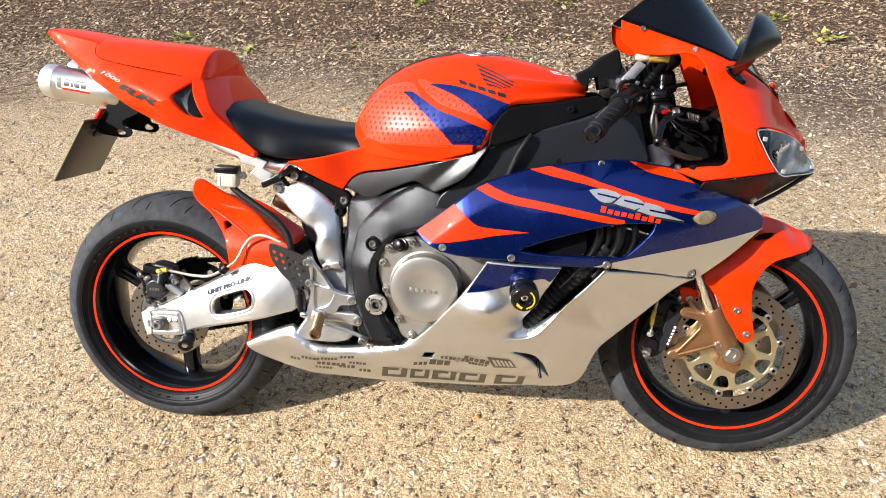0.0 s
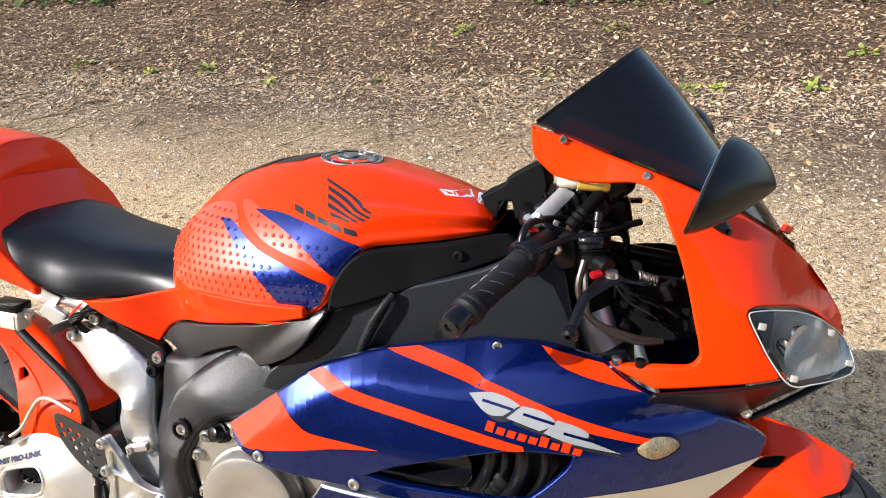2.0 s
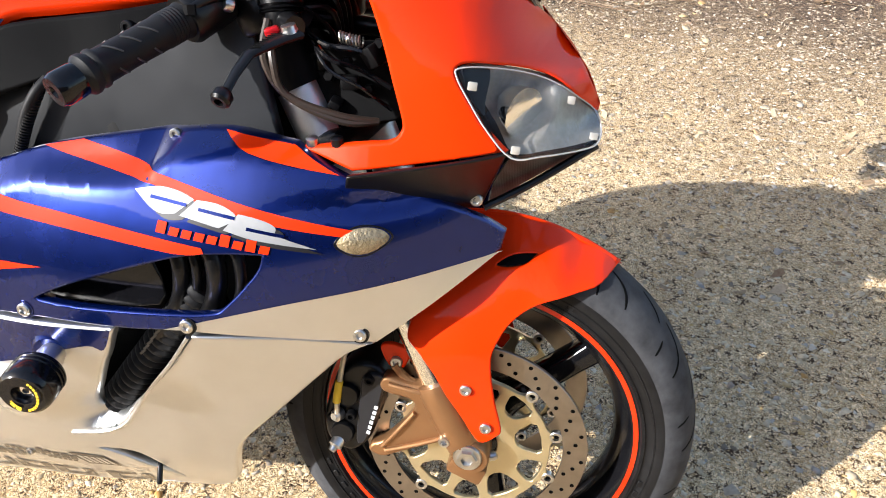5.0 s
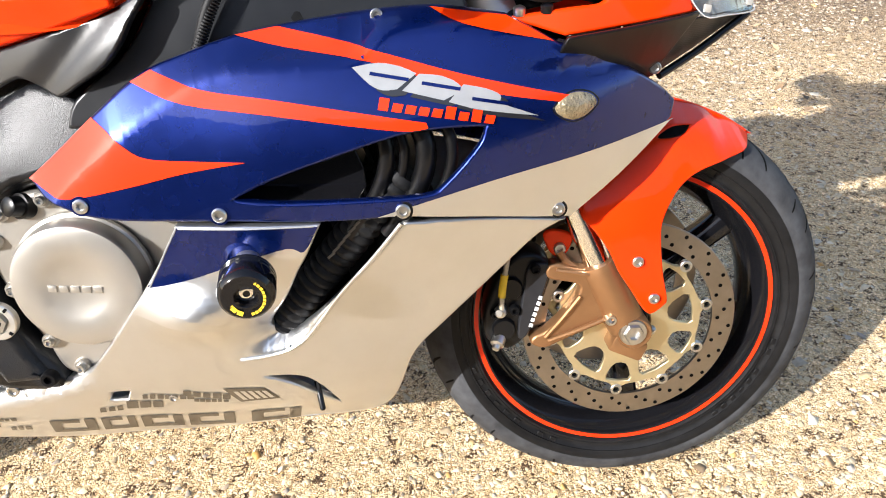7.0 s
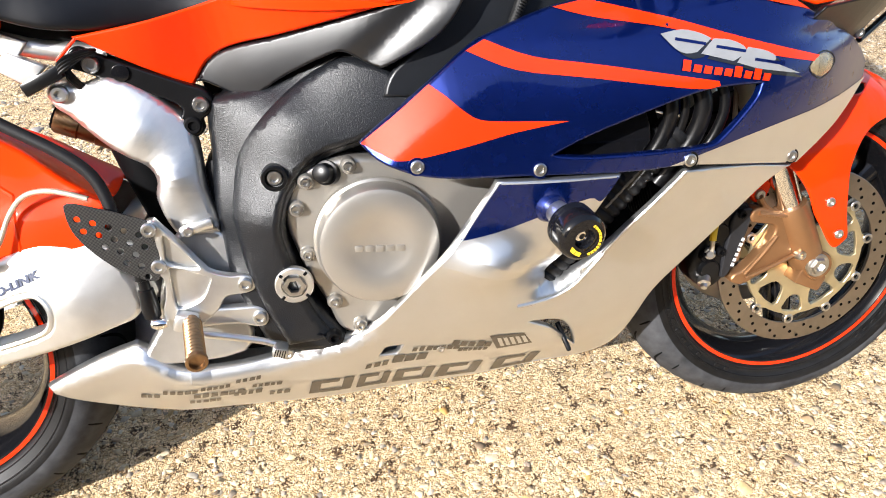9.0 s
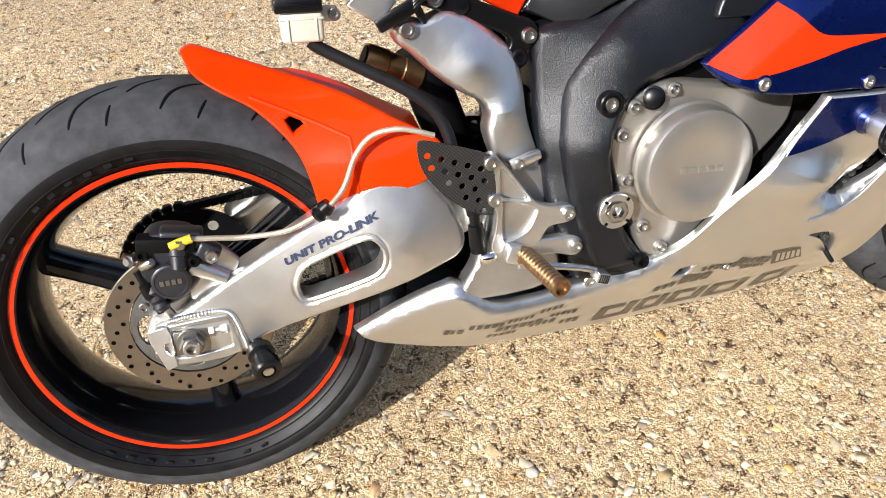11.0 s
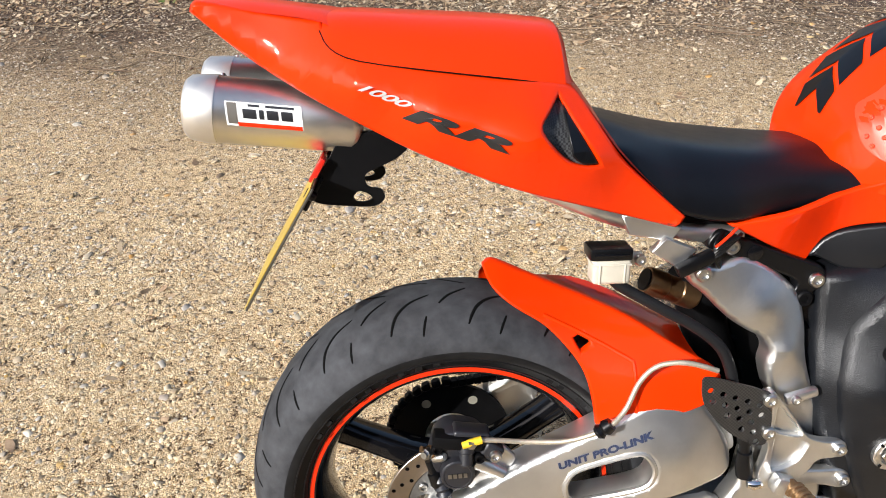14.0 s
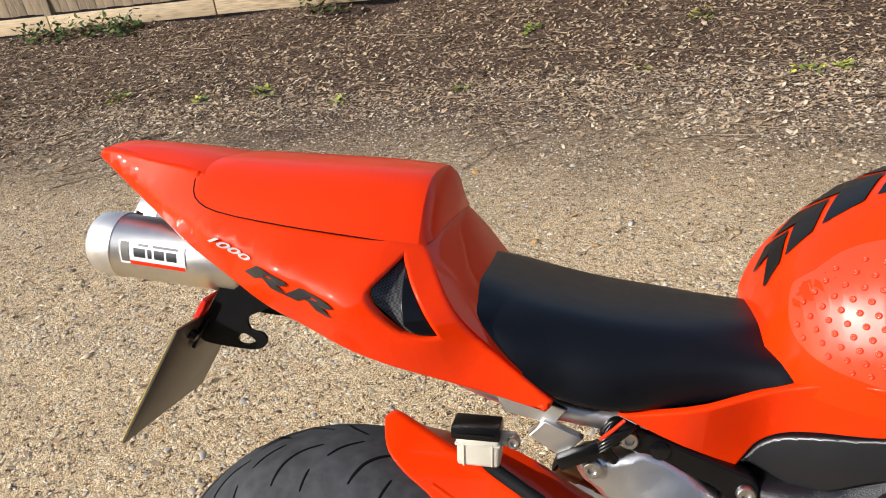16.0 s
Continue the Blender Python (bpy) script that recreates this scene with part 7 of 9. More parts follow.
part("reflector", spun((1.434, -0.082, 0.779), (1.464, -0.102, 0.770), [(0, 0.004), (0.08, 0.011), (0.3, 0.019), (0.65, 0.025), (1, 0.0285)], 40), CHROME, glass, "bright reflector bowl")
part("lamp_shroud", panel([(1.404, 0.822), (1.43, 0.818), (1.428, 0.775), (1.455, 0.735), (1.434, 0.762), (1.413, 0.795)], lambda x, z: nose_f(x, z) + 0.008, 0, (), 0.02, 0), BLACK_SATIN, glass)
for x, z in ((1.416, 0.806), (1.517, 0.778), (1.462, 0.738), (1.545, 0.737)):
    part("lens_tab", block((x, nose_f(x, z) - 0.0035, z), (0.010, 0.003, 0.009), (0, 10, 20), 0.001), surface("milky_clip", (0.40, 0.38, 0.34), 0.3, 0.0, 0.3), glass)

# screen
def screen_row(u):
    rx, ry, rz = (np.interp(u, [0, 0.25, 0.5, 0.75, 1], c) for c in ([1.118, 1.195, 1.285, 1.372, 1.462], [-0.124, -0.128, -0.128, -0.104, -0.042], [1.047, 1.019, 0.987, 0.949, 0.890]))
    cx, cz = (np.interp(u, [0, 0.25, 0.5, 0.75, 1], c) for c in ([1.243, 1.297, 1.352, 1.410, 1.474], [1.147, 1.092, 1.026, 0.957, 0.872]))
    c0 = mid(cz) + 0.006
    out = []
    for s in np.linspace(-1, 1, 33):
        q = abs(s)
        k = (1 - q ** 2.1)
        y = c0 + s * (c0 - ry)
        out.append((rx + (cx - rx) * k, y, rz + (cz - rz) * k + 0.004))
    return out


scr_rows = [screen_row(u) for u in np.linspace(0, 1, 25)]
scr = loft(scr_rows, False)
edge_in = loft([[(x - 0.002, y, z - 0.003) for x, y, z in r] for r in scr_rows], False)
screen_ob = part("windscreen", joined(scr, edge_in), SCREEN, bike, "dark smoked double-bubble screen", 60)
part("screen_edge", tube([tuple(p) for p in scr_rows[0]], 0.0022, 8, 1), SCREEN, screen_ob)
for k in range(4):
    part("lettering", block((1.4480 + k * 0.0042, -0.036 + k * 0.0085, 0.9120 - k * 0.0026), (0.003, 0.006, 0.011), (0, 45, 50), 0), RED, screen_ob)
nose_tip = loft([[(1.462 + 0.014 * u + 0.012 * (1 - s * s), mid(0.87) + s * (0.058 - 0.03 * u), 0.893 - 0.030 * u - 0.014 * (1 - s * s)) for s in np.linspace(-1, 1, 9)] for u in (0, 0.5, 1, 1.3)], False)
part("screen_foot", nose_tip, surface("smoked_clear_plastic", (0.12, 0.09, 0.06), 0.1, 0.3, 1.0), screen_ob, "lighter clear foot of the screen")

# mirrors: a rim round the glass and a bowl that closes to a blunt point ahead
MIRROR_RIM = [(1.300, -0.345, 0.962), (1.306, -0.352, 0.985), (1.318, -0.338, 1.018), (1.332, -0.300, 1.044), (1.342, -0.264, 1.051), (1.343, -0.232, 1.036), (1.332, -0.220, 1.000), (1.318, -0.226, 0.968), (1.306, -0.262, 0.954), (1.300, -0.310, 0.953)]


def mirror(sgn):
    def F(p):
        return Vector(p) if sgn < 0 else Vector((p[0] - 0.006, 2 * mid(p[2]) - p[1] + 0.015, p[2] + 0.008))
    rim = [F(p) for p in spline(MIRROR_RIM, 5)]
    mid_p = sum(rim, Vector()) / len(rim)
    tip = F((1.390, -0.272, 1.000)) - mid_p
    rows = [[mid_p + (p - mid_p) * 0.95 - tip * 0.03 for p in rim], [mid_p + (p - mid_p) * 1.0 for p in rim]]
    for u in (0.12, 0.28, 0.46, 0.63, 0.78, 0.89, 0.96, 0.995):
        rows.append([mid_p + (p - mid_p) * (1 - u ** 1.55) ** 0.85 + tip * u for p in rim])
    m_ = part("mirror", loft(rows), BLACK_SATIN, bike, "satin black teardrop mirror on a short stalk", 50)
    g = [mid_p + (p - mid_p) * 0.90 - tip * 0.05 for p in rim]
    part("mirror_glass", loft([g, [p + tip * 0.03 for p in g]]), MIRROR_GLASS, m_, "mirror glass")
    by = nose_f(1.345, 0.939) if sgn < 0 else 2 * mid(0.939) - nose_f(1.345, 0.939)
    end = mid_p + tip * 0.35
    part("mirror_stalk", tube([(1.345, by - sgn * 0.008, 0.937), (1.347, by + sgn * 0.014, 0.945), tuple((Vector((1.347, by + sgn * 0.014, 0.945)) + end) / 2 + Vector((0.006, 0, -0.006))), tuple(end)], 0.0095, 12), BLACK_SATIN, m_)
    foot = [(1.3260, 0.9500), (1.3310, 0.9535), (1.3410, 0.9530), (1.3545, 0.9450), (1.3680, 0.9290), (1.3722, 0.9180), (1.3650, 0.9150), (1.3470, 0.9255), (1.3320, 0.9380)]
    bm_ = panel(foot, lambda x, z: nose_f(x, z) - 0.006, 0.008, (), 0.02, 0.005)
    if sgn > 0:
        bm_ = mirrored(bm_)
    foot_ob = part("mirror_foot", bm_, BLACK_SATIN, m_)
    if sgn < 0:
        for x, z in ((1.3355, 0.9455), (1.3650, 0.9215)):
            bolt(foot_ob, x, nose_f(x, z) - 0.0065, z, 0.0052, BLACK_GLOSS, 0.004)


mirror(-1)
mirror(1)

# bars and controls
for sgn in (-1, 1):
    def P(x, y, z):
        return (x, y if sgn < 0 else 2 * mid(z) - y, z)
    inner, outer = P(1.118, -0.158, 0.876), P(1.051, -0.290, 0.822)
    d_ = Vector(outer) - Vector(inner)
    bar = part("handlebar", spun(P(1.150, -0.095, 0.902), outer, [(0, 0.011), (1, 0.011)], 18), BLACK_SATIN, bike, "black clip-on handlebar")
    prof = [(0, 0.0235), (0.02, 0.0235), (0.04, 0.0205), (0.10, 0.0190)]
    prof += [(0.12 + 0.012 * k, 0.0187 if k % 2 else 0.0180) for k in range(12)]
    prof += [(0.28, 0.0178), (0.52, 0.0172), (0.74, 0.0176), (0.76, 0.0200), (0.78, 0.0200), (0.80, 0.0180), (0.83, 0.0205), (0.86, 0.0205), (0.88, 0.0175), (0.90, 0.0165)]
    grip = part("grip", spun(inner, outer, prof, 30), GRIP, bar, "black rubber grip with slanted cuts")
    gu, gv = frame_at(d_)
    for k in range(12):
        s0, a0 = 0.34 + 0.135 * (k % 3), 2 * math.pi * (k // 3) / 4 + 0.4
        pts = []
        for j in range(5):
            s_, a_ = s0 + 0.075 * j / 4, a0 + 0.9 * j / 4
            pts.append(Vector(inner) + d_ * s_ + (gu * math.cos(a_) + gv * math.sin(a_)) * 0.0176)
        part("grip_cut", tube(pts, 0.0010, 6, 2), surface("grip_edge", (0.035, 0.035, 0.036), 0.5) if k == 0 and sgn < 0 else bpy.data.materials["grip_edge"], grip)
    part("bar_end", spun(Vector(inner) + d_ * 0.90, Vector(inner) + d_ * 1.07, [(0, 0.0165), (0.15, 0.0172), (0.8, 0.0172), (1, 0.0145), (1, 0.006), (0.9, 0.005), (0.9, 0.0004)], 28), BLACK_GLOSS, bar, "black bar end weight")
    sw_ob = part("switch_housing", spun(P(1.137, -0.120, 0.891), P(1.112, -0.168, 0.871), [(0, 0.020), (0.05, 0.024), (0.45, 0.026), (0.9, 0.0275), (1, 0.024)], 24), BLACK_SATIN, bar)
    part("switch_red" if sgn < 0 else "switch_button", block(P(1.122, -0.140, 0.909), (0.014, 0.012, 0.008), (0, 35, 0), 0.002), RED if sgn < 0 else DARK, sw_ob)
    part("throttle_cable", tube([P(1.108, -0.166, 0.893), P(1.112, -0.158, 0.912), P(1.125, -0.135, 0.921), P(1.16, -0.095, 0.918), P(1.22, -0.06, 0.905)], 0.0048, 10), BLACK_SATIN, bar)
    part("throttle_cable", tube([P(1.128, -0.178, 0.884), P(1.145, -0.160, 0.893), P(1.175, -0.125, 0.899), P(1.22, -0.10, 0.908), P(1.26, -0.07, 0.915)], 0.0048, 10), BLACK_SATIN, bar)
    for q in (P(1.108, -0.166, 0.893), P(1.128, -0.178, 0.884)):
        part("cable_nut", spun(Vector(q) - Vector((0, 0, 0.006)), Vector(q) + Vector((0, 0, 0.004)), [(0, 0.0075), (1, 0.0075), (1, 0.003)], 6), DARK, bar)
    lev = part("brake_lever" if sgn < 0 else "clutch_lever", loft([[tuple(Vector(c) + Vector((0.0, 0, 1)) * (h_ * math.sin(a)) + Vector((0.8, 0.2 * sgn, 0)).normalized() * (t_ * math.cos(a))) for a in np.linspace(0, 2 * math.pi, 13)[:-1]] for c, h_, t_ in
               ((P(1.231, -0.163, 0.857), 0.006, 0.014), (P(1.218, -0.175, 0.853), 0.0055, 0.013), (P(1.207, -0.193, 0.847), 0.005, 0.009), (P(1.198, -0.205, 0.842), 0.0045, 0.0075), (P(1.191, -0.225, 0.826), 0.0045, 0.0065), (P(1.187, -0.240, 0.812), 0.0045, 0.006))]), BLACK_SATIN, bar, "short black adjustable lever")
    part("lever_ball", spun(P(1.187, -0.240, 0.812), P(1.1845, -0.252, 0.803), [(0, 0.007), (0.3, 0.0105), (0.8, 0.0105), (1, 0.008), (1, 0.005), (0.6, 0.004), (0.6, 0.0003)], 18), BLACK_SATIN, lev)
    for k in range(8):
        # black bars on the lever draw the shaded slots
        part("lever_slot", block(P(1.216 - k * 0.0016, -0.1725 - k * 0.0040, 0.8590 - k * 0.0014), (0.011, 0.0016, 0.0012), (0, 0, 15), 0), RECESS_SHADE, lev)
    part("lever_pivot", spun(P(1.229, -0.163, 0.853), P(1.227, -0.167, 0.868), [(0, 0.009), (0.6, 0.009), (0.65, 0.0085), (0.95, 0.008), (1, 0.004), (1, 0.0003)], 18), STEEL, lev)
    part("lever_adjuster", block(P(1.208, -0.164, 0.861), (0.016, 0.013, 0.009), (0, -15, 20), 0.003), surface("red_anodised", (0.55, 0.01, 0.015), 0.3, 0.6) if sgn < 0 else RED, lev, "red adjuster")
    mc = part("master_cylinder", spun(P(1.200, -0.112, 0.852), P(1.196, -0.106, 0.892), [(0, 0.016), (0.15, 0.021), (0.55, 0.022), (0.58, 0.025), (0.62, 0.022), (0.66, 0.025), (0.72, 0.022), (0.78, 0.025), (1, 0.025)], 28), BLACK_SATIN, bar, "black round brake master cylinder")
    part("master_lid", spun(P(1.1962, -0.1062, 0.890), P(1.195, -0.105, 0.902), [(0, 0.027), (0.6, 0.027), (0.85, 0.025), (1, 0.021), (1, 0.0175), (0.8, 0.017), (0.8, 0.0005)], 32), BLACK_GLOSS, mc)
    part("master_barrel", spun(P(1.222, -0.135, 0.862), P(1.175, -0.085, 0.875), [(0, 0.012), (0.3, 0.014), (0.8, 0.014), (1, 0.010)], 16), BLACK_SATIN, mc)
    part("lid_screw", spun(P(1.214, -0.112, 0.898), P(1.2135, -0.112, 0.904), [(0, 0.005), (0.8, 0.005), (1, 0.003), (1, 0.0003)], 12), STEEL, mc)

yoke = part("top_yoke", panel([(1.085, 0.0), (1.10, 0.11), (1.14, 0.135), (1.17, 0.12), (1.165, 0.06), (1.175, 0.0), (1.165, -0.06), (1.17, -0.12), (1.14, -0.135), (1.10, -0.11)], 0, 0.02, (), 0.05, 0.004, side=1), BLACK_SATIN, bike, "black top yoke")
for v in yoke.data.vertices:
    x, y, z = v.co
    v.co = (x - 0.0 + y * 0.2, z + mid(0.92), 0.918 + y + (1.13 - x) * 0.25)
part("yoke_nut", spun((1.125, mid(0.93), 0.915), (1.118, mid(0.94), 0.946), [(0, 0.022), (0.6, 0.022), (0.65, 0.018), (1, 0.016), (1, 0.008), (0.7, 0.007), (0.7, 0.0005)], 6), ALLOY, yoke)
part("ignition_switch", spun((1.095, mid(0.93), 0.90), (1.086, mid(0.94), 0.938), [(0, 0.022), (0.9, 0.022), (1, 0.019), (1, 0.006), (0.95, 0.004), (0.95, 0.0004)], 24), BLACK_SATIN, yoke)
gauge = part("instrument_pod", block((1.20, mid(0.96), 0.952), (0.10, 0.17, 0.055), (0, -38, 0), 0.016, 3), BLACK_SATIN, bike, "black instrument pod")
part("gauge_face", block((1.183, mid(0.96), 0.975), (0.075, 0.14, 0.004), (0, -38, 0), 0.002), SCREEN, gauge)
box = part("alarm_box", panel([(1.024, 0.931, 1), (1.058, 0.949), (1.064, 0.960, 1), (1.108, 0.985), (1.117, 0.983), (1.126, 0.950, 1), (1.112, 0.905, 1), (1.078, 0.898, 1), (1.072, 0.925, 1), (1.055, 0.922, 1), (1.052, 0.893, 1), (1.036, 0.899, 1)], -0.026, 0.075, (), 0.05, 0.004), BLACK_MATT, bike, "black box on the yoke")
part("box_rib", block((1.062, -0.023, 0.928), (0.004, 0.004, 0.05), (0, 30, 0), 0.001), BLACK_SATIN, box)
part("box_rib", block((1.048, -0.023, 0.918), (0.004, 0.004, 0.04), (0, 30, 0), 0.001), BLACK_SATIN, box)
brk = part("reservoir_bracket", loft([[(1.127 + 0.034 * u + dx, -0.124 + 0.026 * u + dy, 0.922 + 0.036 * u + dz) for dx, dy, dz in ((-0.009, -0.004, 0.006), (0.009, 0.006, -0.006), (0.011, 0.007, -0.003), (-0.007, -0.003, 0.009))] for u in (-0.1, 0.2, 0.6, 0.95)]), surface("bare_bright_aluminium", (0.78, 0.77, 0.74), 0.45, 0.3), bike, "bright bent aluminium bracket")
part("bracket_bolt", spun((1.128, -0.126, 0.921), (1.125, -0.135, 0.928), [(0, 0.006), (0.6, 0.006), (1, 0.0045), (1, 0.0005)], 14), STEEL, brk)
pot2 = part("front_fluid_pot", spun((1.172, -0.100, 0.971), (1.216, -0.094, 0.968), [(0, 0.009), (0.05, 0.0115), (0.9, 0.0115), (1, 0.009), (1, 0.0005)], 24), surface("amber_fluid_pot", (0.55, 0.33, 0.05), 0.25, 0.0, 0.5), bike, "amber brake fluid pot with a clear cap")
part("pot_cap", spun((1.146, -0.103, 0.973), (1.174, -0.100, 0.971), [(0, 0.0005), (0, 0.008), (0.2, 0.0105), (0.9, 0.0105), (1, 0.009)], 24), CREAM, pot2)
part("switch_block", block((1.224, -0.012, 0.914), (0.046, 0.036, 0.050), (0, -12, 0), 0.009, 3), BLACK_SATIN, bike, "black rounded relay block")
part("cable_boot", spun((1.207, -0.094, 0.958), (1.168, -0.128, 0.914), [(0, 0.007), (0.1, 0.0095), (0.55, 0.0085), (0.6, 0.0105), (0.68, 0.0085), (0.74, 0.0105), (0.82, 0.008), (0.88, 0.010), (1, 0.008)], 18), BLACK_MATT, bike)
part("brake_switch", spun((1.205, -0.108, 0.934), (1.203, -0.114, 0.910), [(0, 0.006), (0.1, 0.0085), (0.55, 0.0085), (0.6, 0.006), (0.9, 0.006), (1, 0.004), (1, 0.0004)], 16), BLACK_SATIN, bike)
part("switch_tip", spun((1.203, -0.114, 0.912), (1.2025, -0.1155, 0.906), [(0, 0.0045), (1, 0.004), (1, 0.0004)], 12), STEEL, bike)
part("yoke_clamp", block((1.122, -0.112, 0.912), (0.030, 0.014, 0.013), (15, -25, 30), 0.004, 2), ALLOY, bike, "bare alloy clamp")
part("clamp_cap", spun((1.112, -0.118, 0.917), (1.110, -0.124, 0.923), [(0, 0.0075), (0.6, 0.0075), (1, 0.005), (1, 0.0005)], 12), STEEL, bike)
# dark dash back, loom covers and switch blocks round the steering head
part("dash_back", block((1.165, mid(0.93), 0.925), (0.11, 0.18, 0.05), (0, -22, 0), 0.012, 3), BLACK_SATIN, bike, "black dash bracket")
for k in range(7):
    part("dash_rib", block((1.135 + 0.012 * k, -0.088, 0.935 + 0.005 * k), (0.004, 0.010, 0.035), (0, -22, 0), 0.001), BLACK_MATT, bike)
part("loom_cover", tube([(1.11, -0.05, 0.90), (1.14, -0.095, 0.90), (1.18, -0.105, 0.885), (1.22, -0.09, 0.86)], 0.014, 12), BLACK_MATT, bike)
part("bar_clamp", spun(along(-0.102, 0.60), along(-0.102, 0.648), [(0, 0.033), (0.1, 0.036), (0.9, 0.036), (1, 0.033)], 28), BLACK_SATIN, bike, "black clip-on clamp")
part("clamp_bolt", spun((1.155, -0.142, 0.885), (1.150, -0.150, 0.887), [(0, 0.008), (0.7, 0.008), (1, 0.006), (1, 0.0005)], 12), STEEL, bike)
for k in range(5):
    part("brass_clip", block((1.150 + 0.017 * k, -0.128 + 0.005 * k, 0.918 - 0.006 * k), (0.008, 0.006, 0.007), (10 * k, 20, 15 * k), 0.001), BRASS if k % 2 else STEEL, bike)

# cables and looms round the steering head
random.seed(9)
for k in range(9):
    y0 = -0.10 + 0.02 * k
    part("cable", tube([(1.14, y0, 0.90 - 0.004 * k), (1.19, y0 * 0.8 - 0.02, 0.895 + random.uniform(-0.03, 0.03)), (1.24, y0 * 0.6 - 0.01, 0.86 + random.uniform(-0.03, 0.03)), (1.24, y0 * 0.5, 0.78)], random.choice((0.003, 0.004, 0.005)), 8), BLACK_SATIN if k % 3 else DARK, bike)
for k in range(2):
    part("brake_pipe", tube([(1.19, -0.13 + 0.01 * k, 0.87), (1.185 + 0.01 * k, -0.14, 0.83), (1.205, -0.135, 0.79), (1.26, -0.12, 0.765 - 0.006 * k), (1.30, -0.10, 0.755)], 0.0045, 8), surface("brown_black_hose", (0.035, 0.024, 0.018), 0.4), bike)
part("steering_stem", block((1.16, mid(0.75), 0.76), (0.09, 0.15, 0.16), (0, -24, 0), 0.015), DARK, bike)
part("lower_yoke", block((1.225, mid(0.7), 0.715), (0.08, 0.26, 0.04), (0, -24, 0), 0.012), BLACK_SATIN, bike)
part("headlamp_back", block((1.37, mid(0.8), 0.80), (0.06, 0.20, 0.12), (0, -20, 0), 0.02), DARK, bike)
part("nose_stay", tube([(1.17, mid(0.85), 0.86), (1.26, mid(0.85), 0.85), (1.34, mid(0.85), 0.84)], 0.012, 10), BLACK_SATIN, bike)
both("inner_duct", panel([(1.20, 0.74), (1.32, 0.755), (1.335, 0.79), (1.325, 0.842), (1.22, 0.832), (1.20, 0.79)], -0.092, 0.01, (), 0.03, 0.004), BLACK_MATT, bike, "black air duct inside the nose")
for k, (x, y, z, s) in enumerate(((1.27, -0.105, 0.80, 0.020), (1.25, -0.10, 0.775, 0.014), (1.30, -0.11, 0.83, 0.024), (1.235, -0.09, 0.82, 0.018))):
    part("connector", block((x, y, z), (s, 0.018, s * 0.8), (20 * k, 30 * k, 10), 0.003), BLACK_SATIN if k % 2 else DARK, bike)
coil = [(1.262 + 0.026 * k / 60, -0.108 + 0.006 * math.cos(k * 0.75), 0.850 - 0.006 * k / 60 + 0.006 * math.sin(k * 0.75)) for k in range(61)]
part("return_spring", tube(coil, 0.0011, 6, 1), STEEL, bike, "small coil spring")
for x, z in ((1.268, 0.822), (1.292, 0.792), (1.246, 0.806), (1.306, 0.842)):
    part("nose_bolt", spun((x, -0.100, z), (x + 0.001, -0.112, z + 0.001), [(0, 0.0065), (0.7, 0.0065), (1, 0.005), (1, 0.0005)], 6), DARK, bike)
for k in range(3):
    part("nose_cable", tube([(1.215, -0.10 + 0.01 * k, 0.862), (1.245, -0.112, 0.842 - 0.012 * k), (1.285, -0.114, 0.836 - 0.02 * k), (1.318, -0.105, 0.82 - 0.025 * k)], 0.0036 - 0.0006 * k, 8), BLACK_GLOSS, bike)
# side stand on the far side
part("side_stand", tube([(0.66, 0.13, 0.30), (0.64, 0.20, 0.16), (0.62, 0.262, 0.068)], 0.012, 10), BLACK_SATIN, bike, "black side stand")

# ---- the place ----
GRAVEL, nt, b = nodes_of("sandy_gravel_and_leaf_litter")
tc = nt.nodes.new("ShaderNodeTexCoord")
n1, n2, n3, n4 = noise_node(nt, 1.1, 5, 0.6), noise_node(nt, 55, 6, 0.7), noise_node(nt, 210, 4), noise_node(nt, 7, 4, 0.6)
grit = nt.nodes.new("ShaderNodeTexVoronoi")
grit.inputs["Scale"].default_value = 150
chips = nt.nodes.new("ShaderNodeTexVoronoi")
chips.inputs["Scale"].default_value = 62
warp = nt.nodes.new("ShaderNodeMix")
warp.data_type, warp.blend_type = "RGBA", "ADD"
warp.inputs["Factor"].default_value = 0.03
nt.links.new(tc.outputs["Object"], warp.inputs[6])
nt.links.new(noise_node(nt, 90, 3).outputs["Color"], warp.inputs[7])
nt.links.new(warp.outputs[2], grit.inputs["Vector"])
nt.links.new(warp.outputs[2], chips.inputs["Vector"])
sand = ramp_node(nt, n2.outputs["Fac"], [(0.26, (0.56, 0.425, 0.270)), (0.40, (0.82, 0.655, 0.445)), (0.58, (0.90, 0.745, 0.530)), (0.78, (0.95, 0.84, 0.65))])
litter = ramp_node(nt, n2.outputs["Fac"], [(0.30, (0.030, 0.019, 0.014)), (0.5, (0.115, 0.072, 0.052)), (0.7, (0.30, 0.21, 0.155))])
sep = nt.nodes.new("ShaderNodeSeparateXYZ")
nt.links.new(tc.outputs["Object"], sep.inputs[0])


def math_node(op, a, b_=None, c=None):
    m = nt.nodes.new("ShaderNodeMath")
    m.operation = op
    for i, v in enumerate((a, b_, c)):
        if v is None:
            continue
        if isinstance(v, (int, float)):
            m.inputs[i].default_value = v
        else:
            nt.links.new(v, m.inputs[i])
    return m.outputs[0]


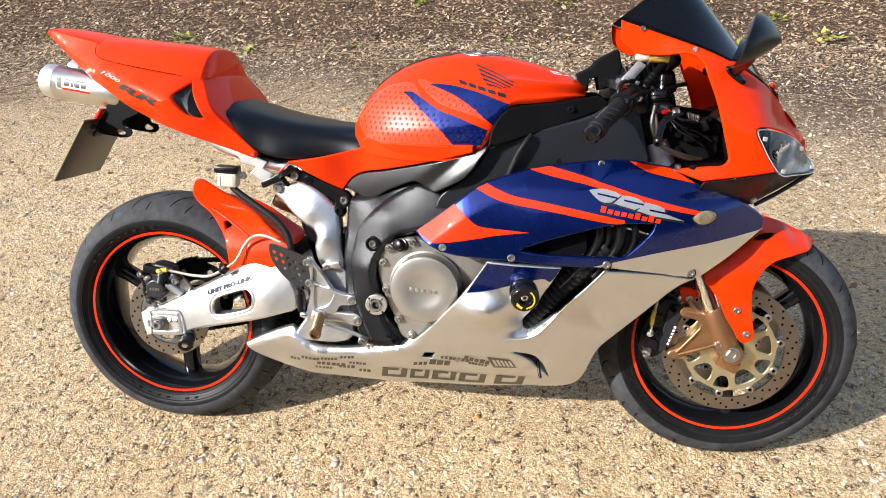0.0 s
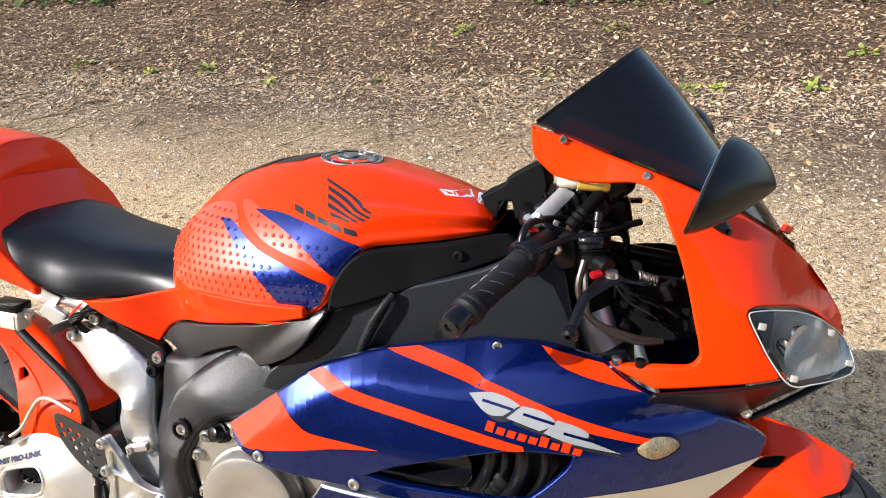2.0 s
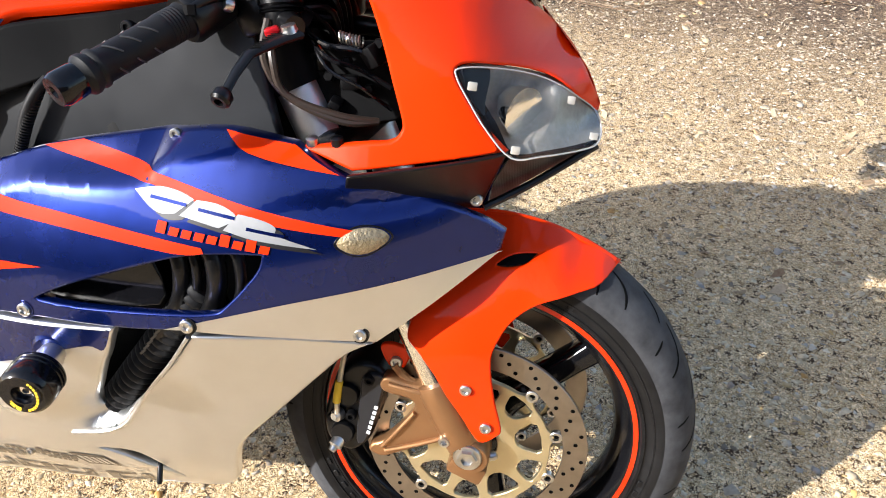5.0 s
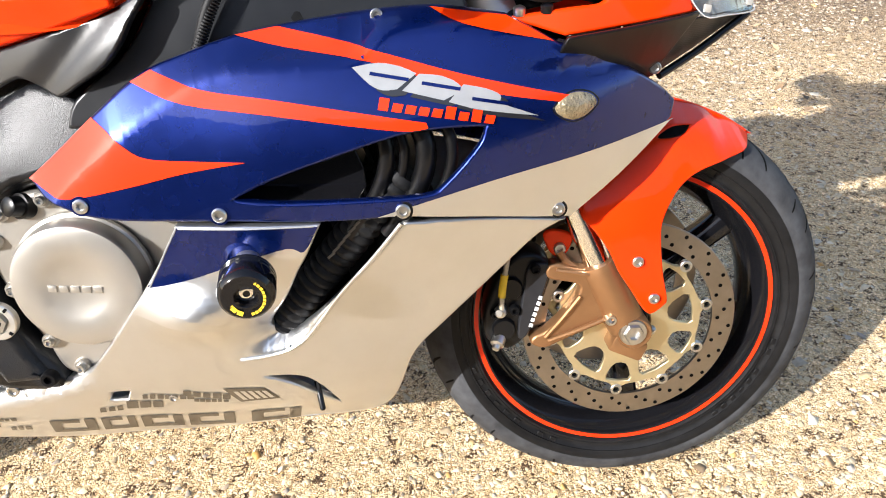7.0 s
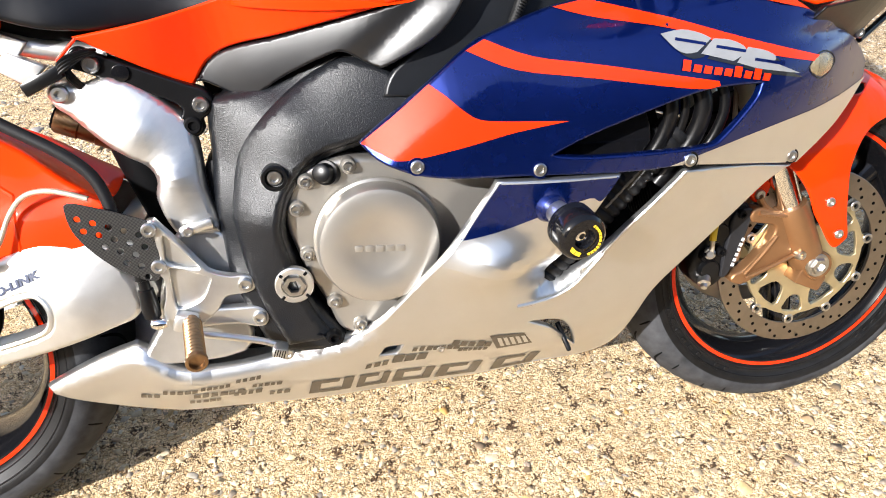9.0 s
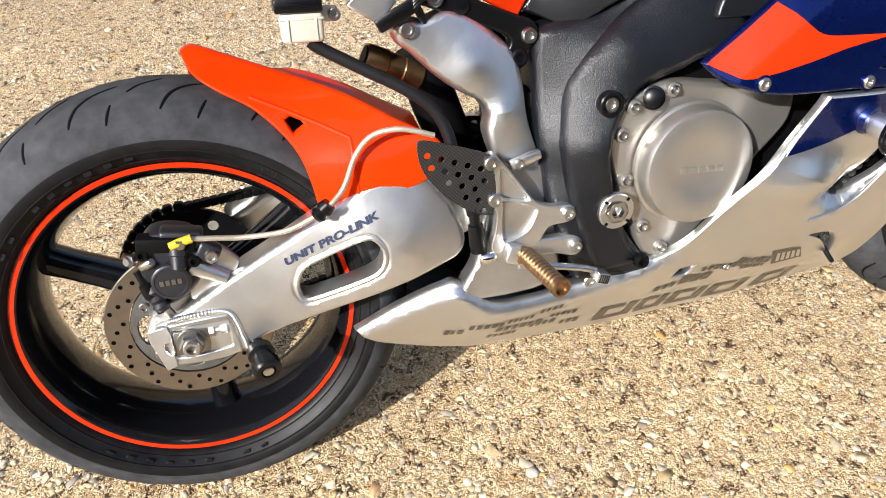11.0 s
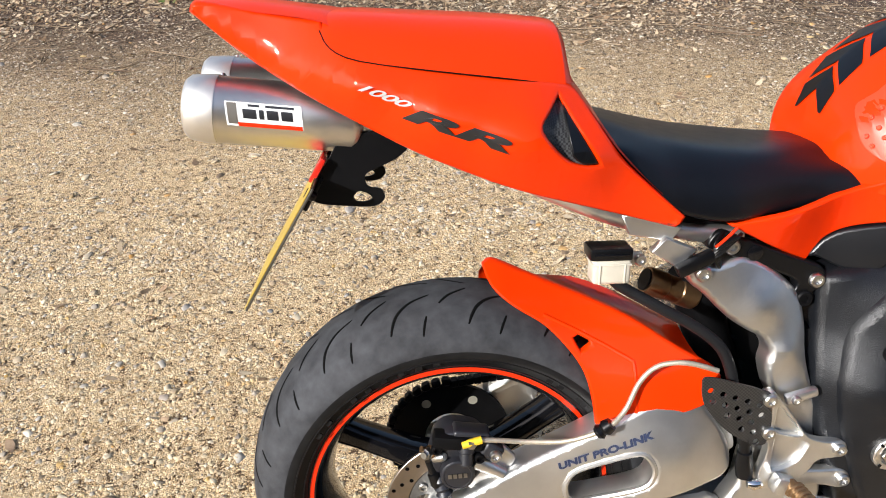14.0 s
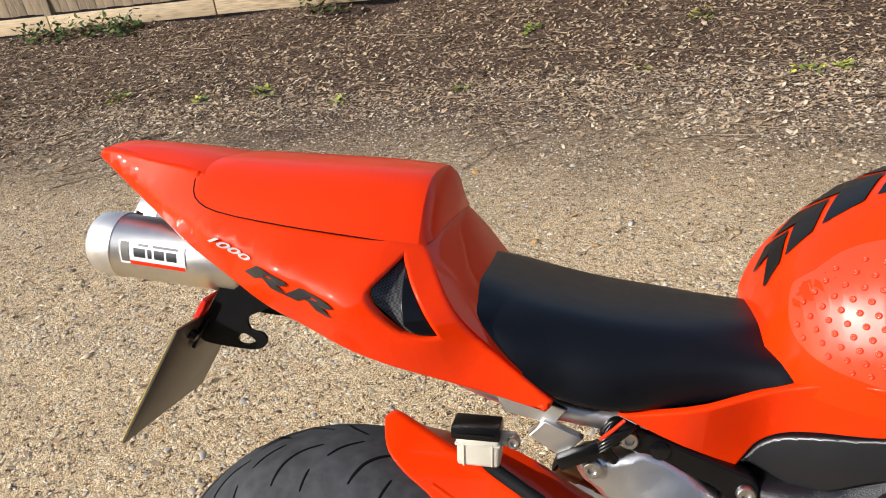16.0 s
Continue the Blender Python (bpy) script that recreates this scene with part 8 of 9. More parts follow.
wander = math_node("MULTIPLY_ADD", n1.outputs["Fac"], 2.0, -1.0)
edge = math_node("ADD", sep.outputs["Y"], wander)
east = math_node("MINIMUM", math_node("MAXIMUM", math_node("SUBTRACT", sep.outputs["X"], 1.2), 0.0), 1.1)
edge = math_node("MULTIPLY_ADD", east, 0.75, edge)
edge = math_node("ADD", edge, math_node("MULTIPLY_ADD", n4.outputs["Fac"], 0.9, -0.45))
rg = nt.nodes.new("ShaderNodeMapRange")
rg.interpolation_type = "SMOOTHSTEP"
rg.inputs["From Min"].default_value, rg.inputs["From Max"].default_value = 1.5, 4.0
nt.links.new(edge, rg.inputs["Value"])
mx = nt.nodes.new("ShaderNodeMix")
mx.data_type = "RGBA"
nt.links.new(rg.outputs["Result"], mx.inputs["Factor"])
nt.links.new(sand.outputs["Color"], mx.inputs[6])
nt.links.new(litter.outputs["Color"], mx.inputs[7])
patch = ramp_node(nt, n4.outputs["Fac"], [(0.3, (0.80, 0.77, 0.74)), (0.7, (1.0, 1.0, 1.0))])
# grit borders coloured darker for the dirt and shade between stones
gap = ramp_node(nt, grit.outputs["Distance"], [(0.38, (1.0, 1.0, 1.0)), (0.70, (0.70, 0.615, 0.50))])
tone = nt.nodes.new("ShaderNodeMix")
tone.data_type, tone.blend_type = "RGBA", "MULTIPLY"
tone.inputs["Factor"].default_value = 1.0
# dark flecks colour in the small shadows that stones would cast
fleck = ramp_node(nt, noise_node(nt, 400, 3, 0.6).outputs["Fac"], [(0.405, (0.17, 0.125, 0.08)), (0.44, (1.08, 1.06, 1.01))])
specks = nt.nodes.new("ShaderNodeMix")
specks.data_type, specks.blend_type = "RGBA", "MULTIPLY"
specks.inputs["Factor"].default_value = 1.0
nt.links.new(patch.outputs["Color"], specks.inputs[6])
nt.links.new(fleck.outputs["Color"], specks.inputs[7])
nt.links.new(specks.outputs[2], tone.inputs[6])
grey = nt.nodes.new("ShaderNodeSeparateColor")
nt.links.new(grit.outputs["Color"], grey.inputs[0])
cell = ramp_node(nt, grey.outputs[0], [(0.0, (0.60, 0.50, 0.38)), (0.2, (0.95, 0.91, 0.82)), (0.8, (1.05, 1.04, 0.99)), (1.0, (1.35, 1.31, 1.22))])
mosaic = nt.nodes.new("ShaderNodeMix")
mosaic.data_type, mosaic.blend_type = "RGBA", "MULTIPLY"
mosaic.inputs["Factor"].default_value = 1.0
nt.links.new(gap.outputs["Color"], mosaic.inputs[6])
nt.links.new(cell.outputs["Color"], mosaic.inputs[7])
nt.links.new(mosaic.outputs[2], tone.inputs[7])
patch = tone
mul = nt.nodes.new("ShaderNodeMix")
mul.data_type, mul.blend_type = "RGBA", "MULTIPLY"
mul.inputs["Factor"].default_value = 1.0
# broken dark squiggles put the shade of small pits into the colour
pit_n = noise_node(nt, 105, 2, 0.5)
pit_dist = math_node("ABSOLUTE", math_node("SUBTRACT", pit_n.outputs["Fac"], 0.5))
broken = math_node("MULTIPLY", math_node("MAXIMUM", math_node("SUBTRACT", noise_node(nt, 34, 3, 0.6).outputs["Fac"], 0.50), 0.0), 0.40)
open_ = math_node("SUBTRACT", pit_dist, broken)
pit_shade = ramp_node(nt, open_, [(0.0, (0.12, 0.085, 0.055)), (0.014, (1.0, 1.0, 1.0))])
lined = nt.nodes.new("ShaderNodeMix")
lined.data_type, lined.blend_type = "RGBA", "MULTIPLY"
lined.inputs["Factor"].default_value = 1.0
nt.links.new(mx.outputs[2], lined.inputs[6])
nt.links.new(pit_shade.outputs["Color"], lined.inputs[7])
nt.links.new(lined.outputs[2], mul.inputs[6])
nt.links.new(patch.outputs[2], mul.inputs[7])
nt.links.new(mul.outputs[2], b.inputs["Base Color"])
b.inputs["Roughness"].default_value = 0.92
hsum = math_node("MULTIPLY_ADD", n3.outputs["Fac"], 0.3, math_node("MULTIPLY", n2.outputs["Fac"], 0.8))
hsum = math_node("MULTIPLY_ADD", grit.outputs["Distance"], -0.7, math_node("MULTIPLY_ADD", chips.outputs["Distance"], -0.35, hsum))
hsum = math_node("MULTIPLY_ADD", math_node("MINIMUM", math_node("MAXIMUM", open_, 0.0), 0.02), 14.0, hsum)
bump_node(nt, b, hsum, 1.0, 0.0055)


def island_ramp(name, stops, rough=0.7, bump=0.0, spec=0.35, trans=0.0):
    m, nt_, b_ = nodes_of(name)
    g = nt_.nodes.new("ShaderNodeNewGeometry")
    r_ = ramp_node(nt_, g.outputs["Random Per Island"], stops)
    nz = noise_node(nt_, 130, 4)
    mm = nt_.nodes.new("ShaderNodeMix")
    mm.data_type, mm.blend_type = "RGBA", "MULTIPLY"
    mm.inputs["Factor"].default_value = 0.7
    rr = ramp_node(nt_, nz.outputs["Fac"], [(0.3, (0.62, 0.58, 0.52)), (0.65, (1.05, 1.02, 0.98))])
    nt_.links.new(r_.outputs["Color"], mm.inputs[6])
    nt_.links.new(rr.outputs["Color"], mm.inputs[7])
    nt_.links.new(mm.outputs[2], b_.inputs["Base Color"])
    b_.inputs["Roughness"].default_value = rough
    b_.inputs["Specular IOR Level"].default_value = spec
    return m


PEBBLE = island_ramp("mixed_flint_chips", [(0.0, (0.633, 0.525, 0.352)), (0.14, (0.510, 0.398, 0.245)), (0.28, (0.694, 0.598, 0.429)), (0.40, (0.582, 0.454, 0.270)), (0.50, (0.755, 0.674, 0.516)), (0.56, (0.551, 0.347, 0.113)), (0.61, (0.643, 0.521, 0.342)), (0.71, (0.439, 0.393, 0.337)), (0.79, (0.173, 0.128, 0.087)), (0.85, (0.592, 0.474, 0.306)), (0.94, (0.306, 0.240, 0.168)), (1.0, (0.715, 0.653, 0.541))], 0.75)
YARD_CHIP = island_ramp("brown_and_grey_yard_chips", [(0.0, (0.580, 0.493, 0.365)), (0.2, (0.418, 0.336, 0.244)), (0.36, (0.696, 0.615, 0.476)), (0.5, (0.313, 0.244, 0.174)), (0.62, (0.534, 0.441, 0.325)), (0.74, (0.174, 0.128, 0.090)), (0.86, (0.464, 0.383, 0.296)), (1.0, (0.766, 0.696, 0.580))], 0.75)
FLINT = island_ramp("larger_mixed_flints", [(0.0, (0.56, 0.45, 0.29)), (0.14, (0.37, 0.27, 0.17)), (0.28, (0.62, 0.53, 0.38)), (0.40, (0.48, 0.26, 0.07)), (0.50, (0.30, 0.285, 0.27)), (0.60, (0.56, 0.44, 0.27)), (0.70, (0.17, 0.12, 0.08)), (0.80, (0.50, 0.36, 0.17)), (0.90, (0.36, 0.33, 0.29)), (1.0, (0.72, 0.66, 0.53))], 0.5)
LEAF = island_ramp("dry_leaf_litter", [(0.0, (0.20, 0.12, 0.065)), (0.2, (0.36, 0.25, 0.15)), (0.42, (0.52, 0.40, 0.26)), (0.56, (0.26, 0.16, 0.095)), (0.7, (0.62, 0.52, 0.37)), (0.82, (0.40, 0.29, 0.17)), (0.9, (0.12, 0.08, 0.05)), (1.0, (0.72, 0.63, 0.48))], 0.7)
TWIG = island_ramp("dry_twigs", [(0.0, (0.20, 0.13, 0.08)), (0.5, (0.36, 0.27, 0.18)), (1.0, (0.12, 0.08, 0.05))], 0.8)
IVY = island_ramp("ivy_leaves", [(0.0, (0.025, 0.055, 0.018)), (0.6, (0.06, 0.11, 0.03)), (1.0, (0.18, 0.19, 0.05))], 0.4)


def ground_z(x, y):
    bank = np.clip((np.asarray(y, float) - 4.25) / 1.6, 0, 1.6)
    rise = 0.36 * bank ** 1.25
    hole = -0.10 * np.exp(-((np.asarray(x) + 1.62) / 0.28) ** 2 - ((np.asarray(y) - 5.75) / 0.3) ** 2)
    rough = 0.010 * np.sin(np.asarray(x) * 1.9 + 0.6) * np.sin(np.asarray(y) * 1.7) * np.clip(np.abs(np.asarray(y) - 0.1) - 0.6, 0, 1) + 0.03 * bank * np.sin(np.asarray(x) * 2.7 + 1.0) * np.sin(np.asarray(y) * 2.3)
    return rise + hole + rough


gx = np.r_[[-300, -90, -40, -20, -12, -9], np.arange(-7, 6.51, 0.1), [8, 12, 20, 40, 90, 300]]
gy = np.r_[[-300, -90, -40, -15, -6, -3], np.arange(-2, 6.91, 0.1), [8, 12, 20, 40, 90, 300]]
XX, YY = np.meshgrid(gx, gy)
ZZ = ground_z(XX, YY)
verts = np.c_[XX.ravel(), YY.ravel(), ZZ.ravel()]
w, h = len(gx), len(gy)
idx = np.arange(w * h).reshape(h, w)
quads = np.stack([idx[:-1, :-1], idx[:-1, 1:], idx[1:, 1:], idx[1:, :-1]], -1).reshape(-1, 4)
me = bpy.data.meshes.new("ground")
me.from_pydata(verts.tolist(), [], quads.tolist())
me.materials.append(GRAVEL)
me.shade_smooth()
tagged(new("ground", me), "pale sandy gravel yard rising to a leafy brown bank", "ground", kind="structure")


def scatter(name, base_v, base_f, at, size, squash, material, label, category, rng, tilt=math.pi, shapes=6, jitter=0.25):
    """Many small loose bits as one mesh: turned, scaled and slightly misshapen copies of a base form."""
    n = len(at)
    base_v, base_f = np.array(base_v, float), np.array(base_f, int)
    k = len(base_v)
    forms = [base_v * (1 + rng.uniform(-jitter, jitter, (k, 3))) for _ in range(shapes)]
    pick = rng.integers(0, shapes, n)
    v = np.array(forms)[pick]
    v = v * (size[:, None] * np.stack([np.ones(n), rng.uniform(0.6, 1.0, n), squash], 1))[:, None, :]
    ax, ay, az = rng.uniform(-tilt, tilt, n) * 0.35, rng.uniform(-tilt, tilt, n) * 0.35, rng.uniform(0, 2 * math.pi, n)

    def turn(v, a, i, j):
        c, s = np.cos(a)[:, None], np.sin(a)[:, None]
        vi, vj = v[:, :, i].copy(), v[:, :, j].copy()
        v[:, :, i], v[:, :, j] = c * vi - s * vj, s * vi + c * vj
    turn(v, ax, 1, 2)
    turn(v, ay, 0, 2)
    turn(v, az, 0, 1)
    v += at[:, None, :]
    f = base_f[None] + (np.arange(n) * k)[:, None, None]
    me = bpy.data.meshes.new(name)
    fs = base_f.shape[1]
    me.vertices.add(n * k)
    me.vertices.foreach_set("co", v.reshape(-1))
    me.loops.add(n * len(base_f) * fs)
    me.loops.foreach_set("vertex_index", f.reshape(-1))
    me.polygons.add(n * len(base_f))
    me.polygons.foreach_set("loop_start", np.arange(0, n * len(base_f) * fs, fs))
    me.update(calc_edges=True)
    me.materials.append(material)
    return tagged(new(name, me), label, category, kind="stuff")


rng = np.random.default_rng(5)
g_ = (1 + 5 ** 0.5) / 2
ICO_V = np.array([(-1, g_, 0), (1, g_, 0), (-1, -g_, 0), (1, -g_, 0), (0, -1, g_), (0, 1, g_), (0, -1, -g_), (0, 1, -g_), (g_, 0, -1), (g_, 0, 1), (-g_, 0, -1), (-g_, 0, 1)]) / math.hypot(1, g_)
ICO_F = [(0, 11, 5), (0, 5, 1), (0, 1, 7), (0, 7, 10), (0, 10, 11), (1, 5, 9), (5, 11, 4), (11, 10, 2), (10, 7, 6), (7, 1, 8), (3, 9, 4), (3, 4, 2), (3, 2, 6), (3, 6, 8), (3, 8, 9), (4, 9, 5), (2, 4, 11), (6, 2, 10), (8, 6, 7), (9, 8, 1)]


def spots(n, x0, x1, y0, y1, sink):
    x, y = rng.uniform(x0, x1, n), rng.uniform(y0, y1, n)
    clump = np.sin(x * 2.3 + 1.3 * np.sin(y * 1.7)) * np.sin(y * 2.9 + x) + rng.uniform(-1.6, 1.0, n)
    keep = clump < 0.55
    x, y = x[keep], y[keep]
    return np.c_[x, y, ground_z(x, y) + sink]


CHIP_V = [(-1, -0.8, -0.8), (0.9, -0.9, -0.8), (1, 0.7, -0.8), (-0.8, 0.9, -0.8), (-0.7, -0.55, 0.75), (0.6, -0.7, 0.6), (0.75, 0.5, 0.8), (-0.55, 0.6, 0.6)]
CHIP_F = [(0, 1, 5), (0, 5, 4), (1, 2, 6), (1, 6, 5), (2, 3, 7), (2, 7, 6), (3, 0, 4), (3, 4, 7), (4, 5, 6), (4, 6, 7)]


def stones(name, n, box, small, large, label, material=None, round_=False, power=3.6, shape=None):
    at = spots(n, *box, 0.0)
    s = small + (large - small) * rng.uniform(0, 1, len(at)) ** power
    at[:, 2] += s * (0.05 if round_ else 0.06)
    v, f = (ICO_V, ICO_F) if round_ else (CHIP_V, CHIP_F)
    scatter(name, v, f, at, s * (1.0 if round_ else 0.82), rng.uniform(0.13, 0.32, len(at)), material or PEBBLE, label, "gravel", rng, 1.3, 10, 0.36 if round_ else 0.42)


stones("gravel", 95000, (-2.0, 2.8, -0.55, 1.3), 0.0014, 0.0100, "loose cream, ochre and grey gravel under the motorcycle", power=4.2)
stones("coarse_gravel", 1400, (-2.0, 2.8, -0.55, 1.6), 0.005, 0.0150, "larger rounded flint pebbles lying among the gravel", FLINT, True)
stones("broken_flint", 2600, (-2.0, 2.8, -0.55, 1.6), 0.005, 0.0170, "angular broken flints in ochre, cream and grey", FLINT, power=2.6)
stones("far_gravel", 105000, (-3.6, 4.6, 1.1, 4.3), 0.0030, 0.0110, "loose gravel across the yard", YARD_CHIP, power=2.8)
stones("far_flints", 1800, (-3.6, 4.6, 1.1, 4.6), 0.010, 0.024, "larger pale and dark flints across the yard", FLINT, True)

# dry leaves and chips on the bank
LEAF_V = [(-1, -0.42, 0.10), (-0.15, -0.62, -0.05), (0.75, -0.30, 0.08), (1.15, 0, 0.20), (0.75, 0.32, 0.05), (-0.15, 0.58, 0.02), (-1, 0.38, 0.14)]
LEAF_F = [(0, 1, 6), (1, 5, 6), (1, 2, 5), (2, 4, 5), (2, 3, 4)]


def leaves(name, n, box, s0, s1, material, label, category, density, tilt=1.3):
    x, y = rng.uniform(box[0], box[1], n), rng.uniform(box[2], box[3], n)
    keep = rng.uniform(0, 1, n) < density(x, y)
    x, y = x[keep], y[keep]
    at = np.c_[x, y, ground_z(x, y) + 0.004]
    s = s0 + (s1 - s0) * rng.uniform(0, 1, len(at)) ** 2
    return scatter(name, LEAF_V, LEAF_F, at, s, np.ones(len(at)), material, label, category, rng, tilt, 8, 0.3)


leaves("leaf_litter", 80000, (-6.2, 5.2, 2.6, 5.9), 0.005, 0.024, LEAF, "dry brown and tan leaf litter on the bank", "leaves", lambda x, y: np.clip((y - 2.9 + 0.35 * np.sin(x * 1.3)) / 1.0, 0.02, 1))
leaves("fallen_leaves", 1500, (-3.0, 4.0, 0.4, 3.4), 0.008, 0.024, LEAF, "scattered dry leaves on the gravel", "leaves", lambda x, y: np.full_like(x, 0.6))

# twigs
def twig_form(n=5):
    v, f = [], []
    for i in range(n):
        t = i / (n - 1)
        for k in range(3):
            a = 2 * math.pi * k / 3
            v.append((2 * t - 1, 0.12 * math.sin(3 * t + 1) + 0.014 * math.cos(a) * (1.2 - t), 0.014 * math.sin(a) * (1.2 - t) + 0.02))
    for i in range(n - 1):
        for k in range(3):
            f.append((i * 3 + k, i * 3 + (k + 1) % 3, (i + 1) * 3 + (k + 1) % 3, (i + 1) * 3 + k))
    return v, f


tv, tf = twig_form()
n = 2600
x, y = rng.uniform(-5.8, 4.8, n), 2.7 + 3.0 * rng.uniform(0, 1, n) ** 0.9
scatter("twigs", tv, tf, np.c_[x, y, ground_z(x, y) + 0.006], rng.uniform(0.04, 0.24, n), np.ones(n), TWIG, "thin dry twigs and roots lying on the bank", "twigs", rng, 0.35, 8, 0.06)

# small dark chips of bark and root on the sand
n = 15000
x, y = rng.uniform(-2.2, 3.2, n), rng.uniform(-0.5, 3.2, n)
scatter("bark_chips", tv, tf, np.c_[x, y, ground_z(x, y) + 0.001], rng.uniform(0.003, 0.011, n) * (1 + 0.5 * (y > 1.2)), np.full(n, 3.0), TWIG, "tiny brown chips of bark and root on the gravel", "debris", rng, 0.4, 8, 0.06)

# small weeds: each a tuft of single leaves
leaf_forms = []
for k in range(5):
    me = bpy.data.meshes.new("leaf")
    me.from_pydata([(x * (1 + 0.2 * math.sin(k + 2 * i)), y * (1 + 0.25 * math.cos(k * 2 + i)), z * 1.5) for i, (x, y, z) in enumerate(LEAF_V)], [], LEAF_F)
    leaf_forms.append(me)


def tone_by_object(name, stops):
    m, nt_, b_ = nodes_of(name)
    oi = nt_.nodes.new("ShaderNodeObjectInfo")
    r_ = ramp_node(nt_, oi.outputs["Random"], stops)
    nz = noise_node(nt_, 3, 3)
    mm = nt_.nodes.new("ShaderNodeMix")
    mm.data_type, mm.blend_type = "RGBA", "MULTIPLY"
    mm.inputs["Factor"].default_value = 0.6
    nt_.links.new(r_.outputs["Color"], mm.inputs[6])
    nt_.links.new(ramp_node(nt_, nz.outputs["Fac"], [(0.3, (0.6, 0.6, 0.6)), (0.7, (1.1, 1.1, 1.1))]).outputs["Color"], mm.inputs[7])
    nt_.links.new(mm.outputs[2], b_.inputs["Base Color"])
    b_.inputs["Roughness"].default_value = 0.5
    return m


WEED_LEAF = tone_by_object("green_and_yellow_weed_leaves", [(0.0, (0.08, 0.14, 0.02)), (0.5, (0.22, 0.27, 0.04)), (1.0, (0.52, 0.46, 0.06))])
for me in leaf_forms:
    me.materials.append(WEED_LEAF)


def weed(cx, cy, size, count):
    tuft = new("weed")
    tuft.location = (cx, cy, float(ground_z(cx, cy)))
    tagged(tuft, "small yellow-green weed growing through the leaf litter", "weed", group="weeds on the bank")
    for k in range(count):
        a, r_ = rng.uniform(0, 2 * math.pi), size * rng.uniform(0, 1) ** 0.6
        dx, dy = r_ * math.cos(a), r_ * math.sin(a)
        leaf = bpy.data.objects.new("leaf", leaf_forms[k % 5])
        scene.collection.objects.link(leaf)
        leaf.parent = tuft
        leaf.location = (dx, dy, float(ground_z(cx + dx, cy + dy)) - tuft.location.z + rng.uniform(0.002, 0.5 * size))
        leaf.rotation_euler = (rng.uniform(-0.6, 0.6), rng.uniform(-0.7, 0.5), a + rng.uniform(-0.7, 0.7))
        q = rng.uniform(0.012, 0.030)
        leaf.scale = (q, q, q)


for cx, cy, s, c in ((-1.40, 4.01, 0.09, 18), (1.53, 4.03, 0.11, 24), (1.75, 4.06, 0.07, 14), (1.05, 5.05, 0.10, 20), (-0.20, 5.10, 0.08, 16), (-2.1, 4.33, 0.12, 22), (-2.6, 4.2, 0.08, 12), (2.3, 4.15, 0.10, 20), (0.6, 4.25, 0.05, 8), (-3.4, 4.4, 0.10, 16), (3.0, 4.3, 0.14, 26), (2.7, 4.7, 0.10, 16), (-0.6, 4.12, 0.05, 8)):
    weed(cx, cy, s, c)

# ivy along the foot of the fence, in three stretches
x = np.r_[rng.uniform(0.2, 4.8, 1100), rng.uniform(-5.3, -3.9, 320), rng.uniform(-2.3, -1.9, 60)]
y = 5.78 - np.r_[np.full(1100, 0.28), np.full(320, 0.20), np.full(60, 0.12)] * rng.uniform(0, 1, 1480) ** 2
at = np.c_[x, y, ground_z(x, y) + 0.02 + 0.16 * rng.uniform(0, 1, 1480) ** 2]
scatter("ivy", LEAF_V, LEAF_F, at, rng.uniform(0.016, 0.042, 1480), np.ones(1480), IVY, "dark green ivy trailing along the foot of the fence", "ivy", rng, 2.2, 8, 0.3)

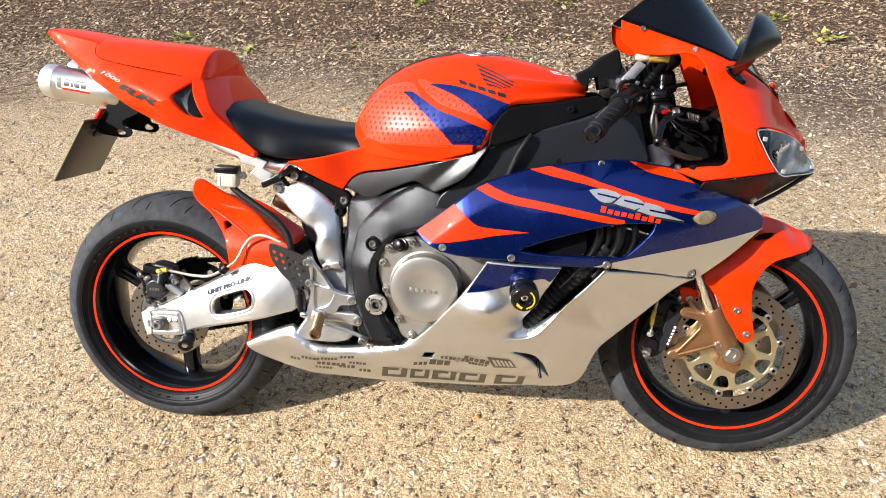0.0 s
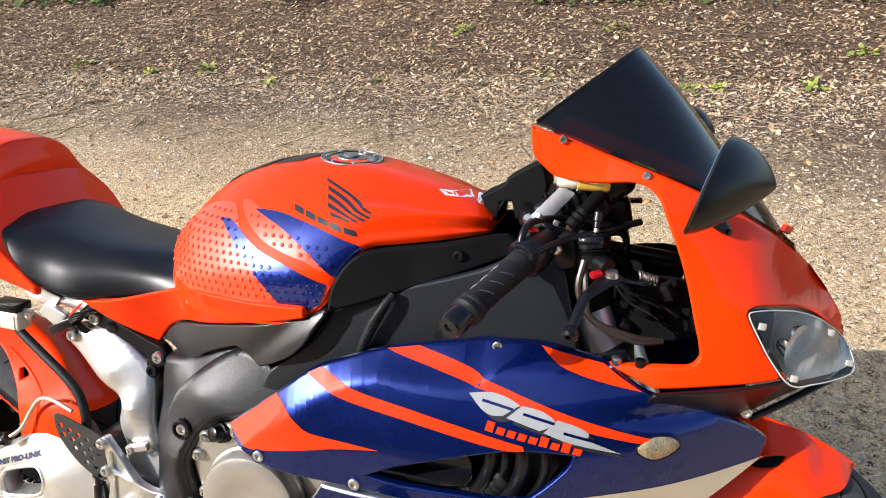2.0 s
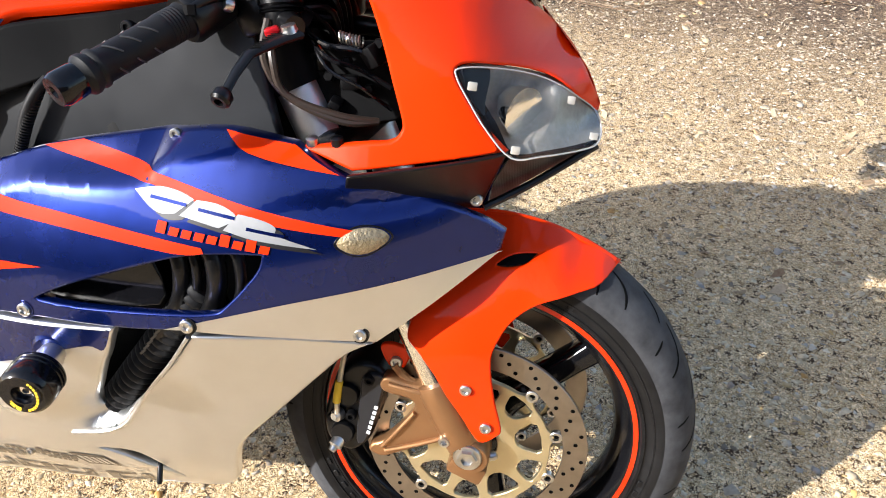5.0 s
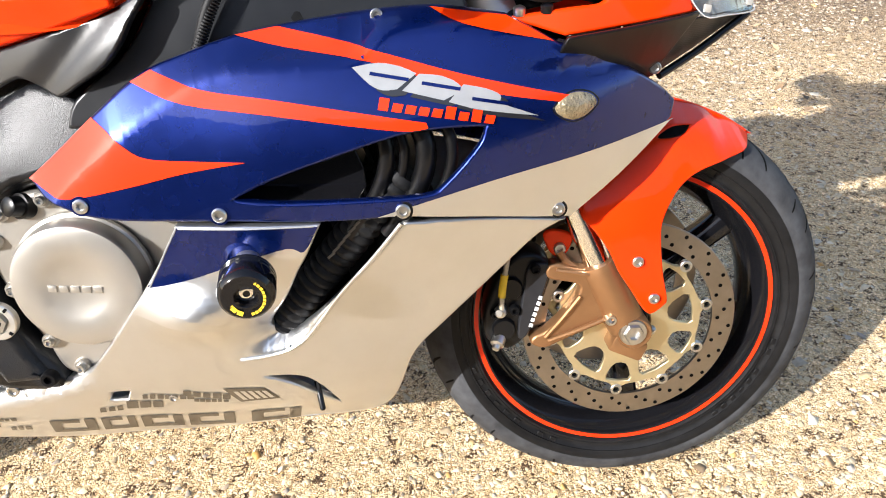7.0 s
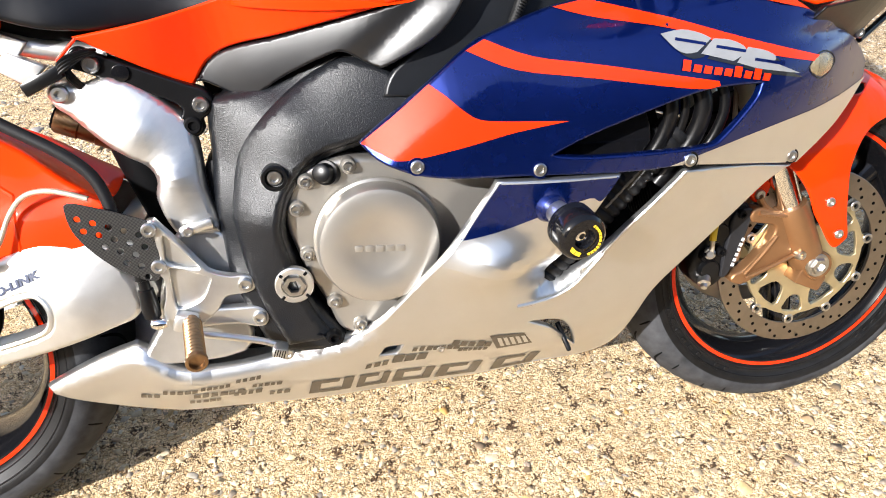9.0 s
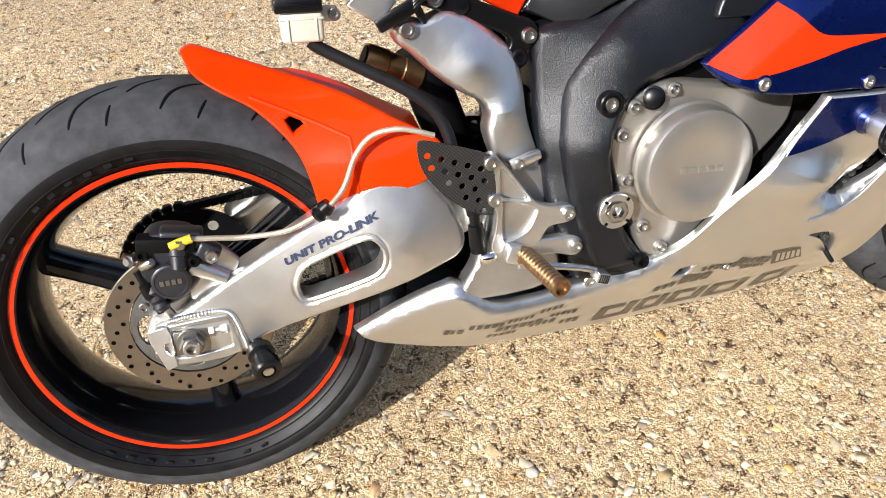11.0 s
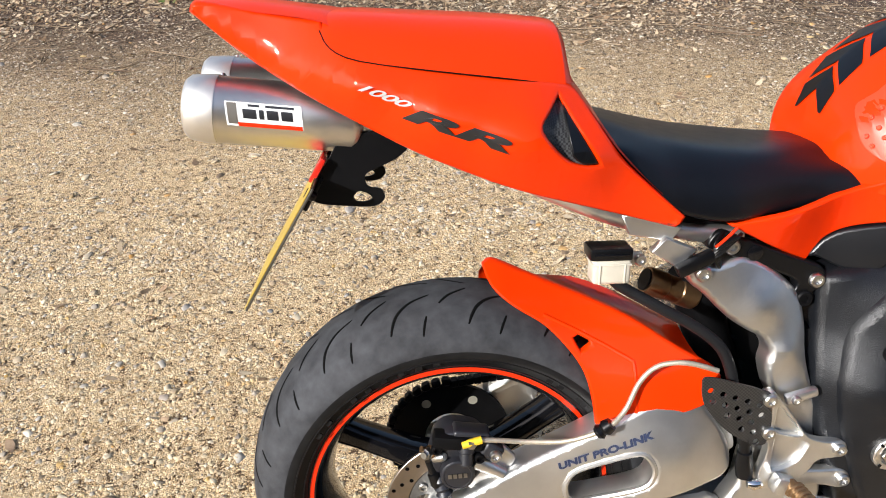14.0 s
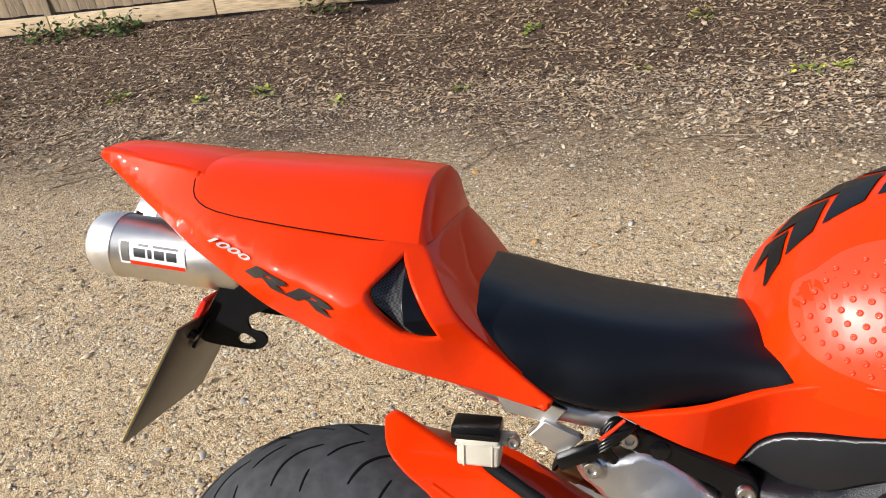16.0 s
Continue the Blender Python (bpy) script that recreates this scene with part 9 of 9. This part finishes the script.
# fence
def wood(name, colour):
    m, nt_, b_ = nodes_of(name)
    tc_ = nt_.nodes.new("ShaderNodeTexCoord")
    mp = nt_.nodes.new("ShaderNodeMapping")
    nt_.links.new(tc_.outputs["Object"], mp.inputs["Vector"])
    nz = nt_.nodes.new("ShaderNodeTexNoise")
    nz.inputs["Scale"].default_value, nz.inputs["Detail"].default_value = 14, 6
    nt_.links.new(mp.outputs[0], nz.inputs["Vector"])
    oi = nt_.nodes.new("ShaderNodeObjectInfo")
    ad = nt_.nodes.new("ShaderNodeMath")
    ad.operation = "MULTIPLY_ADD"
    ad.inputs[1].default_value = 0.35
    nt_.links.new(oi.outputs["Random"], ad.inputs[0])
    nt_.links.new(nz.outputs["Fac"], ad.inputs[2])
    r_ = ramp_node(nt_, ad.outputs[0], [(0.35, [c * 0.55 for c in colour]), (0.6, colour), (0.95, [min(1, c * 1.35) for c in colour])])
    nt_.links.new(r_.outputs["Color"], b_.inputs["Base Color"])
    b_.inputs["Roughness"].default_value = 0.8
    bump_node(nt_, b_, nz.outputs["Fac"], 0.3, 0.003)
    return m, mp


PLANK, mp = wood("weathered_fence_planks", (0.27, 0.205, 0.135))
mp.inputs["Scale"].default_value = (6, 6, 0.5)
BOARD, mp = wood("tan_gravel_boards", (0.46, 0.35, 0.215))
mp.inputs["Scale"].default_value = (0.5, 6, 6)
fence = new("fence")
fence.location = (0, 5.90, 0.36)
tagged(fence, "weathered close-board wooden fence with tan gravel boards", "fence")
for k in range(8):
    bm = block((0, 0, 0), (1.815, 0.028, 0.150), (0, 0, 0), 0.003)
    ob = part("gravel_board", bm, BOARD, fence)
    ob.location = (-9.62 + k * 1.83 + 0.02, 0, 0.095 + 0.006 * math.sin(k * 2.1))
    ob.rotation_euler = (0, radians(0.35 * math.sin(k * 1.7)), 0)
plank_me = block((0, 0, 0), (0.108, 0.016, 1.55), (4, 0, 0), 0.002)
proto = part("plank", plank_me, PLANK, fence)
proto.location = (-10.4, 0.016, 0.955)
for k in range(1, 142):
    ob = bpy.data.objects.new("plank", proto.data)
    scene.collection.objects.link(ob)
    ob.parent = fence
    ob.location = (-10.4 + k * 0.101, 0.016 + 0.004 * (k % 2), 0.955 + 0.004 * math.sin(k * 1.9))
for k in range(9):
    part("post", block((-10.53 + k * 1.83, 0.075, 0.85), (0.09, 0.09, 2.1), (0, 0, 0), 0.005), PLANK, fence)


# unseen wall added far behind the camera; the paint mirrors it instead of bright sky
WALL = surface("dark_brown_brick", (0.075, 0.052, 0.040), 0.85, 0.0, 0.0, 0.35, 12, 0.3, 60, 0.004)
wall_me = bpy.data.meshes.new("wall_south")
wall_bm = block((0.0, -12.0, 3.8), (46.0, 0.35, 8.0), (0, 0, 0), 0.02)
wall_bm.to_mesh(wall_me)
wall_bm.free()
wall_me.materials.append(WALL)
tagged(new("wall_south", wall_me), "plain dark brown brick wall closing the yard", "wall", kind="structure")
